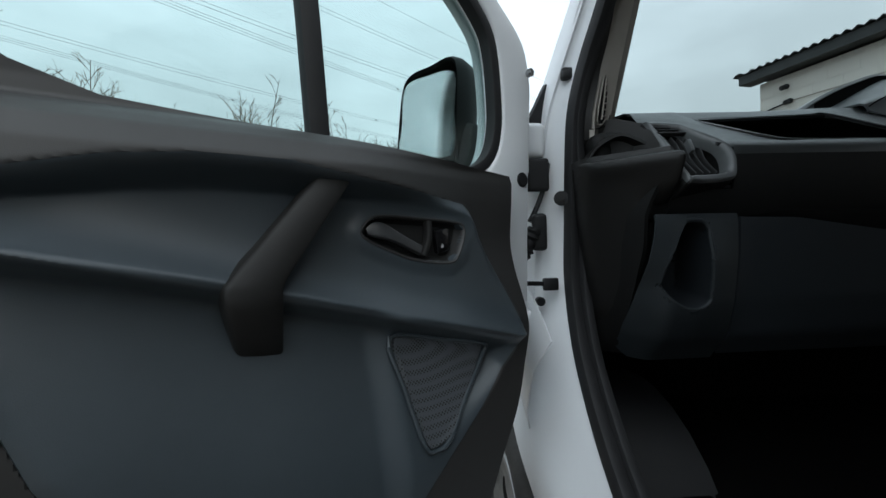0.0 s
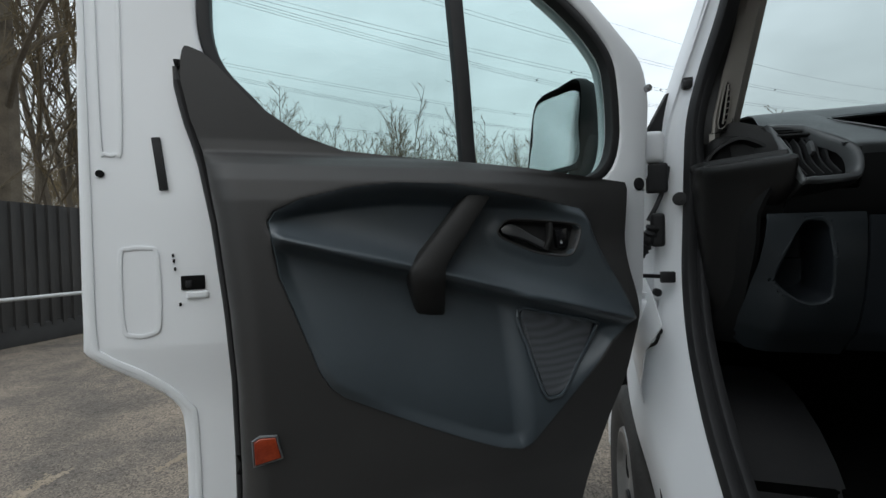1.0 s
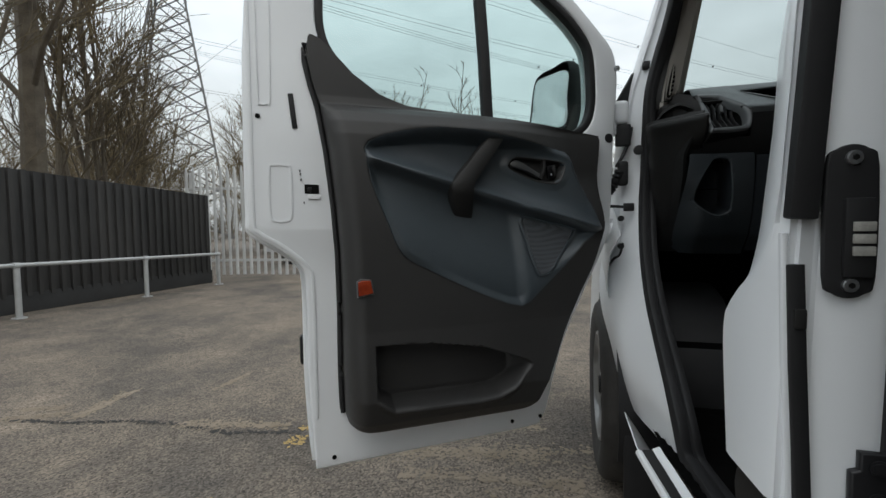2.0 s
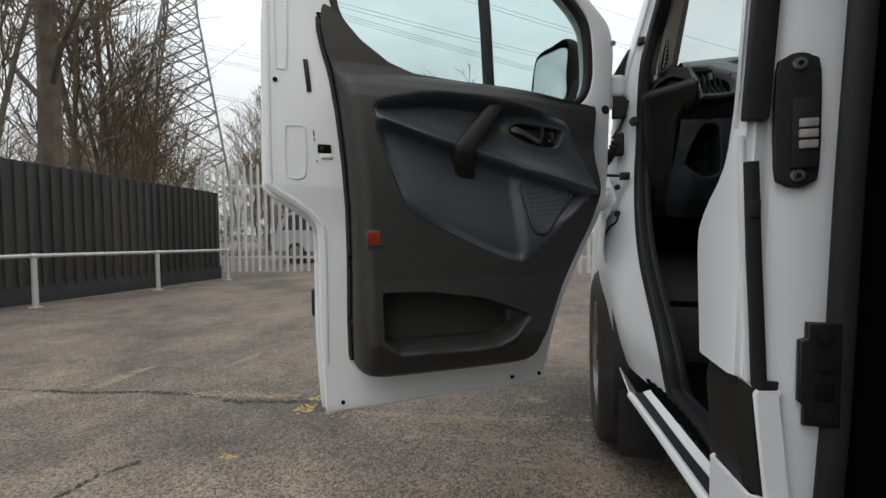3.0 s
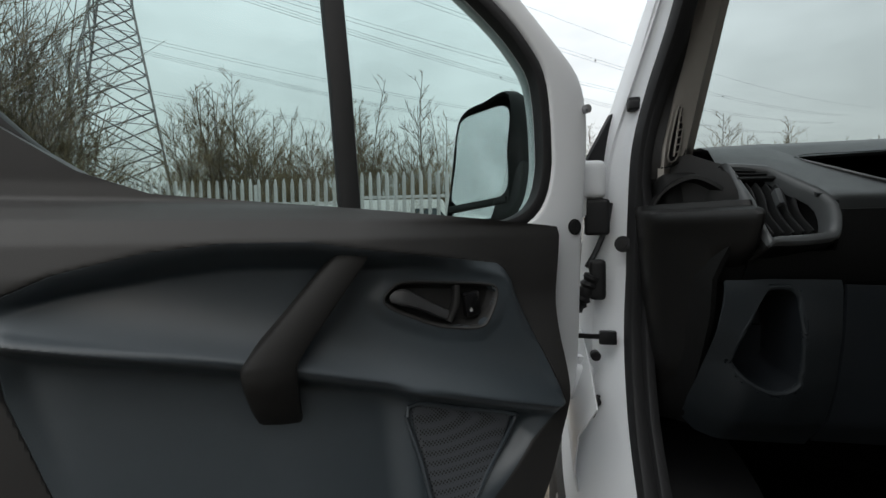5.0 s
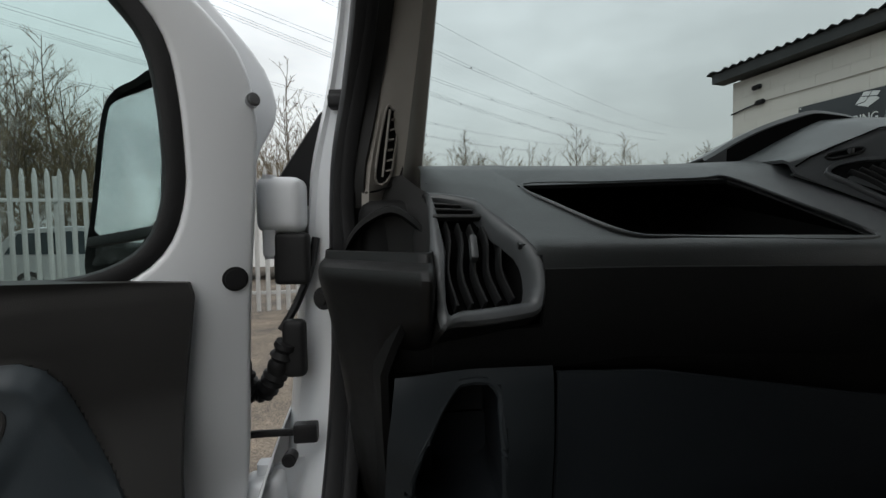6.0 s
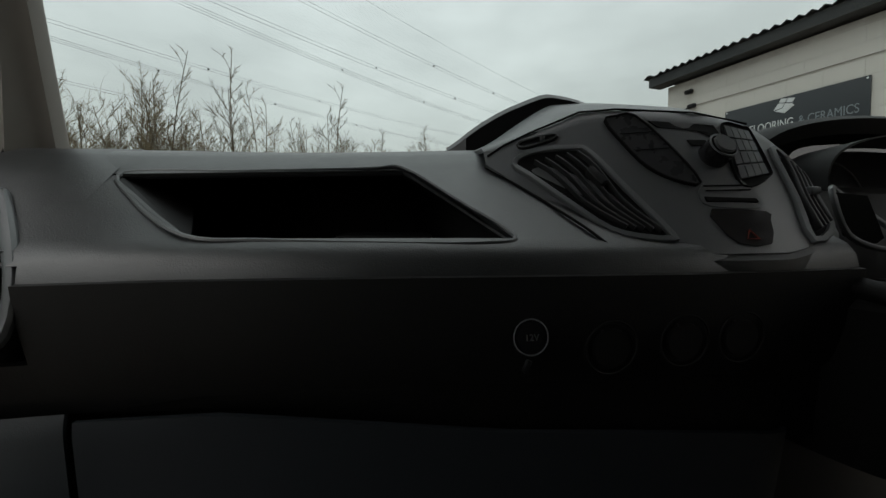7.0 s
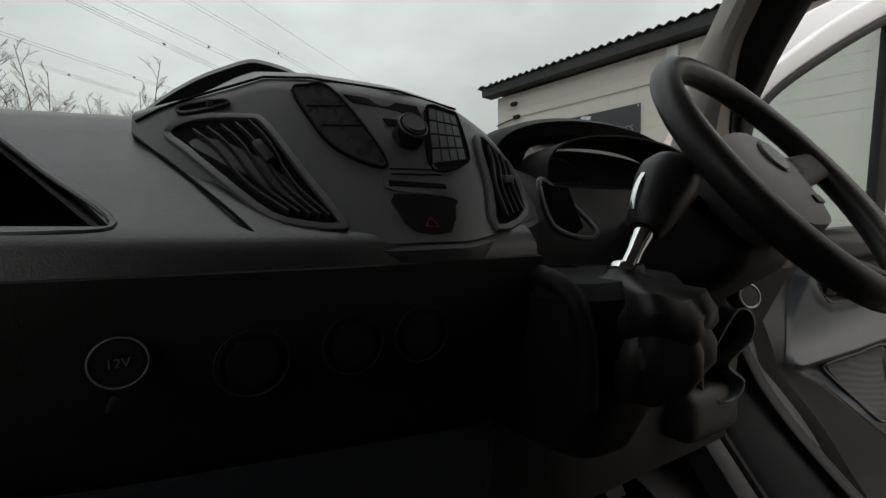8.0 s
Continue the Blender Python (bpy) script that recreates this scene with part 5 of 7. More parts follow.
# the outline of the slate insert, from its lower corner round by the hinges, over the top and down the rear
INSERT = ((0.461, 0.740), (0.437, 0.748), (0.412, 0.768), (0.318, 0.845), (0.240, 0.913), (0.185, 0.940), (0.160, 0.950), (0.166, 0.975), (0.200, 1.075), (0.232, 1.160), (0.246, 1.180), (0.262, 1.190), (0.346, 1.201), (0.452, 1.214), (0.567, 1.231), (0.672, 1.233), (0.755, 1.223), (0.834, 1.203), (0.878, 1.182), (0.888, 1.165), (0.884, 1.140), (0.873, 1.077), (0.841, 0.989), (0.815, 0.919), (0.800, 0.895), (0.778, 0.876), (0.717, 0.845), (0.637, 0.806), (0.552, 0.768), (0.500, 0.748))


CUP = ((0.461, 1.143), (0.449, 1.158), (0.429, 1.166), (0.366, 1.163), (0.290, 1.156), (0.275, 1.143), (0.291, 1.106), (0.312, 1.091), (0.375, 1.098), (0.422, 1.116), (0.452, 1.131))


def within(shape, u, z):
    """Distance to the rim of a shape on the door, above zero inside it."""
    n, best, odd = len(shape), 9.0, False
    for i in range(n):
        (x0, y0), (x1, y1) = shape[i - 1], shape[i]
        dx, dy = x1 - x0, y1 - y0
        t = max(0.0, min(1.0, ((u - x0) * dx + (z - y0) * dy) / (dx * dx + dy * dy)))
        best = min(best, (u - x0 - t * dx) ** 2 + (z - y0 - t * dy) ** 2)
        if (y0 > z) != (y1 > z) and u < x0 + (z - y0) / (y1 - y0) * dx:
            odd = not odd
    return math.sqrt(best) if odd else -math.sqrt(best)


def panel_frame(u, z):
    """The charcoal frame of the trim: how far it stands into the cab."""
    w = lerp(((0.425, 0.085), (0.44, 0.112), (0.47, 0.138), (0.53, 0.150), (0.60, 0.142), (0.70, 0.126), (0.816, 0.117), (1.0, 0.106), (1.15, 0.095), (1.20, 0.090), (1.235, 0.080), (1.262, 0.062), (1.278, 0.042), (1.288, 0.022), (1.31, 0.018), (1.46, 0.016)), z)
    # thinner towards the hinges above the wedge
    w *= 1 - 0.70 * sm(0.50, 0.20, u) * sm(0.955, 1.14, z) * sm(1.30, 1.25, z)
    w *= 1 - 0.28 * sm(0.30, 0.12, u) * sm(0.80, 0.95, z)
    # rounded back along the rear edge
    t = max(0.0, min(1.0, (lerp(PANEL_R, z) - u) / 0.055))
    w -= (w - 0.018) * (1 - math.sqrt(1 - (1 - t) ** 2.4)) * sm(1.32, 1.26, z)
    if 0.43 < u < 0.88:
        lo, hi = lerp(((0.43, 0.575), (0.46, 0.555), (0.50, 0.520), (0.54, 0.503), (0.60, 0.497), (0.83, 0.502), (0.87, 0.53)), u), lerp(((0.43, 0.578), (0.46, 0.595), (0.585, 0.640), (0.74, 0.664), (0.86, 0.668)), u)
        if hi > lo:
            w -= 0.072 * sm(lo, lo + 0.022, z) * sm(hi, hi - 0.008, z) * sm(0.43, 0.49, u) * sm(0.876, 0.862, u)
            w += 0.007 * math.exp(-((z - lo + 0.006) / 0.009) ** 2) * sm(0.45, 0.50, u) * sm(0.876, 0.862, u)
    return w


def panel_hollow(u, z):
    """The slate field: a hollow under the belt, a sharp shelf and a dished lower half."""
    s = z - (0.945 + 0.277 * (u - 0.155))
    q = math.sqrt(s * s + 0.000016) - 0.004
    high = 0.030 + 0.022 * sm(0.52, 0.28, u) + 0.012 * sm(0.62, 0.88, u) + 0.060 * math.exp(-q / 0.034)
    low = 0.046 + 0.062 * sm(0.0, 0.27, -s) + 0.016 * sm(0.475, 0.425, u) + 0.012 * sm(0.42, 0.28, u) + 0.028 * sm(0.62, 0.88, u)
    low += 0.040 * math.exp(-(q / 0.017) ** 2) * (1 - 0.4 * sm(0.45, 0.2, u))
    k = sm(-0.006, 0.006, s)
    return low * (1 - k) + high * k


def panel_w(u, z):
    """How far the trim stands into the cab."""
    f = panel_frame(u, z)
    if not (0.14 < u < 0.91 and 0.72 < z < 1.25):
        return f
    d = within(INSERT, u, z)
    if d <= -0.004:
        return f
    # a wide bevel along the lower front edge, a tight one elsewhere
    bevel = 0.022 + 0.014 * sm(0.50, 0.40, u) * sm(0.92, 0.84, z) + 0.018 * sm(1.16, 1.20, z) * sm(0.40, 0.55, u)
    k = sm(-0.004, bevel, d)
    w = f + (min(panel_hollow(u, z), f + 0.02) - f) * k
    if 0.25 < u < 0.49 and 1.07 < z < 1.19:
        # a soft swell round the release cup and the hollow behind it
        c = within(CUP, u, z)
        face = 0.049 + 0.05 * (0.36 - u) - 0.16 * (z - 1.13)
        w += (face - w) * sm(-0.028, -0.004, c)
        w -= 0.030 * sm(0.0, 0.004, c)
    return w


PANEL_L = ((0.425, 0.62), (0.432, 0.48), (0.445, 0.432), (0.46, 0.418), (0.50, 0.400), (0.55, 0.378), (0.62, 0.345), (0.66, 0.325), (0.78, 0.255), (0.87, 0.195), (0.93, 0.155), (0.95, 0.146), (0.97, 0.143), (1.05, 0.138), (1.235, 0.116), (1.252, 0.120), (1.262, 0.25), (1.274, 0.42), (1.285, 0.57), (1.297, 0.755), (1.323, 0.83), (1.378, 0.91), (1.438, 0.965), (1.455, 0.985), (1.462, 1.005))
PANEL_R = ((0.425, 0.905), (0.432, 0.925), (0.45, 0.940), (0.475, 0.944), (0.58, 0.946), (0.75, 0.944), (0.90, 0.946), (1.02, 0.954), (1.166, 0.969), (1.283, 0.988), (1.342, 1.006), (1.404, 1.018), (1.44, 1.017), (1.455, 1.014), (1.462, 1.010))


def relief(left, right, z0, z1, nz, nu, lift, skirt=0.03, wf=panel_w):
    """Moulded trim between two edges, with a rim turned back."""
    rows = []
    for i in range(nz + 1):
        z = z0 + (z1 - z0) * i / nz
        a, b = lerp(left, z), lerp(right, z)
        us = [a + (b - a) * k / nu for k in range(nu + 1)]
        row = [(us[0], wf(us[0], z) + lift - skirt, z)] + [(u, wf(u, z) + lift - 0.006 * (u in (us[0], us[-1])), z) for u in us] + [(us[-1], wf(us[-1], z) + lift - skirt, z)]
        rows.append(row)
    lo = [(p[0], p[1] - skirt, p[2] - 0.001) for p in rows[0]]
    hi = [(p[0], p[1] - skirt, p[2] + 0.001) for p in rows[-1]]
    return sheet([lo] + rows + [hi])


def trim_w(u, z):
    """The charcoal moulding, which dips behind the insert."""
    w = panel_w(u, z)
    if 0.14 < u < 0.91 and 0.72 < z < 1.25:
        w -= 0.014 * sm(0.001, 0.007, within(INSERT, u, z))
    return w


part("trim_panel", relief(PANEL_L, PANEL_R, 0.425, 1.462, 290, 230, 0.0, 0.05, trim_w), CHARCOAL, DOOR, "charcoal moulded door trim")
ins_front = sorted([(z, u) for u, z in INSERT[:15]])
ins_rear = sorted([(z, u) for u, z in INSERT[15:] + INSERT[:1]])
part("insert", relief(ins_front, ins_rear, 0.741, 1.2325, 230, 170, 0.0015, 0.008), SLATE, DOOR, "slate grey door insert")


def on_panel(u, z, lift=0.0):
    return Vector((u, panel_w(u, z) + lift, z))


# grab handle: a flat-faced bar, wider at its elbow, whose leg runs back into the trim
rows = []
for fu, fz, ru, rz, front, depth in ((0.478, 1.232, 0.530, 1.226, 0.046, 0.030), (0.480, 1.223, 0.534, 1.217, 0.068, 0.032), (0.500, 1.196, 0.560, 1.188, 0.078, 0.032), (0.545, 1.138, 0.610, 1.132, 0.090, 0.034), (0.582, 1.090, 0.650, 1.088, 0.100, 0.040), (0.590, 1.074, 0.657, 1.074, 0.102, 0.045), (0.590, 1.055, 0.654, 1.052, 0.100, 0.050), (0.586, 1.015, 0.645, 1.015, 0.080, 0.050), (0.582, 0.985, 0.637, 0.990, 0.058, 0.045), (0.586, 0.966, 0.626, 0.972, 0.040, 0.04)):
    a, b = Vector((fu, 0, fz)), Vector((ru, 0, rz))
    row = []
    for t, d in ((0.0, 1.0), (0.0, 0.22), (0.03, 0.07), (0.10, 0.0), (0.5, -0.03), (0.90, 0.0), (0.97, 0.07), (1.0, 0.22), (1.0, 1.0), (0.5, 1.0)):
        p = a.lerp(b, t)
        row.append((p.x, front - depth * d, p.z))
    rows.append(row)
fine = [smooth_path([r[k] for r in rows], 3) for k in range(len(rows[0]))]
gh = sheet([[fine[k][i] for k in range(len(fine))] for i in range(len(fine[0]))], close_u=True)
gh.verts.ensure_lookup_table()
gn = len(fine)
gh.faces.new([gh.verts[k] for k in range(gn)])
gh.faces.new([gh.verts[len(gh.verts) - gn + k] for k in range(gn)])
bmesh.ops.recalc_face_normals(gh, faces=gh.faces)
part("grab_handle", gh, GRABBLACK, DOOR, "black grab handle")
# release handle: a rimmed cup with a lever and the lock switch
loop = [(p.x, p.y) for p in smooth_path([(x, z, 0) for x, z in CUP], 4, closed=True)]


def cup_face(x, z, lift):
    """The flat mouth of the release cup."""
    return Vector((x, 0.054 + 0.05 * (0.36 - x) - 0.16 * (z - 1.13) + lift, z))


part("release_bezel", sheet([[cup_face(x, z, l) for x, z in grown(loop, d)] for d, l in ((0.005, -0.008), (0.003, -0.0025), (0.001, -0.002), (-0.0015, -0.004), (-0.003, -0.010))], close_u=True), CHARCOAL, DOOR, "moulded handle surround")
part("release_cup", sheet([[cup_face(x, z, l) for x, z in grown(loop, d)] for d, l in ((0.0, -0.005), (-0.004, -0.014), (-0.010, -0.020))] + [[cup_face(0.37, 1.13, -0.019)] * len(loop)], close_u=True), GRABBLACK, DOOR, "dark recess behind the release lever")
lever = bar(smooth_path([cup_face(0.452, 1.143, -0.008), cup_face(0.434, 1.145, -0.004), cup_face(0.407, 1.134, -0.003), cup_face(0.380, 1.120, -0.005), cup_face(0.358, 1.110, -0.010)], 4), [0.010, 0.016, 0.021, 0.024, 0.025, 0.024, 0.022, 0.020, 0.018, 0.017, 0.016, 0.016, 0.016, 0.016, 0.016, 0.016, 0.016], [0.011] * 17, (0, 1, 0.3))
part("release_lever", lever, mat("satin_lever_plastic", (0.040, 0.041, 0.043), 0.38, var=0.08, scale=20), DOOR, "satin grey release lever")
part("cup_bridge", bar(smooth_path([cup_face(0.345, 1.158, -0.006), cup_face(0.349, 1.13, -0.005), cup_face(0.362, 1.103, -0.006)], 4), 0.010, 0.016, (0, 1, 0.1)), GRABBLACK, DOOR)
lp = cup_face(0.318, 1.127, -0.012)
part("lock_switch", box(lp.x, lp.y, lp.z, 0.028, 0.014, 0.040, 0.004, rot=Euler((radians(-9), radians(10), 0)).to_matrix()), GLOSSBLACK, DOOR, "black lock switch")
PRINT = mat("pale_print", (0.50, 0.50, 0.50), 0.5)
for dx, dz in ((-0.006, 0.009), (0.004, -0.009)):
    pm = cup_face(lp.x + dx, lp.z + dz, -0.0045)
    part("lock_symbol", box(pm.x, pm.y, pm.z - 0.001, 0.0044, 0.001, 0.0036, 0.0008), PRINT, DOOR, "pale padlock mark")
    part("lock_symbol", tube([(pm.x + 0.0014 * math.cos(a), pm.y, pm.z + 0.001 + 0.002 * math.sin(a)) for a in np.linspace(0, math.pi, 7)], 0.0005, 5), PRINT, DOOR, "pale padlock mark")
# speaker grille
def grille_material():
    m = mat("speaker_mesh", (0.035, 0.037, 0.041), 0.55, var=0.1)
    nt = m.node_tree
    b = nt.nodes["Principled BSDF"]
    tc = nt.nodes.new("ShaderNodeTexCoord")
    mp = nt.nodes.new("ShaderNodeMapping")
    mp.inputs["Rotation"].default_value = (0, radians(45), 0)
    vo = nt.nodes.new("ShaderNodeTexVoronoi")
    vo.inputs["Scale"].default_value, vo.inputs["Randomness"].default_value = 240, 0.0
    nt.links.new(tc.outputs["Object"], mp.inputs[0])
    nt.links.new(mp.outputs[0], vo.inputs["Vector"])
    mr = nt.nodes.new("ShaderNodeMapRange")
    mr.inputs["From Min"].default_value, mr.inputs["From Max"].default_value = 0.30, 0.42
    nt.links.new(vo.outputs["Distance"], mr.inputs["Value"])
    mx = nt.nodes.new("ShaderNodeMixRGB")
    mx.inputs[1].default_value, mx.inputs[2].default_value = (0.006, 0.006, 0.006, 1), (0.062, 0.068, 0.076, 1)
    nt.links.new(mr.outputs[0], mx.inputs[0])
    nt.links.new(mx.outputs[0], b.inputs["Base Color"])
    return m
SP_L = ((0.828, 0.385), (0.84, 0.352), (0.92, 0.283), (0.940, 0.268), (0.952, 0.268), (0.985, 0.42))
SP_R = ((0.828, 0.40), (0.84, 0.408), (0.90, 0.420), (0.952, 0.428), (0.975, 0.433), (0.985, 0.428))
part("speaker_grille", relief(SP_L, SP_R, 0.828, 0.985, 24, 24, 0.007, 0.006), grille_material(), DOOR, "fine-holed speaker grille")
sp_rim = smooth_path([on_panel(u, z, 0.006) for u, z in ((0.436, 0.986), (0.35, 0.972), (0.270, 0.953), (0.266, 0.938), (0.32, 0.880), (0.365, 0.832), (0.39, 0.823), (0.408, 0.834), (0.424, 0.91))], 4, closed=True)
part("speaker_rim", tube(sp_rim, 0.0035, 6, closed=True), SLATE, DOOR, "grey rim of the speaker")
# reflector, seals, holes, plugs
REDLENS = mat("red_reflector", (0.20, 0.020, 0.009), 0.2, var=0.25, scale=40, second=(0.36, 0.07, 0.02))
rp = on_panel(0.895, 0.816, 0.002)
refl = [(-0.019, -0.016), (0.018, -0.022), (0.019, 0.013), (0.010, 0.018), (-0.012, 0.016)]
RM = Matrix.Translation((rp.x, rp.y + 0.002, rp.z)) @ UP
part("reflector", flat([refl], 0.008, 0.002, RM), REDLENS, DOOR, "red-orange safety reflector")
part("reflector_frame", bar([(rp.x + a * 1.1, rp.y + 0.001, rp.z + b * 1.1) for a, b in refl], 0.003, 0.006, (0, 1, 0), closed=True), VENTGREY, DOOR, "pale rim of the reflector")
part("door_edge_seal", tube([(lerp(PANEL_R, z) + 0.006, 0.006, z) for z in np.linspace(0.46, 1.44, 30)], 0.007, 8), RUBBER, DOOR, "black rubber strip round the trim")
part("latch_plate", box(1.014, 0.0, 1.068, 0.036, 0.006, 0.024, 0.002), HOLE_SHADE, DOOR, "dark latch opening")
part("latch_fork", box(1.02, 0.002, 1.066, 0.010, 0.006, 0.012, 0.002), DARKSTEEL, DOOR, "steel latch fork")
part("slot", box(1.056, 0.001, 1.268, 0.013, 0.006, 0.088, 0.002, rot=Euler((0, radians(6), 0)).to_matrix()), RUBBER, DOOR, "black slot in the edge")
part("plug", disc((0.069, -0.001, 1.25), (0, 1, 0), 0.0155, 0.008, 24, 0.003), RUBBER, DOOR, "round black rubber plug")
for u, z in ((0.975, 0.335), (0.43, 0.350), (0.33, 0.352), (1.14, 1.25)):
    part("drain_hole", disc((u, 0.0, z), (0, 1, 0), 0.006, 0.004, 12), HOLE_SHADE, DOOR)
part("bump_stop", disc((0.042, 0.002, 1.478), (0, 1, 0), 0.0085, 0.018, 16, 0.003), STEEL, DOOR, "grey frame screw")
# pressed swage lines in the rear strip
for a, b, c, d in ((1.066, 1.118, 0.985, 1.128),):
    pr = smooth_path([(a + 0.012, 0.0, d), (a, 0.0, d - 0.014), (a, 0.0, c + 0.018), (a + 0.014, 0.0, c), (b - 0.014, 0.0, c), (b, 0.0, c + 0.018), (b, 0.0, d - 0.014), (b - 0.012, 0.0, d)], 3, closed=True)
    part("pressing", bar(pr, 0.007, 0.0018, (0, 1, 0), closed=True), PAINT, DOOR, "pressed swage in the door edge")
# pressed channel above, a step along the outer flange, and the swelling round the latch
ch = smooth_path([(1.140, 0.0, 1.60), (1.139, 0.0, 1.31), (1.132, 0.0, 1.283), (1.118, 0.0, 1.283), (1.110, 0.0, 1.31), (1.106, 0.0, 1.60)], 4)
part("pressing", bar(ch, 0.006, 0.0022, (0, 1, 0)), PAINT, DOOR, "pressed channel in the door edge")
part("flange_step", bar(smooth_path([(1.157, -0.002, 1.60), (1.158, -0.002, 1.2), (1.158, -0.002, 0.99), (1.145, -0.002, 0.955), (1.085, -0.002, 0.915), (1.03, -0.002, 0.862), (1.018, -0.002, 0.80), (1.018, -0.002, 0.45)], 5), 0.010, 0.007, (0, 1, 0)), PAINT, DOOR, "rounded step along the door flange")
part("latch_swell", box(1.008, -0.001, 1.047, 0.034, 0.009, 0.014, 0.0042, 3), PAINT, DOOR, "pressed ledge under the latch")
for dz in (0.045, 0.036, 0.022, -0.038):
    part("drain_hole", box(1.038 + dz * 0.1, 0.0, 1.07 + dz, 0.003, 0.004, 0.006, 0.001), HOLE_SHADE, DOOR)
part("outer_handle", box(1.040, -0.088, 0.62, 0.035, 0.03, 0.085, 0.010), RUBBER, DOOR, "black rubbing strip end")

part("trim_flange", bar([(lerp(PANEL_R, z) + 0.008, 0.003, z) for z in np.linspace(0.47, 1.43, 30)], 0.012, 0.008, (0, 1, 0)), CHARCOAL, DOOR, "dark flange along the trim edge")

# the driver's door is the same door, mirrored, and stands open too
sw_a = radians(65)
driver_door = copy_thing(DOOR, Matrix(((math.sin(sw_a), -math.cos(sw_a), 0, 0.86), (-math.cos(sw_a), -math.sin(sw_a), 0, 0.975), (0, 0, 1, 0), (0, 0, 0, 1))))
driver_door.name = "driver_door"
tagged(driver_door, "white driver's door standing open, with slate insert and charcoal trim", "door")

# ---- the mirror on the door ----
MIR = thing("door_mirror", Matrix(), "black door mirror with a large upper and a small lower glass", "mirror")
mtl, mtr, mbl, mbr = Vector((-1.234, 1.000, 1.520)), Vector((-1.112, 0.942, 1.534)), Vector((-1.262, 0.985, 1.245)), Vector((-1.118, 0.925, 1.262))
ex, ez = (mtr - mtl).normalized(), Vector((0, 0, 1))
en = ex.cross(mbl - mtl).normalized()
mbr = mbr - en * (mbr - mtl).dot(en)
if en.y > 0:
    en = -en
fr = [mtl + ex * 0.02 + ez * 0.004, mtl.lerp(mtr, 0.5) + ez * 0.012, mtr + ez * 0.010, mtr.lerp(mbr, 0.5) + ex * 0.004, mbr, mbl.lerp(mbr, 0.5) - ez * 0.018, mbl, mtl.lerp(mbl, 0.6) - ex * 0.002, mtl.lerp(mbl, 0.12)]
loop = smooth_path(fr, 5, closed=True)
cen = sum(loop, Vector()) / len(loop)
rows = []
for sc, back, over in ((0.955, 0.004, 0.0), (0.99, -0.005, 0.0), (1.012, 0.0, 0.002), (1.015, 0.02, 0.016), (0.985, 0.05, 0.026), (0.85, 0.085, 0.03), (0.5, 0.105, 0.03), (0.05, 0.11, 0.03)):
    rows.append([cen + (p - cen) * sc - en * back + ex * over for p in loop])
part("housing", sheet(rows, close_u=True), GRABBLACK, MIR, "black mirror housing")
split = 0.27
def quad_plate(a, b, c, d, off):
    bm = bmesh.new()
    lp = smooth_path([a.lerp(c, 0.06), a.lerp(b, 0.5), b.lerp(d, 0.06), b.lerp(d, 0.5), d.lerp(b, 0.06), c.lerp(d, 0.5), c.lerp(a, 0.06), c.lerp(a, 0.5)], 4, closed=True)
    f = [bm.verts.new(p + en * off) for p in lp]
    bm.faces.new(f)
    bmesh.ops.solidify(bm, geom=bm.faces[:], thickness=0.003)
    return bm
il, ir = mtl.lerp(mbl, 0.79), mtr.lerp(mbr, 0.79)
part("mirror_glass", quad_plate(mtl.lerp(mbr, 0.03), mtr.lerp(mbl, 0.025), il.lerp(ir, 0.03), ir.lerp(il, 0.025), 0.001), MIRROR, MIR, "large mirror glass")
jl, jr = mtl.lerp(mbl, 0.835), mtr.lerp(mbr, 0.835)
part("wide_glass", quad_plate(jl.lerp(jr, 0.10), jr.lerp(jl, 0.06), mbl.lerp(mtr, 0.05), mbr.lerp(mtl, 0.06), 0.0), MIRROR, MIR, "small lower mirror glass")
part("glass_bridge", bar([il.lerp(jl, 0.5) + en * 0.002, ir.lerp(jr, 0.5) + en * 0.002], 0.016, 0.012, en), GRABBLACK, MIR)
part("arm", bar([Vector((-1.12, 0.955, 1.33)), Vector((-1.06, 0.915, 1.31)), Vector((-1.0, 0.90, 1.30))], [0.16, 0.14, 0.12], [0.05, 0.05, 0.045], (0.3, -1, 0)), GRABBLACK, MIR, "black mirror arm")

# ---- the dashboard ----
DASHB = thing("dashboard", Matrix(), "dark grey moulded van dashboard with an open tray and air vents", "dashboard")


def dash_profile(x):
    """Back to front, then down the face: pairs of y and z across the dash at x."""
    t = (x + 0.63) / 0.45
    zc = 1.404 + 0.010 * sm(-0.5, -0.1, x)
    zu = 1.363 + 0.010 * max(0, min(1, t))
    yl = 0.722 - 0.018 * max(0, min(1, t))
    zl = 1.296 - 0.006 * max(0, min(1, t))
    return [(1.34, 1.28), (1.26, 1.35), (1.12, 1.392), (1.0, zc), (0.93, zc), (0.885, zc - 0.006), (0.85, zc - 0.018), (0.826, zu + 0.004), (0.820, zu), (0.788, zu - 0.021), (0.755, zu - 0.043), (yl + 0.004, zl + 0.003), (yl - 0.010, zl - 0.004), (yl - 0.019, zl - 0.015), (yl - 0.022, zl - 0.028), (yl - 0.018, zl - 0.055), (yl - 0.009, zl - 0.088), (yl + 0.004, zl - 0.118), (yl + 0.018, zl - 0.137)]


def slant(k, x):
    s = max(0.0, min(1.0, (k - 8) / 3.0))
    return 0.105 * s * sm(-0.70, -0.632, x) * (1 - sm(-0.45, -0.34, x) * 0.13)


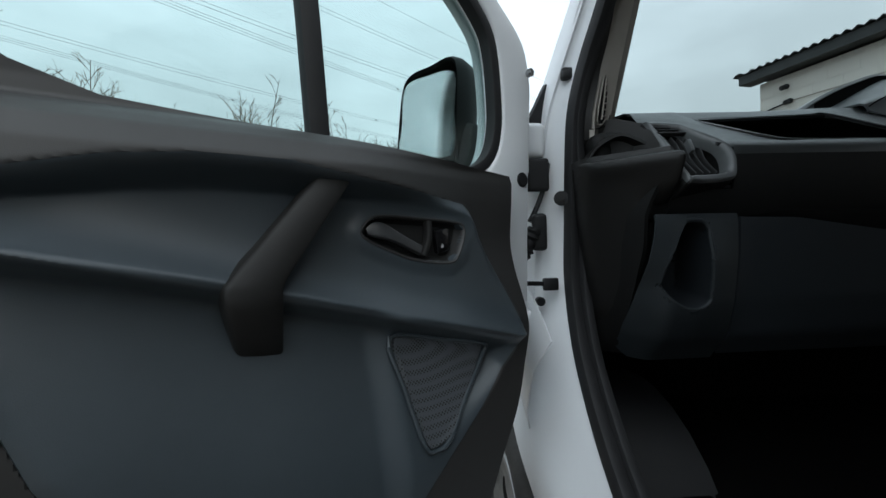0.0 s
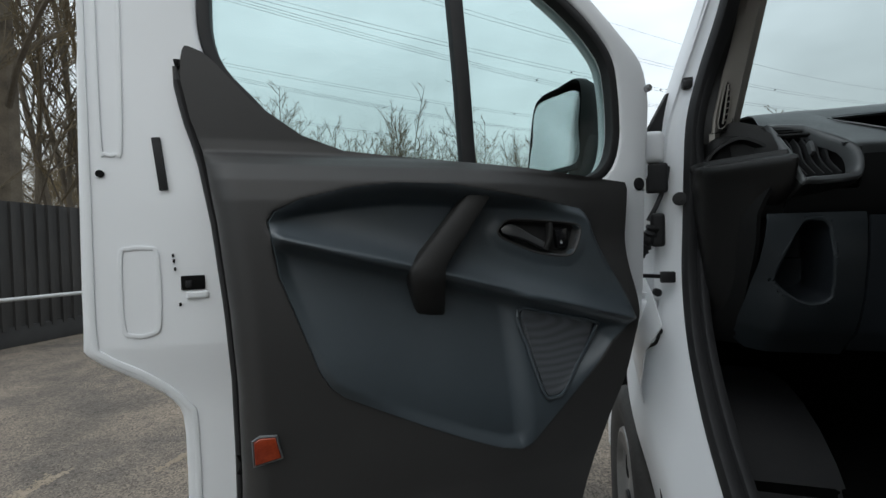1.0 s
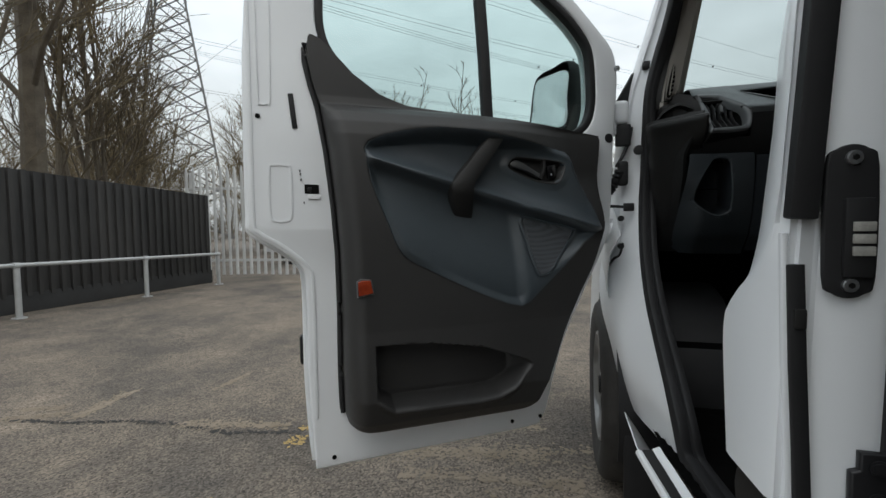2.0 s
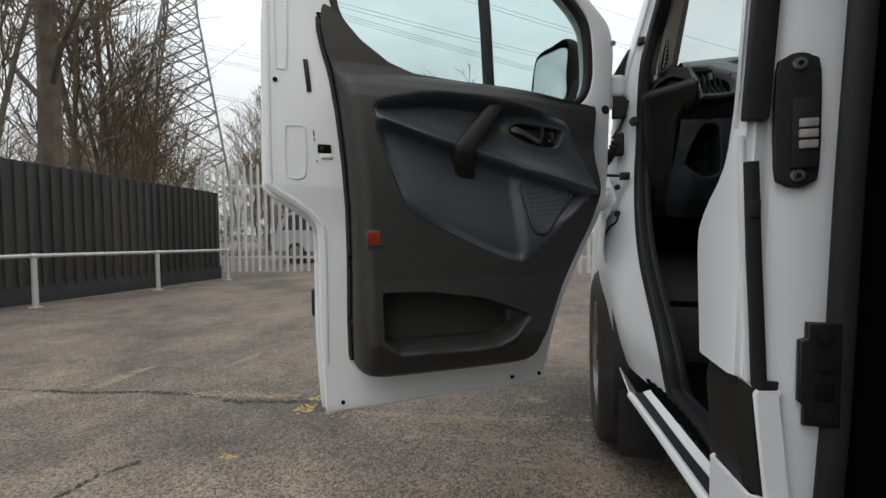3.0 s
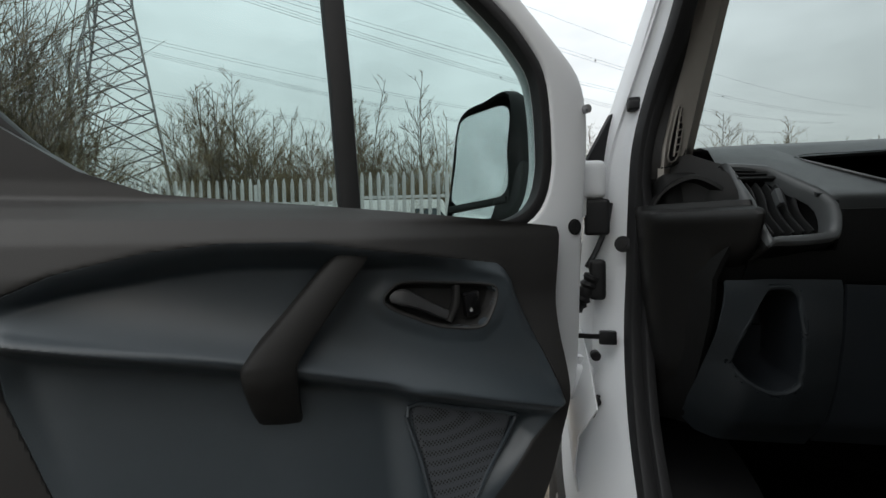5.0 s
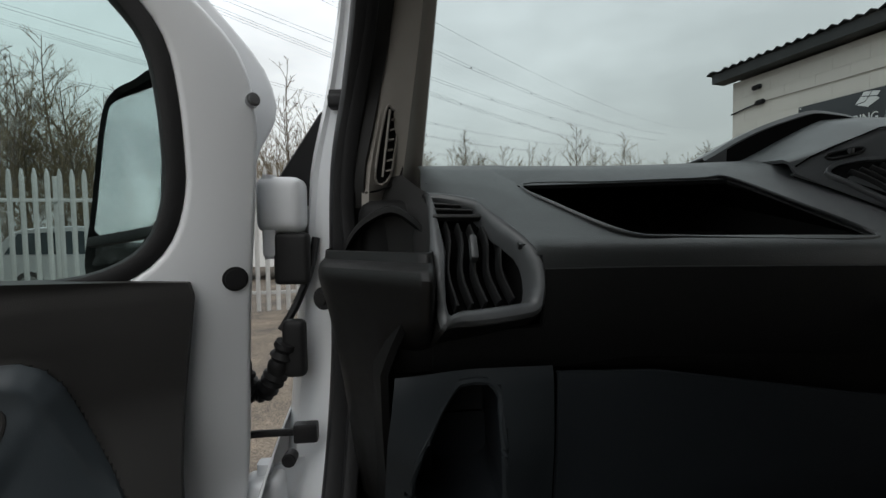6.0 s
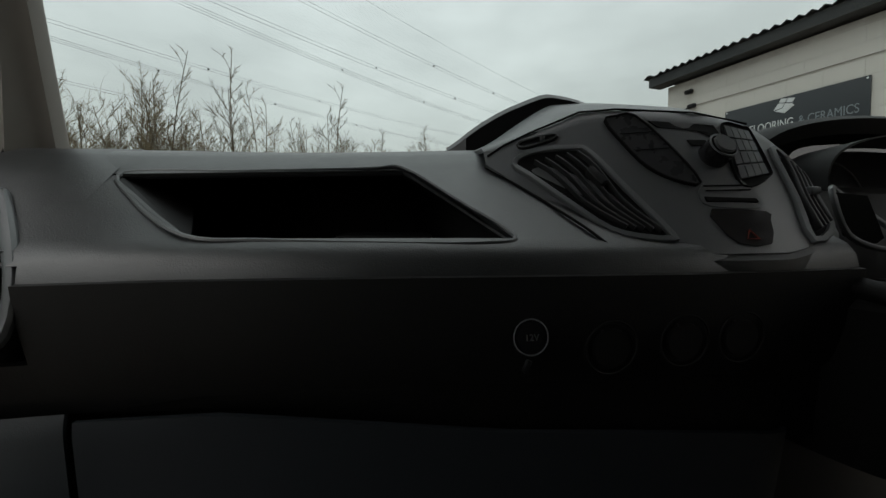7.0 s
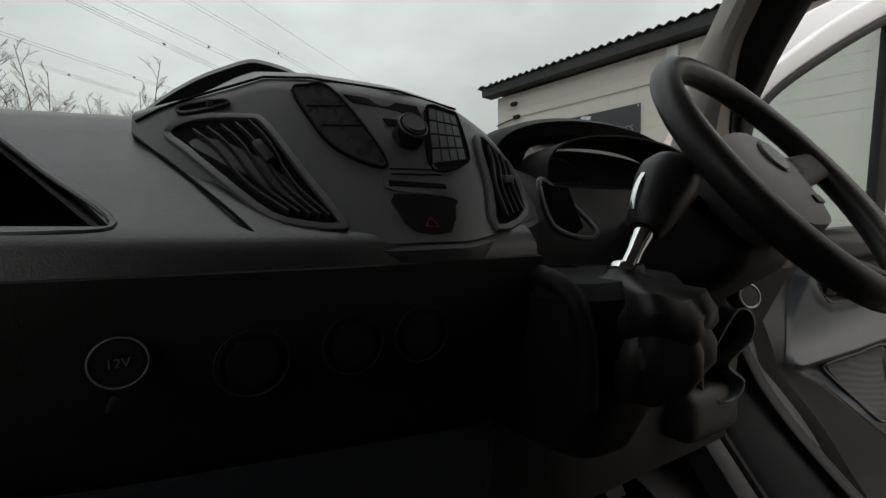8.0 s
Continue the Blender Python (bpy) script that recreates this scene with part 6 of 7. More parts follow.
xs = sorted(set([round(v, 4) for v in np.linspace(-0.745, 0.0, 50)] + [round(v, 4) for v in np.linspace(-0.70, -0.632, 30)] + [-0.63, -0.340]))
rows = [[(x + slant(k, x), y, z) for k, (y, z) in enumerate(dash_profile(x))] for x in xs]
bm = bmesh.new()
vs = [[bm.verts.new(p) for p in r] for r in rows]
for i in range(len(xs) - 1):
    for k in range(len(rows[0]) - 1):
        pm = [(rows[i + a][k + b][0], rows[i + a][k + b][2]) for a in (0, 1) for b in (0, 1)]
        if k >= 14 or k >= 12 and max(p[0] for p in pm) < -0.634:
            continue
        if k >= 7 and max(p[0] for p in pm) < lerp(((1.19, -0.650), (1.236, -0.638), (1.277, -0.632), (1.342, -0.688), (1.37, -0.70)), sum(p[1] for p in pm) / 4):
            continue
        if 8 <= k < 11 and -0.631 < xs[i] and xs[i + 1] < -0.339:
            continue
        bm.faces.new((vs[i][k], vs[i][k + 1], vs[i + 1][k + 1], vs[i + 1][k]))
part("dash_top", solid(bm, 0.006), DASH, DASHB, "grained dark grey dash top and lip")
# the face below the nose: same dash plastic, coloured darker for its shade
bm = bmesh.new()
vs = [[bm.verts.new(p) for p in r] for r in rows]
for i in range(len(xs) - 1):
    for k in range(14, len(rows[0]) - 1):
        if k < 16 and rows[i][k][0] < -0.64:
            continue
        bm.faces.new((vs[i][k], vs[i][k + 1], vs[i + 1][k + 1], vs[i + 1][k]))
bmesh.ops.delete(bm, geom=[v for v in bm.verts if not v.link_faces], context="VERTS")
part("dash_face", solid(bm, 0.006), mat("dash_face_plastic", (0.0085, 0.0088, 0.009), 0.55, spec=0.38, var=0.15, scale=8, grain=0.5, grain_scale=700), DASHB, "grained lower face of the dash, shade painted in")
# the tray's inside
tl, tr, bl, br = Vector((-0.63, 0.820, 1.363)), Vector((-0.340, 0.820, 1.370)), Vector((-0.525, 0.722, 1.294)), Vector((-0.249, 0.709, 1.291))
bm = bmesh.new()
def quad(bm, *p):
    bm.faces.new([bm.verts.new(q) for q in p])
fl, fr_, bl2, br2 = Vector((-0.545, 0.76, 1.270)), Vector((-0.245, 0.75, 1.268)), Vector((-0.64, 1.04, 1.272)), Vector((-0.30, 1.04, 1.272))
tl2, tr2 = Vector((-0.64, 1.04, 1.372)), Vector((-0.31, 1.04, 1.380))
quad(bm, bl, br, fr_, fl)
quad(bm, fl, fr_, br2, bl2)
quad(bm, bl2, br2, tr2, tl2)
quad(bm, tl2, tr2, tr, tl)
quad(bm, bl, fl, bl2, tl2)
quad(bm, bl, tl2, tl)
quad(bm, br, tr2, br2, fr_)
quad(bm, br, tr, tr2)
bmesh.ops.remove_doubles(bm, verts=bm.verts, dist=1e-4)
bmesh.ops.recalc_face_normals(bm, faces=bm.faces)
part("tray", solid(bm, 0.003), DASHLOW, DASHB, "black open tray in the dash", smooth=False)
lipc = smooth_path([tl + Vector((0.01, 0.004, 0.001)), tl.lerp(bl, 0.5) + Vector((-0.012, 0.004, 0.006)), bl + Vector((-0.004, 0.004, 0.007)), bl + Vector((0.06, -0.001, 0.002)), bl.lerp(br, 0.6), br + Vector((-0.03, -0.001, 0.0)), br + Vector((0.002, 0.008, 0.006)), br.lerp(tr, 0.5) + Vector((0.004, 0, 0.003)), tr + Vector((0.0, 0.0, 0.002)), tr + Vector((-0.04, 0.004, 0.001)), tl.lerp(tr, 0.4) + Vector((0, 0.004, 0.001))], 5, closed=True)
part("tray_rim", tube(lipc, 0.0026, 8, closed=True), DASH, DASHB, "rounded rim of the tray")
part("tray_step", box(-0.36, 0.93, 1.285, 0.12, 0.14, 0.03, 0.01), DASHLOW, DASHB)

# left end: vent pod
V = [Vector(p) for p in ((-0.744, 0.797, 1.352), (-0.690, 0.778, 1.344), (-0.630, 0.700, 1.277), (-0.636, 0.694, 1.232), (-0.652, 0.692, 1.221), (-0.730, 0.677, 1.218), (-0.741, 0.680, 1.228))]
vent_loop = smooth_path(V[:1] + [V[0].lerp(V[1], 0.85)] + [V[1].lerp(V[2], 0.12), V[1].lerp(V[2], 0.88)] + [V[3]] + [V[4].lerp(V[5], 0.12), V[4].lerp(V[5], 0.9), V[6], V[6].lerp(V[0], 0.9)], 4, closed=True)
vc = sum(vent_loop, Vector()) / len(vent_loop)
vn = Vector((0.18, -0.86, 0.52)).normalized()
part("vent_frame", sheet([[p + (vc - p).normalized() * a + vn * b for p in vent_loop] for a, b in ((-0.001, -0.012), (-0.001, 0.0), (0.002, 0.004), (0.007, 0.0055), (0.012, 0.004), (0.0155, -0.001), (0.017, -0.018))], close_u=True), VENTTRIM, DASHB, "satin grey vent surround")
# shallow duct, the dark of its depth put into the colour
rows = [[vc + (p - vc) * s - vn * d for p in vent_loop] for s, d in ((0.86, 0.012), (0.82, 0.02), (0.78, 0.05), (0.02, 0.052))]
part("vent_duct", sheet(rows, close_u=True), HOLE_SHADE, DASHB, "vent opening with its shade painted black")
rows = [[vc + (p - vc) * s - vn * d for p in vent_loop] for s, d in ((1.0, 0.004), (1.02, 0.006), (1.03, 0.012), (1.04, 0.045))]
part("vent_pod", sheet(rows, close_u=True), PODBLACK, DASHB, "dash moulding round the vent")
def vent_vanes(owner, a0, a1, b0, b1, n, nrm, depth, wid, material):
    """Curved slats between two edges."""
    for k in range(n):
        t = (k + 0.7) / (n + 0.4)
        p, q = a0.lerp(a1, t), b0.lerp(b1, t)
        side = (a1 - a0).normalized()
        pts = [p.lerp(q, s / 8) + side * (0.0035 * math.sin(s / 8 * 6.6 + 0.4)) - nrm * 0.012 for s in range(9)]
        part("vane", bar(pts, wid, depth, nrm), material, owner)
vent_vanes(DASHB, Vector((-0.735, 0.766, 1.320)), Vector((-0.662, 0.752, 1.310)), Vector((-0.732, 0.690, 1.234)), Vector((-0.652, 0.706, 1.240)), 5, vn, 0.016, 0.0035, VANE)
for a, b, w in ((Vector((-0.740, 0.766, 1.322)), Vector((-0.684, 0.764, 1.321)), 0.005), (Vector((-0.738, 0.776, 1.330)), Vector((-0.694, 0.772, 1.328)), 0.003), (Vector((-0.738, 0.784, 1.337)), Vector((-0.706, 0.779, 1.334)), 0.003)):
    part("vent_crossbar", bar([a, b], w, 0.010, vn), VANE, DASHB, "thin level slat")
part("vent_knob", box(-0.700, 0.726, 1.288, 0.008, 0.014, 0.028, 0.003, rot=Euler((radians(-30), 0, 0)).to_matrix()), VENTTRIM, DASHB, "vent adjuster tab")
part("vent_shoulder", sheet([[(-0.752, 0.885, 1.398), (-0.750, 0.85, 1.386), (-0.751, 0.826, 1.366), (-0.751, 0.810, 1.349)], [(-0.70, 0.885, 1.3985), (-0.70, 0.85, 1.3865), (-0.696, 0.815, 1.362), (-0.695, 0.785, 1.343)], [(-0.66, 0.885, 1.399), (-0.655, 0.845, 1.385), (-0.655, 0.80, 1.353), (-0.664, 0.752, 1.318)], [(-0.63, 0.885, 1.399), (-0.628, 0.826, 1.368), (-0.628, 0.772, 1.331), (-0.640, 0.716, 1.288)]]), DASH, DASHB, "dash moulding above the vent")
# shallow tray at the door end: a bulging bowl with an arched back wall
POD = smooth_path([(-0.862, 0.905, 0), (-0.872, 0.84, 0), (-0.873, 0.79, 0), (-0.864, 0.763, 0), (-0.842, 0.740, 0), (-0.800, 0.702, 0), (-0.770, 0.676, 0), (-0.756, 0.664, 0), (-0.747, 0.664, 0), (-0.743, 0.69, 0), (-0.742, 0.74, 0)], 5)


def pod_row(z, k, back):
    """A level line round the pod; k under one draws it in towards the vent, back sets it deeper."""
    out = []
    for p in POD:
        f = max(0.0, min(1.0, (-0.765 - p.x) / 0.09)) * (1 - k)
        inner = max(0.0, p.x + 0.80) * 1.3 * sm(1.215, 1.16, z)
        out.append((p.x + 0.127 * f, p.y + back + 0.05 * f + inner, z))
    return out


LOW_END = ((0.875, -0.782), (0.895, -0.797), (1.17, -0.799), (1.25, -0.760))


def low_end_y(z):
    return lerp(((0.875, 0.845), (0.92, 0.815), (1.0, 0.765), (1.10, 0.715), (1.17, 0.705), (1.25, 0.70)), z)


part("cup_holder_body", sheet([pod_row(*r) for r in ((1.282, 0.985, 0.048), (1.286, 0.988, 0.043), (1.285, 0.990, 0.038), (1.276, 0.990, 0.034), (1.2745, 0.995, 0.028), (1.2725, 1.0, 0.016), (1.269, 1.003, 0.005), (1.262, 1.004, 0.0), (1.254, 1.002, 0.0015), (1.246, 0.994, 0.005), (1.237, 0.98, 0.010), (1.222, 0.962, 0.016), (1.20, 0.94, 0.023), (1.17, 0.91, 0.030), (1.12, 0.86, 0.038), (1.04, 0.80, 0.05), (0.95, 0.74, 0.08))]), PODBLACK, DASHB, "black bowl-shaped dash end")
part("cup_holder", sheet([pod_row(1.282, 0.985, 0.048), pod_row(1.270, 0.97, 0.054), [(p.x * 0.4 - 0.79 * 0.6, 0.86, 1.268) for p in POD]]), PODBLACK, DASHB, "black shallow tray at the dash end")
arch = smooth_path([(-0.853, 0.838, 1.268), (-0.846, 0.835, 1.294), (-0.826, 0.830, 1.320), (-0.790, 0.818, 1.337), (-0.762, 0.800, 1.322), (-0.744, 0.778, 1.298), (-0.733, 0.757, 1.270)], 5)
part("cup_holder_wall", sheet([[p + Vector((0, 0.045, -0.004)) for p in arch], [p + Vector((0, 0.006, 0.0)) for p in arch], [p + Vector((0, 0.0, 0.003)) for p in arch], [p + Vector((0, -0.006, 0.001)) for p in arch], [p + Vector((0, -0.006, -0.006)) for p in arch], [p + Vector((0, 0.02, -0.010)) for p in arch]]), PODBLACK, DASHB, "rounded arch over the tray")
part("tray_back", sheet([[p + Vector((0, 0.018, -0.006)) for p in arch], [Vector((p.x, p.y + 0.022, 1.255)) for p in arch]]), GRABBLACK, DASHB)
part("tray_ledge", bar(smooth_path([(-0.846, 0.822, 1.274), (-0.815, 0.812, 1.276), (-0.775, 0.790, 1.274)], 4), 0.010, 0.012, (0, 0, 1)), GRABBLACK, DASHB, "low ledge in the tray")
part("vent_flank", sheet([[(-0.742, 0.800, 1.352), (-0.745, 0.770, 1.325), (-0.744, 0.735, 1.285), (-0.742, 0.684, 1.228)], [(-0.752, 0.82, 1.360), (-0.753, 0.80, 1.330), (-0.750, 0.765, 1.290), (-0.741, 0.700, 1.225)], [(-0.775, 0.87, 1.384), (-0.772, 0.85, 1.345), (-0.765, 0.83, 1.30), (-0.755, 0.80, 1.22)], [(-0.80, 0.91, 1.384), (-0.81, 0.90, 1.35), (-0.81, 0.90, 1.30), (-0.80, 0.88, 1.22)]]), CHARCOAL, DASHB, "dark flank beside the vent")
part("dash_end_panel", solid(sheet([[(-0.852 + (lerp(LOW_END, z) + 0.852) * t, 0.885 + (low_end_y(z) - 0.885) * t ** 1.3, z) for t in np.linspace(0, 1, 8)] for z in np.linspace(0.875, 1.25, 14)]), 0.008), DASHLOW, DASHB, "black end panel of the dash")
part("dash_end_block", box(-0.770, 0.97, 1.27, 0.13, 0.26, 0.16, 0.03, 4), DASHLOW, DASHB)

# lower panel and glove box
def low_y(x, z):
    y = lerp(((0.84, 0.83), (0.88, 0.80), (0.93, 0.762), (1.0, 0.742), (1.08, 0.730), (1.15, 0.722), (1.17, 0.728)), z)
    y += -0.030 * sm(-0.58, -0.70, x) * sm(0.86, 0.99, z) * sm(1.19, 1.06, z)
    y += 0.10 * sm(-0.745, -0.83, x) * sm(1.16, 0.92, z)
    y += 0.22 * sm(0.05, 0.22, x)
    y -= 0.018 * sm(-0.70, -0.79, x) * sm(1.02, 1.16, z)
    return y
LOW_L = ((0.875, -0.775), (0.895, -0.795), (0.95, -0.798), (1.10, -0.791), (1.165, -0.784))
def top_glove(x):
    return lerp(((-0.8, 1.157), (-0.62, 1.155), (-0.5, 1.152), (-0.25, 1.112), (0.1, 1.075)), x)
bm = bmesh.new()
nx, nz = 26, 40
zz = [0.875 + 0.285 * i / nz for i in range(nz + 1)]
grid = [[(lambda x, z: (x, low_y(x, z), z))(lerp(LOW_L, z) + (-0.618 - lerp(LOW_L, z)) * k / nx, z) for k in range(nx + 1)] for z in zz]
bin_l = ((0.985, -0.712), (0.990, -0.732), (1.010, -0.757), (1.033, -0.771), (1.06, -0.768), (1.088, -0.760), (1.13, -0.739), (1.152, -0.717))
bin_r = ((0.985, -0.700), (0.989, -0.684), (1.0, -0.674), (1.03, -0.671), (1.14, -0.676), (1.152, -0.690))
vs = [[bm.verts.new(p) for p in r] for r in grid]
for i in range(nz):
    for k in range(nx):
        cx = sum(grid[i + a][k + b][0] for a in (0, 1) for b in (0, 1)) / 4
        cz = (zz[i] + zz[i + 1]) / 2
        if 0.985 < cz < 1.152 and lerp(bin_l, cz) < cx < lerp(bin_r, cz):
            continue
        bm.faces.new((vs[i][k], vs[i][k + 1], vs[i + 1][k + 1], vs[i + 1][k]))
# slate trim at about half its tone, shade put into the base colour
SHADED_SLATE = mat("dark_slate_trim_plastic", (0.018, 0.0225, 0.026), 0.55, spec=0.38, var=0.10, scale=5, grain=0.35, grain_scale=900)
part("side_pocket", solid(bm, 0.006), SHADED_SLATE, DASHB, "slate grey pocket panel beside the door")
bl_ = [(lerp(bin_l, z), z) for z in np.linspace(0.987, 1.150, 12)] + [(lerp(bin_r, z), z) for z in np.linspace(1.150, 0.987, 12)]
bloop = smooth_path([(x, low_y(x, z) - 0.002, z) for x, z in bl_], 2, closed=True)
part("pocket_rim", tube(bloop, 0.0045, 8, closed=True), SHADED_SLATE, DASHB, "rounded pocket rim")
# pocket lining in the shade-darkened slate
part("pocket_inside", sheet([[(p.x, p.y + d, p.z + e * (1.07 - p.z)) for p in bloop] for d, e in ((0.0, 0.0), (0.05, 0.02), (0.10, 0.08), (0.115, 0.25), (0.115, 0.98))], close_u=True), SHADED_GLOVE, DASHB, "slate inside of the pocket")
rows = []
for i in range(25):
    row = []
    for k in range(41):
        x = -0.612 + (0.10 + 0.612) * k / 40
        t = i / 24
        z = 0.885 + (top_glove(x) - 0.885) * t
        row.append((x, low_y(x, z), z))
    rows.append(row)
# lid and handle wear the slate with shade painted in
part("glove_box", solid(sheet(rows), 0.006), SHADED_GLOVE, DASHB, "slate grey glove box lid")
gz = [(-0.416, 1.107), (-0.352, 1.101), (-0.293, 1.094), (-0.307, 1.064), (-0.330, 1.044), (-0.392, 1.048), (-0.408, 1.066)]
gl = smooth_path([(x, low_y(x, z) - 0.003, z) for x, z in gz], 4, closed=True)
part("glove_box_handle", sheet([[Vector((-0.355, low_y(-0.355, 1.075), 1.075)) + (p - Vector((-0.355, low_y(-0.355, 1.075), 1.075))) * s + Vector((0, d, 0)) for p in gl] for s, d in ((1.0, 0.004), (0.98, -0.002), (0.95, -0.001), (0.91, 0.004), (0.02, 0.004))], close_u=True), SHADED_GLOVE, DASHB, "recessed glove box handle")
# band below the dash face, shade put into its black, with the sockets and heater knobs
rows = []
for x in np.linspace(-0.79, 0.16, 40):
    y0, z0 = dash_profile(min(x, 0.0))[-2]
    rows.append([(x, y0 + 0.012, z0 + 0.03), (x, y0 + 0.006, z0), (x, y0 + 0.014, z0 - 0.02), (x, y0 + 0.04, top_glove(x) - 0.012)])
part("dash_under_band", solid(sheet(rows), 0.004), DASHLOW, DASHB, "black band under the dash face, shade painted in")
SOCK = Vector((-0.2437, 0.689, 1.211))
part("power_socket", disc(SOCK, (0, -1, 0.1), 0.0150, 0.010, 32, 0.002), GLOSSBLACK, DASHB, "black twelve volt socket cap")
part("power_socket_ring", ring(SOCK + Vector((0, -0.004, 0)), (0, -1, 0.1), 0.0155, 0.0006), VENTGREY, DASHB, "thin bright ring")
words("12V", 0.008, Matrix.Translation(SOCK + Vector((0, -0.0062, 0))) @ pose(0, 0, 0, 90 - 6, 0, 0), mat("grey_print", (0.07, 0.07, 0.07), 0.5), "lettering", DASHB, "12V mark", 0.0003)
part("socket_tab", box(SOCK.x - 0.004, SOCK.y - 0.004, SOCK.z - 0.025, 0.005, 0.006, 0.012, 0.002, rot=Euler((0, radians(25), 0)).to_matrix()), DARKSTEEL, DASHB)
for x, z in ((-0.168, 1.198), (-0.095, 1.20), (-0.035, 1.20)):
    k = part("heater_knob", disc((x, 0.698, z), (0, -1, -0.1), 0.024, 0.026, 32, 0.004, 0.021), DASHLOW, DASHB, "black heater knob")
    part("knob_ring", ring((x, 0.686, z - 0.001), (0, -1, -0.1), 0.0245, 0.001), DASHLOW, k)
    part("pointer", box(x - 0.008, 0.6855, z + 0.012, 0.003, 0.002, 0.008, 0.0005, rot=Euler((0, radians(-25), 0)).to_matrix()), DARKSTEEL, k)

# ---- centre console pod ----
CON = thing("centre_console", Matrix(), "dark satin centre console with radio, vents and hooded tray", "console")


def con_y(x, z):
    return 0.69 + 0.62 * (z - 1.29) + (1.2 * x * x if x < 0 else 2.4 * x * x)


def con_bottom(x):
    return lerp(((-0.247, 1.378), (-0.182, 1.313), (-0.149, 1.285), (-0.12, 1.279), (-0.083, 1.278), (0.013, 1.278), (0.103, 1.293), (0.15, 1.30), (0.17, 1.312)), x)


def con_top(x):
    return lerp(((-0.25, 1.392), (-0.21, 1.405), (-0.168, 1.420), (-0.14, 1.433), (-0.10, 1.435), (-0.013, 1.430), (0.057, 1.420), (0.10, 1.400), (0.14, 1.365), (0.17, 1.322)), x)


def lined(loop, lift):
    return [Vector((x, con_y(x, z), z)) + CN * lift for x, z in loop]


CN = Vector((0, -0.85, 0.527)).normalized()
rows = []
for x in np.linspace(-0.246, 0.168, 56):
    b, t = con_bottom(x), con_top(x)
    yb, yt = con_y(x, b), con_y(x, t)
    row = [(x, yb + 0.03, b - 0.004), (x, yb + 0.004, b - 0.002)]
    row += [(x, con_y(x, b + (t - b) * k / 12), b + (t - b) * k / 12) for k in range(13)]
    lift = 0.012 + 0.02 * sm(-0.24, -0.15, x) * (1 - sm(0.08, 0.16, x))
    row += [(x, yt + 0.010, t + 0.005), (x, yt + 0.035, t + lift * 0.55), (x, yt + 0.08, t + lift), (x, 1.0, t + lift * 0.8), (x, 1.16, 1.39)]
    rows.append(row)
part("console_body", solid(sheet(rows), 0.005), CONSOLE, CON, "satin dark grey console moulding")
# base below the pod
part("console_base", solid(sheet([[(x, con_y(x, con_bottom(x)) + d, con_bottom(x) + e) for d, e in ((0.004, 0.002), (-0.004, -0.006), (-0.004, -0.02), (0.006, -0.05), (0.03, -0.10))] for x in np.linspace(-0.10, 0.16, 30)]), 0.005), DASH, CON, "dash moulding under the console")


def console_patch(name, loop, lift, material, label="", steps=3, depth=0.004):
    lp = [(p.x, p.y) for p in smooth_path([(x, z, 0) for x, z in loop], steps, closed=True)] if steps else loop
    bm = bmesh.new()
    f = [bm.verts.new(p) for p in lined(lp, lift)]
    c = bm.verts.new(sum((v.co for v in f), Vector()) / len(f))
    for k in range(len(f)):
        bm.faces.new((f[k - 1], f[k], c))
    g = [bm.verts.new(v.co - CN * depth) for v in f]
    for k in range(len(f)):
        bm.faces.new((f[k], f[k - 1], g[k - 1], g[k]))
    bmesh.ops.recalc_face_normals(bm, faces=bm.faces)
    return part(name, bm, material, CON, label)


def console_rim(name, loop, w, h, material, label="", steps=3, lift=0.001):
    lp = [(p.x, p.y) for p in smooth_path([(x, z, 0) for x, z in loop], steps, closed=True)]
    return part(name, bar(lined(lp, lift), w, h, CN, closed=True, sides=10), material, CON, label)


vo = [(-0.219, 1.374), (-0.198, 1.387), (-0.158, 1.389), (-0.144, 1.383), (-0.122, 1.342), (-0.0965, 1.295), (-0.101, 1.2915), (-0.118, 1.2925), (-0.148, 1.3007), (-0.178, 1.329), (-0.205, 1.358)]
console_rim("vent_frame", vo, 0.0065, 0.006, CONSOLE, "console vent surround", 3, 0.0015)
# flat black patch in place of the shade inside the vent
console_patch("vent_duct", vo, 0.0012, HOLE_SHADE, "vent opening with its shade painted black")
vent_vanes(CON, *[lined([p], 0.014)[0] for p in ((-0.208, 1.372), (-0.150, 1.384), (-0.142, 1.302), (-0.103, 1.297))], 5, CN, 0.010, 0.0022, VANE)
kp = lined([(-0.148, 1.352)], 0.006)[0]
part("vent_knob", box(*kp, 0.009, 0.012, 0.024, 0.003, rot=Euler((radians(-32), radians(-32), 0)).to_matrix()), VANE, CON, "vent adjuster tab")
sl = [(-0.2085, 1.3992), (-0.176, 1.4068), (-0.174, 1.4015), (-0.206, 1.3925)]
console_rim("slider_frame", sl, 0.003, 0.004, VANE, "black slider slot", 3, 0.002)
console_patch("slider_slot", sl, 0.002, HOLE_SHADE)
# joint line between the dash and the console, and between the pod and its base
part("dash_joint", tube(smooth_path([(-0.2437, 0.8208, 1.3733), (-0.2173, 0.7808, 1.3474), (-0.1793, 0.7256, 1.3082), (-0.158, 0.697, 1.283)], 6), 0.0014, 6), HOLE_SHADE, DASHB, "thin dark joint in the dash")
part("slider_tab", box(*lined([(-0.186, 1.4015)], 0.003)[0], 0.005, 0.006, 0.007, 0.001), KEYGREY, CON)
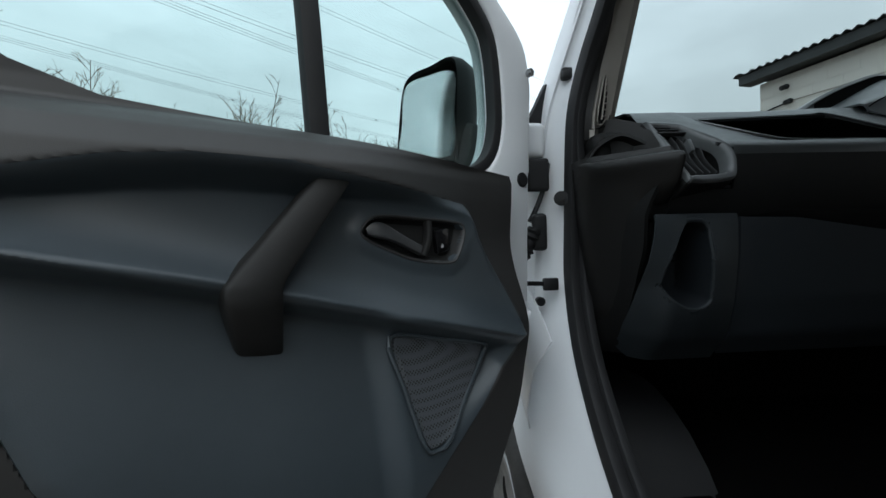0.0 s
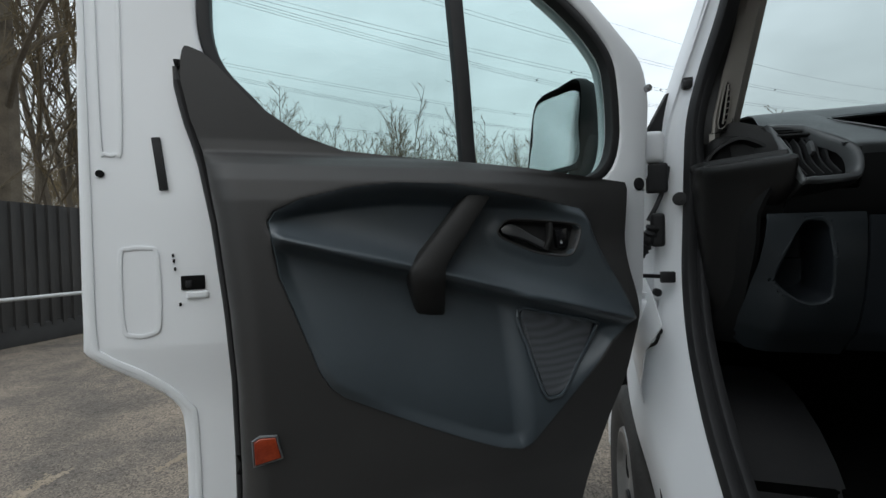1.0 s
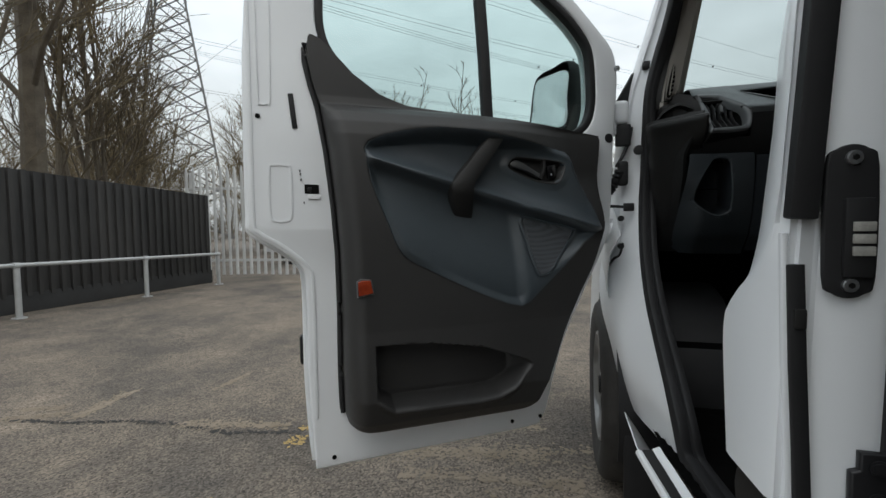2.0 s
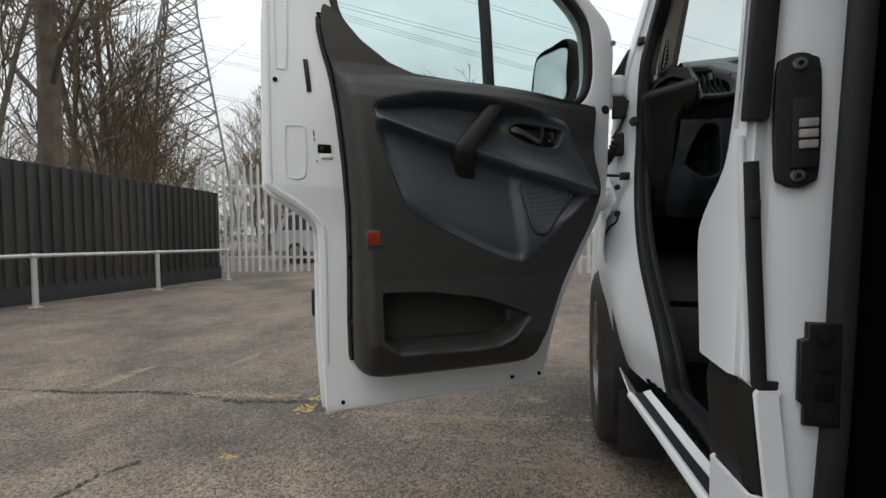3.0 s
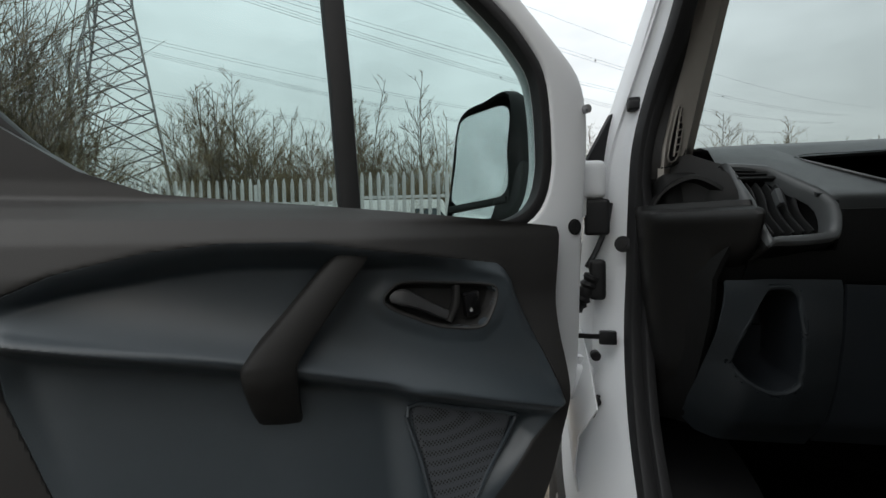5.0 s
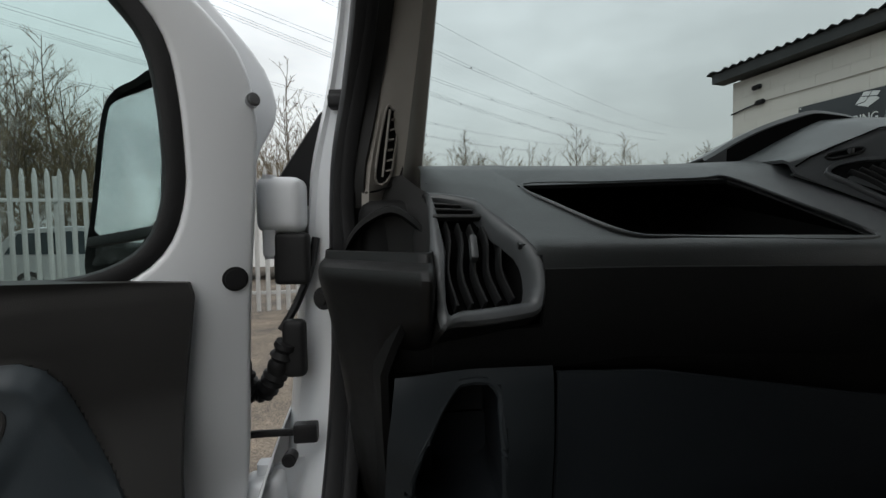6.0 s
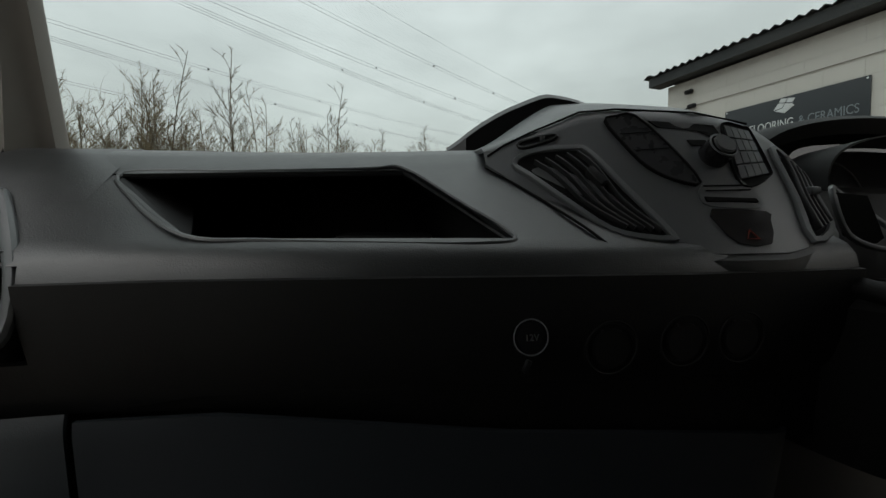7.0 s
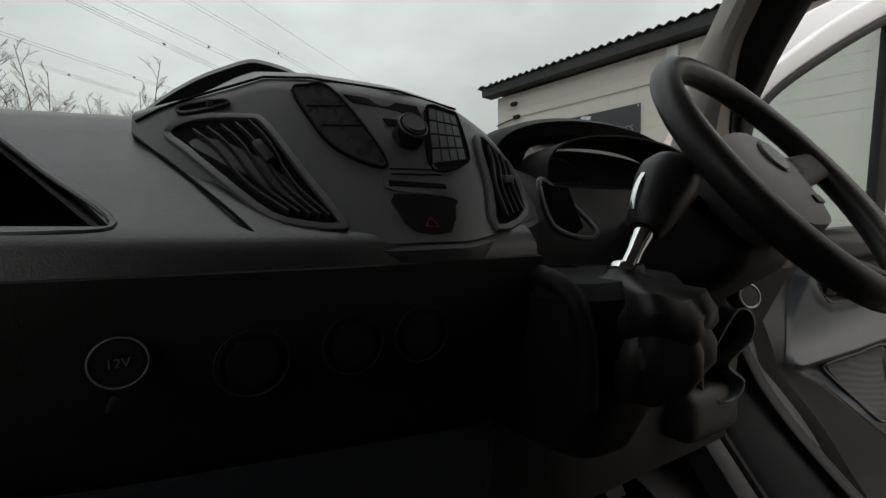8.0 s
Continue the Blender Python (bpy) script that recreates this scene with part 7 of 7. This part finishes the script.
part("rim_line", tube(lined([(-0.243, 1.386), (-0.225, 1.398), (-0.195, 1.412), (-0.165, 1.424), (-0.14, 1.4345), (-0.10, 1.4365), (-0.013, 1.4315), (0.057, 1.4215)], 0.0008), 0.0013, 5), HOLE_SHADE, CON, "dark joint line over the console")
disp = [(-0.117, 1.421), (-0.104, 1.4265), (-0.084, 1.4265), (-0.060, 1.386), (-0.047, 1.347), (-0.071, 1.350), (-0.093, 1.365), (-0.106, 1.389)]
console_patch("radio_display", disp, 0.002, DISPLAY, "gloss black radio display")
console_rim("display_trim", disp, 0.0022, 0.004, HOLE_SHADE, "dark display edge", 3, 0.0015)
for a, b in (((-0.107, 1.404), (-0.071, 1.406)), ((-0.098, 1.384), (-0.060, 1.386))):
    part("display_line", tube(lined([a, b], 0.0022), 0.0006, 4), HOLE_SHADE, CON)
console_patch("disc_slot", [(-0.071, 1.4205), (0.003, 1.4155), (0.006, 1.398), (-0.004, 1.397), (-0.010, 1.4065), (-0.064, 1.4125)], 0.0012, HOLE_SHADE, "black disc slot recess", 0)
console_patch("usb_port", [(-0.038, 1.3965), (-0.017, 1.3965), (-0.016, 1.3905), (-0.035, 1.3895)], 0.0012, HOLE_SHADE, "small black port", 0)
dc = lined([(-0.020, 1.376)], 0.0)[0]
k = part("volume_knob", disc(dc + CN * 0.010, CN, 0.0155, 0.020, 40, 0.002, 0.0145), GLOSSBLACK, CON, "round black volume knob")
part("knob_cap", disc(dc + CN * 0.021, CN, 0.0115, 0.004, 32, 0.0015), CONSOLE, k)
part("knob_edge", ring(dc + CN * 0.0195, CN, 0.0140, 0.0009), VENTGREY, k)
keys = [(0.016, 1.418), (0.044, 1.4155), (0.0545, 1.411), (0.0505, 1.365), (0.040, 1.354), (0.009, 1.343), (-0.004, 1.349), (0.004, 1.388)]
kl = [(p.x, p.y) for p in smooth_path([(x, z, 0) for x, z in keys], 3, closed=True)]
console_patch("keypad_bed", keys, 0.0008, HOLE_SHADE, "dark joints between the keys")
console_rim("keypad_frame", keys, 0.0012, 0.004, HOLE_SHADE, "keypad joint")
for i in range(4):
    for j in range(4):
        s0, t0 = j / 4, i / 4
        def kp2(s, t):
            a = Vector((0.016, 1.416)).lerp(Vector((0.0515, 1.411)), s)
            b = Vector((-0.001, 1.350)).lerp(Vector((0.043, 1.358)), s)
            return tuple(a.lerp(b, t))
        console_patch("radio_key", [kp2(s0 + 0.015, t0 + 0.015), kp2(s0 + 0.235, t0 + 0.015), kp2(s0 + 0.235, t0 + 0.235), kp2(s0 + 0.015, t0 + 0.235)], 0.0022, KEYGREY, "", 0)
console_patch("panel_lower", [(-0.043, 1.347), (0.000, 1.3495), (0.011, 1.329), (0.003, 1.3205), (-0.046, 1.3225), (-0.0545, 1.331)], 0.0015, CONSOLE, "slotted panel under the radio", 2)
console_patch("disc_slot", [(-0.050, 1.3315), (0.004, 1.3295), (0.005, 1.3258), (-0.050, 1.3268)], 0.003, HOLE_SHADE, "black slot", 0)
for z in (1.338, 1.343):
    part("panel_rib", tube(lined([(-0.046, z), (0.004, z + 0.001)], 0.0022), 0.0007, 4), HOLE_SHADE, CON)
low = [(-0.048, 1.3195), (0.009, 1.3168), (0.0085, 1.308), (-0.004, 1.286), (-0.037, 1.2868), (-0.0485, 1.304)]
console_patch("lower_display", low, 0.0018, GLOSSBLACK, "gloss black switch panel", 2)
tri_l = lined([(-0.0265, 1.2955), (-0.0155, 1.2945), (-0.0225, 1.2895)][::-1], 0.0032)
part("hazard_mark", tube([(Vector(p)) for p in (lined([(-0.0215, 1.2985), (-0.0275, 1.2905), (-0.0155, 1.2900)], 0.0024))], 0.0008, 5, closed=True), mat("hazard_red", (0.30, 0.04, 0.02), 0.4), CON, "dull red hazard triangle")
# right-hand vent of the console
vr = [(0.074, 1.388), (0.100, 1.378), (0.124, 1.355), (0.122, 1.32), (0.108, 1.3005), (0.05, 1.288), (0.062, 1.33)]
console_rim("vent_frame", vr, 0.007, 0.007, VENTTRIM, "satin grey vent surround", 3, 0.002)
# another flat patch with the vent's inner shade as its colour
console_patch("vent_duct", vr, 0.0012, HOLE_SHADE, "vent opening with its shade painted black")
vent_vanes(CON, *[lined([p], 0.017)[0] for p in ((0.075, 1.380), (0.115, 1.358), (0.058, 1.296), (0.108, 1.306))], 4, CN, 0.010, 0.0026, VANE)
part("vent_knob", box(*lined([(0.090, 1.335)], 0.010)[0], 0.012, 0.012, 0.008, 0.002), CONSOLE, CON)
# hooded tray on top
rows = []
for t in np.linspace(0, 1, 22):
    x = -0.262 + 0.175 * t
    h = 0.050 * math.sin(math.pi * (t * 0.80 + 0.12)) ** 0.7
    y = 0.975 - 0.11 * t
    zb = con_top(x) + 0.008
    rows.append([(x, y + 0.002, zb - 0.01), (x, y - 0.004, zb + h - 0.006), (x, y + 0.002, zb + h), (x + 0.004, y + 0.03, zb + h - 0.001), (x + 0.01, y + 0.16, zb + h * 0.4), (x + 0.01, y + 0.24, zb - 0.03)])
part("tray_hood", solid(sheet(rows), 0.004), CONSOLE, CON, "raised hood over the top tray")
rows = []
# black sheet before the hood wall: painted shade, no real opening
for t in np.linspace(0.14, 0.95, 16):
    x = -0.262 + 0.175 * t
    h = 0.050 * math.sin(math.pi * (t * 0.80 + 0.12)) ** 0.7
    y = 0.975 - 0.11 * t
    zb = con_top(x) + 0.006
    rows.append([(x, y - 0.0075, zb), (x, y - 0.0085, zb + max(0.002, h - 0.006))])
part("tray_mouth", solid(sheet(rows), 0.0015), HOLE_SHADE, CON, "black sheet painted as the shade in the tray mouth")
part("top_pad", solid(sheet([[(x, y, con_top(x) + 0.021 - 0.25 * (y - 0.90) ** 2 - 0.03 * sm(0.05, 0.15, x)) for y in np.linspace(0.845, 1.05, 6)] for x in np.linspace(-0.10, 0.13, 12)]), 0.003), CONSOLE, CON, "console top pad")

# ---- driver's side: cluster, wheel, gear lever, door, seats ----
CLU = thing("instrument_cluster", Matrix(), "hooded instrument cluster with dark glossy lens", "instrument cluster")
rows = []
for t in np.linspace(0, 1, 26):
    a = math.pi * (1 - t)
    x = 0.450 + 0.245 * math.cos(a)
    z = 1.385 + 0.098 * math.sin(a) ** 0.7
    rows.append([(x, 0.93, z - 0.03), (x, 0.915, z - 0.008), (x, 0.93, z), (x, 0.98, z + 0.002), (x + 0.0, 1.06, z - 0.010), (x, 1.16, z - 0.06)])
part("cowl", solid(sheet(rows), 0.008), DASHLOW, CLU, "black cowl over the dials")
rows = []
for t in np.linspace(0, 1, 26):
    a = math.pi * (1 - t)
    x = 0.435 + 0.190 * math.cos(a)
    z = 1.350 + 0.085 * math.sin(a) ** 0.55
    rows.append([(x, 0.835, z), (0.435 + (x - 0.435) * 0.95, 0.92, 1.33 + (z - 1.33) * 0.95)])
part("cowl_lining", solid(sheet(rows), 0.003), DASHLOW, CLU)
part("lens", flat([[(p.x, p.y) for p in smooth_path([(-0.17, -0.05, 0), (-0.165, 0.04, 0), (-0.10, 0.075, 0), (0.1, 0.075, 0), (0.165, 0.04, 0), (0.17, -0.05, 0), (0, -0.07, 0)], 4, closed=True)]], 0.004, 0, Matrix.Translation((0.435, 0.905, 1.36)) @ pose(0, 0, 0, 70, 0, 0)), mat("tinted_dial_lens", (0.02, 0.02, 0.022), 0.06, var=0.05), CLU, "dark glossy dial lens")
for x in (0.345, 0.525):
    part("dial", ring((x, 0.902, 1.358), (0, -0.94, 0.34), 0.05, 0.0015), DARKSTEEL, CLU, "dim dial ring")
part("dash_side", solid(sheet([[(x, y, z) for y, z in ((1.25, 1.34), (1.05, 1.392), (0.92, 1.395 - 0.03 * sm(0.2, 0.3, x) * (1 - sm(0.6, 0.7, x))), (0.83, 1.345), (0.77, 1.27), (0.75, 1.20), (0.80, 1.08))] for x in np.linspace(0.15, 0.80, 18)]), 0.008), GRABBLACK, CLU, "driver's side dash moulding")
part("side_tray", bar(smooth_path([(0.176, 0.775, 1.345), (0.19, 0.765, 1.29), (0.235, 0.752, 1.272), (0.255, 0.755, 1.285), (0.225, 0.80, 1.34)], 4, closed=True), 0.006, 0.006, (0, -1, 0.3), closed=True), CONSOLE, CLU, "small coin tray beside the vent")
part("tray_hollow", flat([[(0.176, 1.342), (0.192, 1.29), (0.232, 1.276), (0.250, 1.286), (0.222, 1.338)]], 0.004, 0, Matrix(((1, 0, 0, 0), (0, 0, 1, 0.772), (0, 1, 0, 0), (0, 0, 0, 1)))), HOLE_SHADE, CLU)
# dash lower panel on the driver's side, with a pocket
rows = []
for z in np.linspace(0.84, 1.2, 12):
    rows.append([(x, 0.80 + 0.35 * (1.1 - z) ** 2 + 0.04 * (1 - sm(0.15, 0.3, x)) + 0.02, z) for x in np.linspace(0.16, 0.74, 16)])
part("knee_panel", solid(sheet(rows), 0.008), CHARCOAL, CLU, "dark knee panel")
pk = smooth_path([(0.60, 0.765, 1.135), (0.645, 0.76, 1.125), (0.655, 0.765, 1.08), (0.63, 0.79, 1.03), (0.655, 0.775, 0.995), (0.62, 0.78, 0.965), (0.575, 0.80, 0.985), (0.575, 0.80, 1.03)], 4, closed=True)
part("side_pocket", bar(pk, 0.008, 0.03, (0, -1, 0), closed=True), SLATE, CLU, "open pocket by the driver's door")
pc = sum(pk, Vector()) / len(pk)
part("pocket_inside", sheet([[pc + (p - pc) * s + Vector((0, d, 0)) for p in pk] for s, d in ((1.0, 0.004), (0.9, 0.05), (0.05, 0.05))], close_u=True), HOLE_SHADE, CLU)
part("pocket_bowl", box(0.60, 0.83, 0.945, 0.17, 0.11, 0.10, 0.035, 4), CHARCOAL, CLU)

SW = Vector((0.447, 0.628, 1.358))
swn = Vector((0.07, -0.80, 0.59)).normalized()
WHL = thing("steering_wheel", Matrix(), "black leather-rimmed steering wheel with a grey hub pad", "steering wheel")
part("rim", ring(SW, swn, 0.187, 0.0175, 56, 14), LEATHER, WHL, "thick black leather rim")
sx = Vector((0, 0, 1)).cross(swn).normalized()
sy = swn.cross(sx).normalized()
def sw(a, b, c=0.0):
    return SW + sx * a + sy * b + swn * c
pad = smooth_path([sw(-0.085, 0.05, 0.0), sw(0.0, 0.068, 0.006), sw(0.085, 0.05, 0.0), sw(0.088, -0.01), sw(0.06, -0.075), sw(0.0, -0.088), sw(-0.06, -0.075), sw(-0.088, -0.01)], 4, closed=True)
rows = [[SW + (p - SW) * s + swn * d for p in pad] for s, d in ((0.85, -0.07), (1.0, -0.045), (1.0, -0.020), (0.95, -0.008), (0.75, -0.002), (0.3, 0.001), (0.02, 0.001))]
part("hub_pad", sheet(rows, close_u=True), mat("hub_grey_plastic", (0.095, 0.09, 0.09), 0.5, var=0.06, grain=0.3, grain_scale=800), WHL, "grey hub pad")
part("emblem", disc(sw(0, 0.018, 0.003), swn, 0.026, 0.004, 32, 0.0015), mat("dull_oval_badge", (0.22, 0.22, 0.23), 0.25, metal=0.6), WHL, "plain oval badge")
for s, y in ((-1, 0.01), (1, 0.01)):
    part("spoke", bar([sw(s * 0.08, y, -0.026), sw(s * 0.13, y + 0.005, -0.018), sw(s * 0.18, y + 0.01, 0.0)], [0.07, 0.055, 0.045], [0.024, 0.02, 0.02], swn), GRABBLACK, WHL, "black spoke with buttons")
    part("button_pod", box(*sw(s * 0.105, y + 0.012, -0.012), 0.05, 0.03, 0.012, 0.006, rot=swn.to_track_quat("Z", "Y").to_matrix()), GLOSSBLACK, WHL)
part("spoke", bar([sw(-0.03, -0.08, -0.042), sw(-0.028, -0.13, -0.024), sw(-0.03, -0.18, 0.0)], 0.03, 0.018, swn), GRABBLACK, WHL)
part("spoke", bar([sw(0.03, -0.08, -0.042), sw(0.028, -0.13, -0.024), sw(0.03, -0.18, 0.0)], 0.03, 0.018, swn), GRABBLACK, WHL)
part("hub_badge", box(*sw(0.03, -0.05, 0.0), 0.024, 0.012, 0.004, 0.001, rot=swn.to_track_quat("Z", "Y").to_matrix()), CHARCOAL, WHL)
part("column", tube([SW - swn * 0.03, SW - swn * 0.12, SW - swn * 0.26], [0.05, 0.065, 0.07], 16), DASHLOW, WHL, "black column shroud")
part("column_cover", box(*(SW - swn * 0.15 + Vector((0, 0, -0.03))), 0.19, 0.20, 0.15, 0.04, 4, rot=swn.to_track_quat("Y", "Z").to_matrix()), DASHLOW, WHL, "black steering column cover")
part("stalk", bar([SW - swn * 0.08 + sx * 0.05, SW - swn * 0.075 - sx * 0.07, SW - swn * 0.065 - sx * 0.16 + sy * 0.015], [0.018, 0.016, 0.024], [0.014, 0.012, 0.018], swn), DASHLOW, WHL, "black column stalk")
part("key_barrel", disc((0.585, 0.735, 1.165), (-0.3, -0.9, 0.2), 0.019, 0.03, 28, 0.003), DARKSTEEL, WHL, "ignition lock")
part("key_ring", ring((0.581, 0.722, 1.168), (-0.3, -0.9, 0.2), 0.019, 0.002), STEEL, WHL, "bright ignition ring")

GEAR = thing("gear_lever", Matrix(), "black gear lever with chrome collar and leather gaiter", "gear lever")
rows = []
for z, y0, y1, x0, x1 in ((1.04, 0.67, 0.84, 0.125, 0.25), (1.10, 0.645, 0.84, 0.108, 0.262), (1.18, 0.625, 0.84, 0.086, 0.272), (1.222, 0.62, 0.84, 0.078, 0.276), (1.236, 0.632, 0.84, 0.085, 0.27)):
    loop = smooth_path([(x0, y1, z), (x0, (y0 + y1) / 2, z), (x0 + 0.02, y0 + 0.012, z), ((x0 + x1) / 2, y0, z), (x1 - 0.02, y0 + 0.012, z), (x1, (y0 + y1) / 2, z), (x1, y1, z)], 4)
    rows.append([tuple(p) for p in loop])
part("gear_console", sheet(rows + [[(0.19, 0.72, 1.240)] * len(rows[0])]), DASHLOW, GEAR, "black gear console")
part("console_roll", tube(smooth_path([(0.100, 0.78, 1.246), (0.088, 0.71, 1.246), (0.090, 0.645, 1.234), (0.098, 0.628, 1.195), (0.115, 0.64, 1.12)], 4), 0.010, 10), DASHLOW, GEAR, "stitched leather roll on the gear console")
rows = []
for h, cx, cy, r in ((1.250, 0.182, 0.650, 0.016), (1.241, 0.179, 0.650, 0.020), (1.236, 0.178, 0.646, 0.029), (1.230, 0.180, 0.640, 0.040), (1.226, 0.186, 0.636, 0.054), (1.210, 0.187, 0.634, 0.060), (1.196, 0.190, 0.634, 0.059), (1.186, 0.194, 0.634, 0.051), (1.176, 0.196, 0.634, 0.054), (1.155, 0.196, 0.634, 0.054), (1.13, 0.196, 0.640, 0.044), (1.11, 0.196, 0.65, 0.030)):
    row = []
    for k in range(72):
        a = 6.283185 * k / 72
        f = sm(0.016, 0.05, r)
        fold = abs(math.sin(2.5 * a + 9 * (h - 1.2) + 0.6)) ** 0.6 * 0.20 - 0.13 + 0.05 * math.sin(7 * a - 30 * (h - 1.2))
        q = r * (1 + f * fold)
        row.append((cx + q * math.cos(a), cy + q * math.sin(a), h + 0.004 * f * math.sin(5 * a + 1)))
    rows.append(row)
part("gaiter", sheet(rows, close_u=True), LEATHER, GEAR, "creased black leather gaiter")
g0, g1, g2 = Vector((0.178, 0.650, 1.240)), Vector((0.195, 0.652, 1.260)), Vector((0.214, 0.654, 1.282))
part("shaft", tube([g0, g1, g2], [0.0095, 0.0085, 0.0110], 20), CHROME, GEAR, "chrome lever collar")
part("collar", disc(g0, (g1 - g0), 0.0175, 0.012, 28, 0.003), CHROME, GEAR, "chrome base ring")
kn = []
kd = (g2 - g0).normalized()
kx = kd.cross(Vector((0, 1, 0))).normalized()
ky = kd.cross(kx).normalized()
for h, r in ((0.0, 0.014), (0.006, 0.019), (0.022, 0.0225), (0.044, 0.027), (0.064, 0.0310), (0.080, 0.0305), (0.092, 0.025), (0.098, 0.014), (0.099, 0.001)):
    kn.append([g2 + kd * h + kx * r * 1.12 * math.cos(6.283 * k / 28) + ky * r * 1.05 * math.sin(6.283 * k / 28) for k in range(28)])
part("knob", sheet(kn, close_u=True), LEATHER, GEAR, "black leather gear knob")
band = [g2 + kd * (0.012 + 0.080 * t) + kx * (0.0325 * math.sin(math.pi * (0.25 + 0.6 * t))) - ky * 0.006 for t in np.linspace(0, 1, 12)]
part("knob_trim", bar(band, 0.006, 0.003, kx), CHROME, GEAR, "chrome trim line on the knob")
part("knob_cap", disc(g2 + kd * 0.086 + kx * 0.014, (kd + kx * 0.6), 0.019, 0.010, 28, 0.003), GLOSSBLACK, GEAR, "gloss black knob cap")

# sill and kick trim beside the driver's feet
SILL = thing("door_sill_trim", Matrix(), "grey sill and kick trim beside the driver's footwell", "trim")
JAMBGREY = mat("grey_painted_jamb", (0.036, 0.040, 0.043), 0.55, var=0.10, scale=6, grain=0.3, grain_scale=700)


def sill_row(s):
    """Across the sill, from the door seal inwards, at s from top to bottom."""
    z = 0.945 - 0.36 * s
    a = Vector((0.872, lerp(JY, z) - 0.01, z))
    b = Vector((0.79, 0.955 - 0.30 * s, z - 0.002))
    return a, b


rows = []
for s in np.linspace(0, 1, 16):
    a, b = sill_row(s)
    rows.append([a + Vector((0.02, 0.0, -0.02)), a, a.lerp(b, 0.15) + Vector((0, -0.004, 0.006)), a.lerp(b, 0.5) + Vector((0, -0.006, 0.009)), a.lerp(b, 0.85) + Vector((0, -0.004, 0.005)), b, b + Vector((0, 0.01, -0.02))])
part("jamb_panel", solid(sheet(rows), 0.004), JAMBGREY, SILL, "grey sill panel")
part("jamb_seal", tube([sill_row(s)[1] + Vector((-0.009, 0.004, -0.004)) for s in np.linspace(0, 1, 16)], 0.009, 8), RUBBER, SILL, "black rubber line along the sill")
rows = []
for s in np.linspace(0, 1, 16):
    b = sill_row(s)[1]
    rows.append([b + Vector((-0.018, 0.012, -0.012)), b + Vector((-0.022, 0.008, -0.002)), b + Vector((-0.040, 0.012, 0.0)), b + Vector((-0.058, 0.022, -0.008)), b + Vector((-0.064, 0.06, -0.05))])
part("kick_trim", solid(sheet(rows), 0.003), JAMBGREY, SILL, "grey inner kick trim")
part("kick_wall", solid(sheet([[(0.845 - 0.02 * math.sin(z * 4), y, z) for y in (0.90, 1.05, 1.28)] for z in np.linspace(0.60, 1.26, 8)]), 0.01), CHARCOAL, SILL, "charcoal footwell side")
for k, x in enumerate((0.36, 0.45, 0.56)):
    p = thing("pedal", pose(x, 0.98, 0.72), "black ribbed foot pedal on a steel arm", "pedal", "pedals in the footwell")
    part("pad", box(0, 0, 0, 0.055, 0.014, 0.07, 0.004, rot=Euler((radians(-35), 0, 0)).to_matrix()), RUBBER, p)
    part("arm", bar([(0, 0.012, 0.01), (0, 0.10, 0.12), (0, 0.13, 0.22)], 0.012, 0.02, (0, -1, 0)), DARKSTEEL, p)

def make_seat(x0, x1, name_label):
    s = thing("cab_seat", Matrix(), name_label, "seat", "cab seats")
    cx, w = (x0 + x1) / 2, x1 - x0
    part("cushion", box(cx, 0.15, 0.93, w, 0.54, 0.15, 0.06, 6), CLOTH, s, "dark grey cloth cushion")
    part("backrest", box(cx, -0.17, 1.27, w, 0.16, 0.68, 0.06, 6, rot=Euler((radians(9), 0, 0)).to_matrix()), CLOTH, s, "dark grey cloth backrest")
    part("headrest", box(cx, -0.26, 1.70, min(0.28, w * 0.6), 0.09, 0.18, 0.04, 5, rot=Euler((radians(9), 0, 0)).to_matrix()), CLOTH, s)
    part("base", box(cx, 0.12, 0.73, w - 0.08, 0.46, 0.26, 0.02), CARPET, s, "black seat box")
    return s
make_seat(-0.70, -0.02, "dark grey cloth twin passenger seat on a black box")
make_seat(0.16, 0.66, "dark grey cloth driver's seat on a black box")
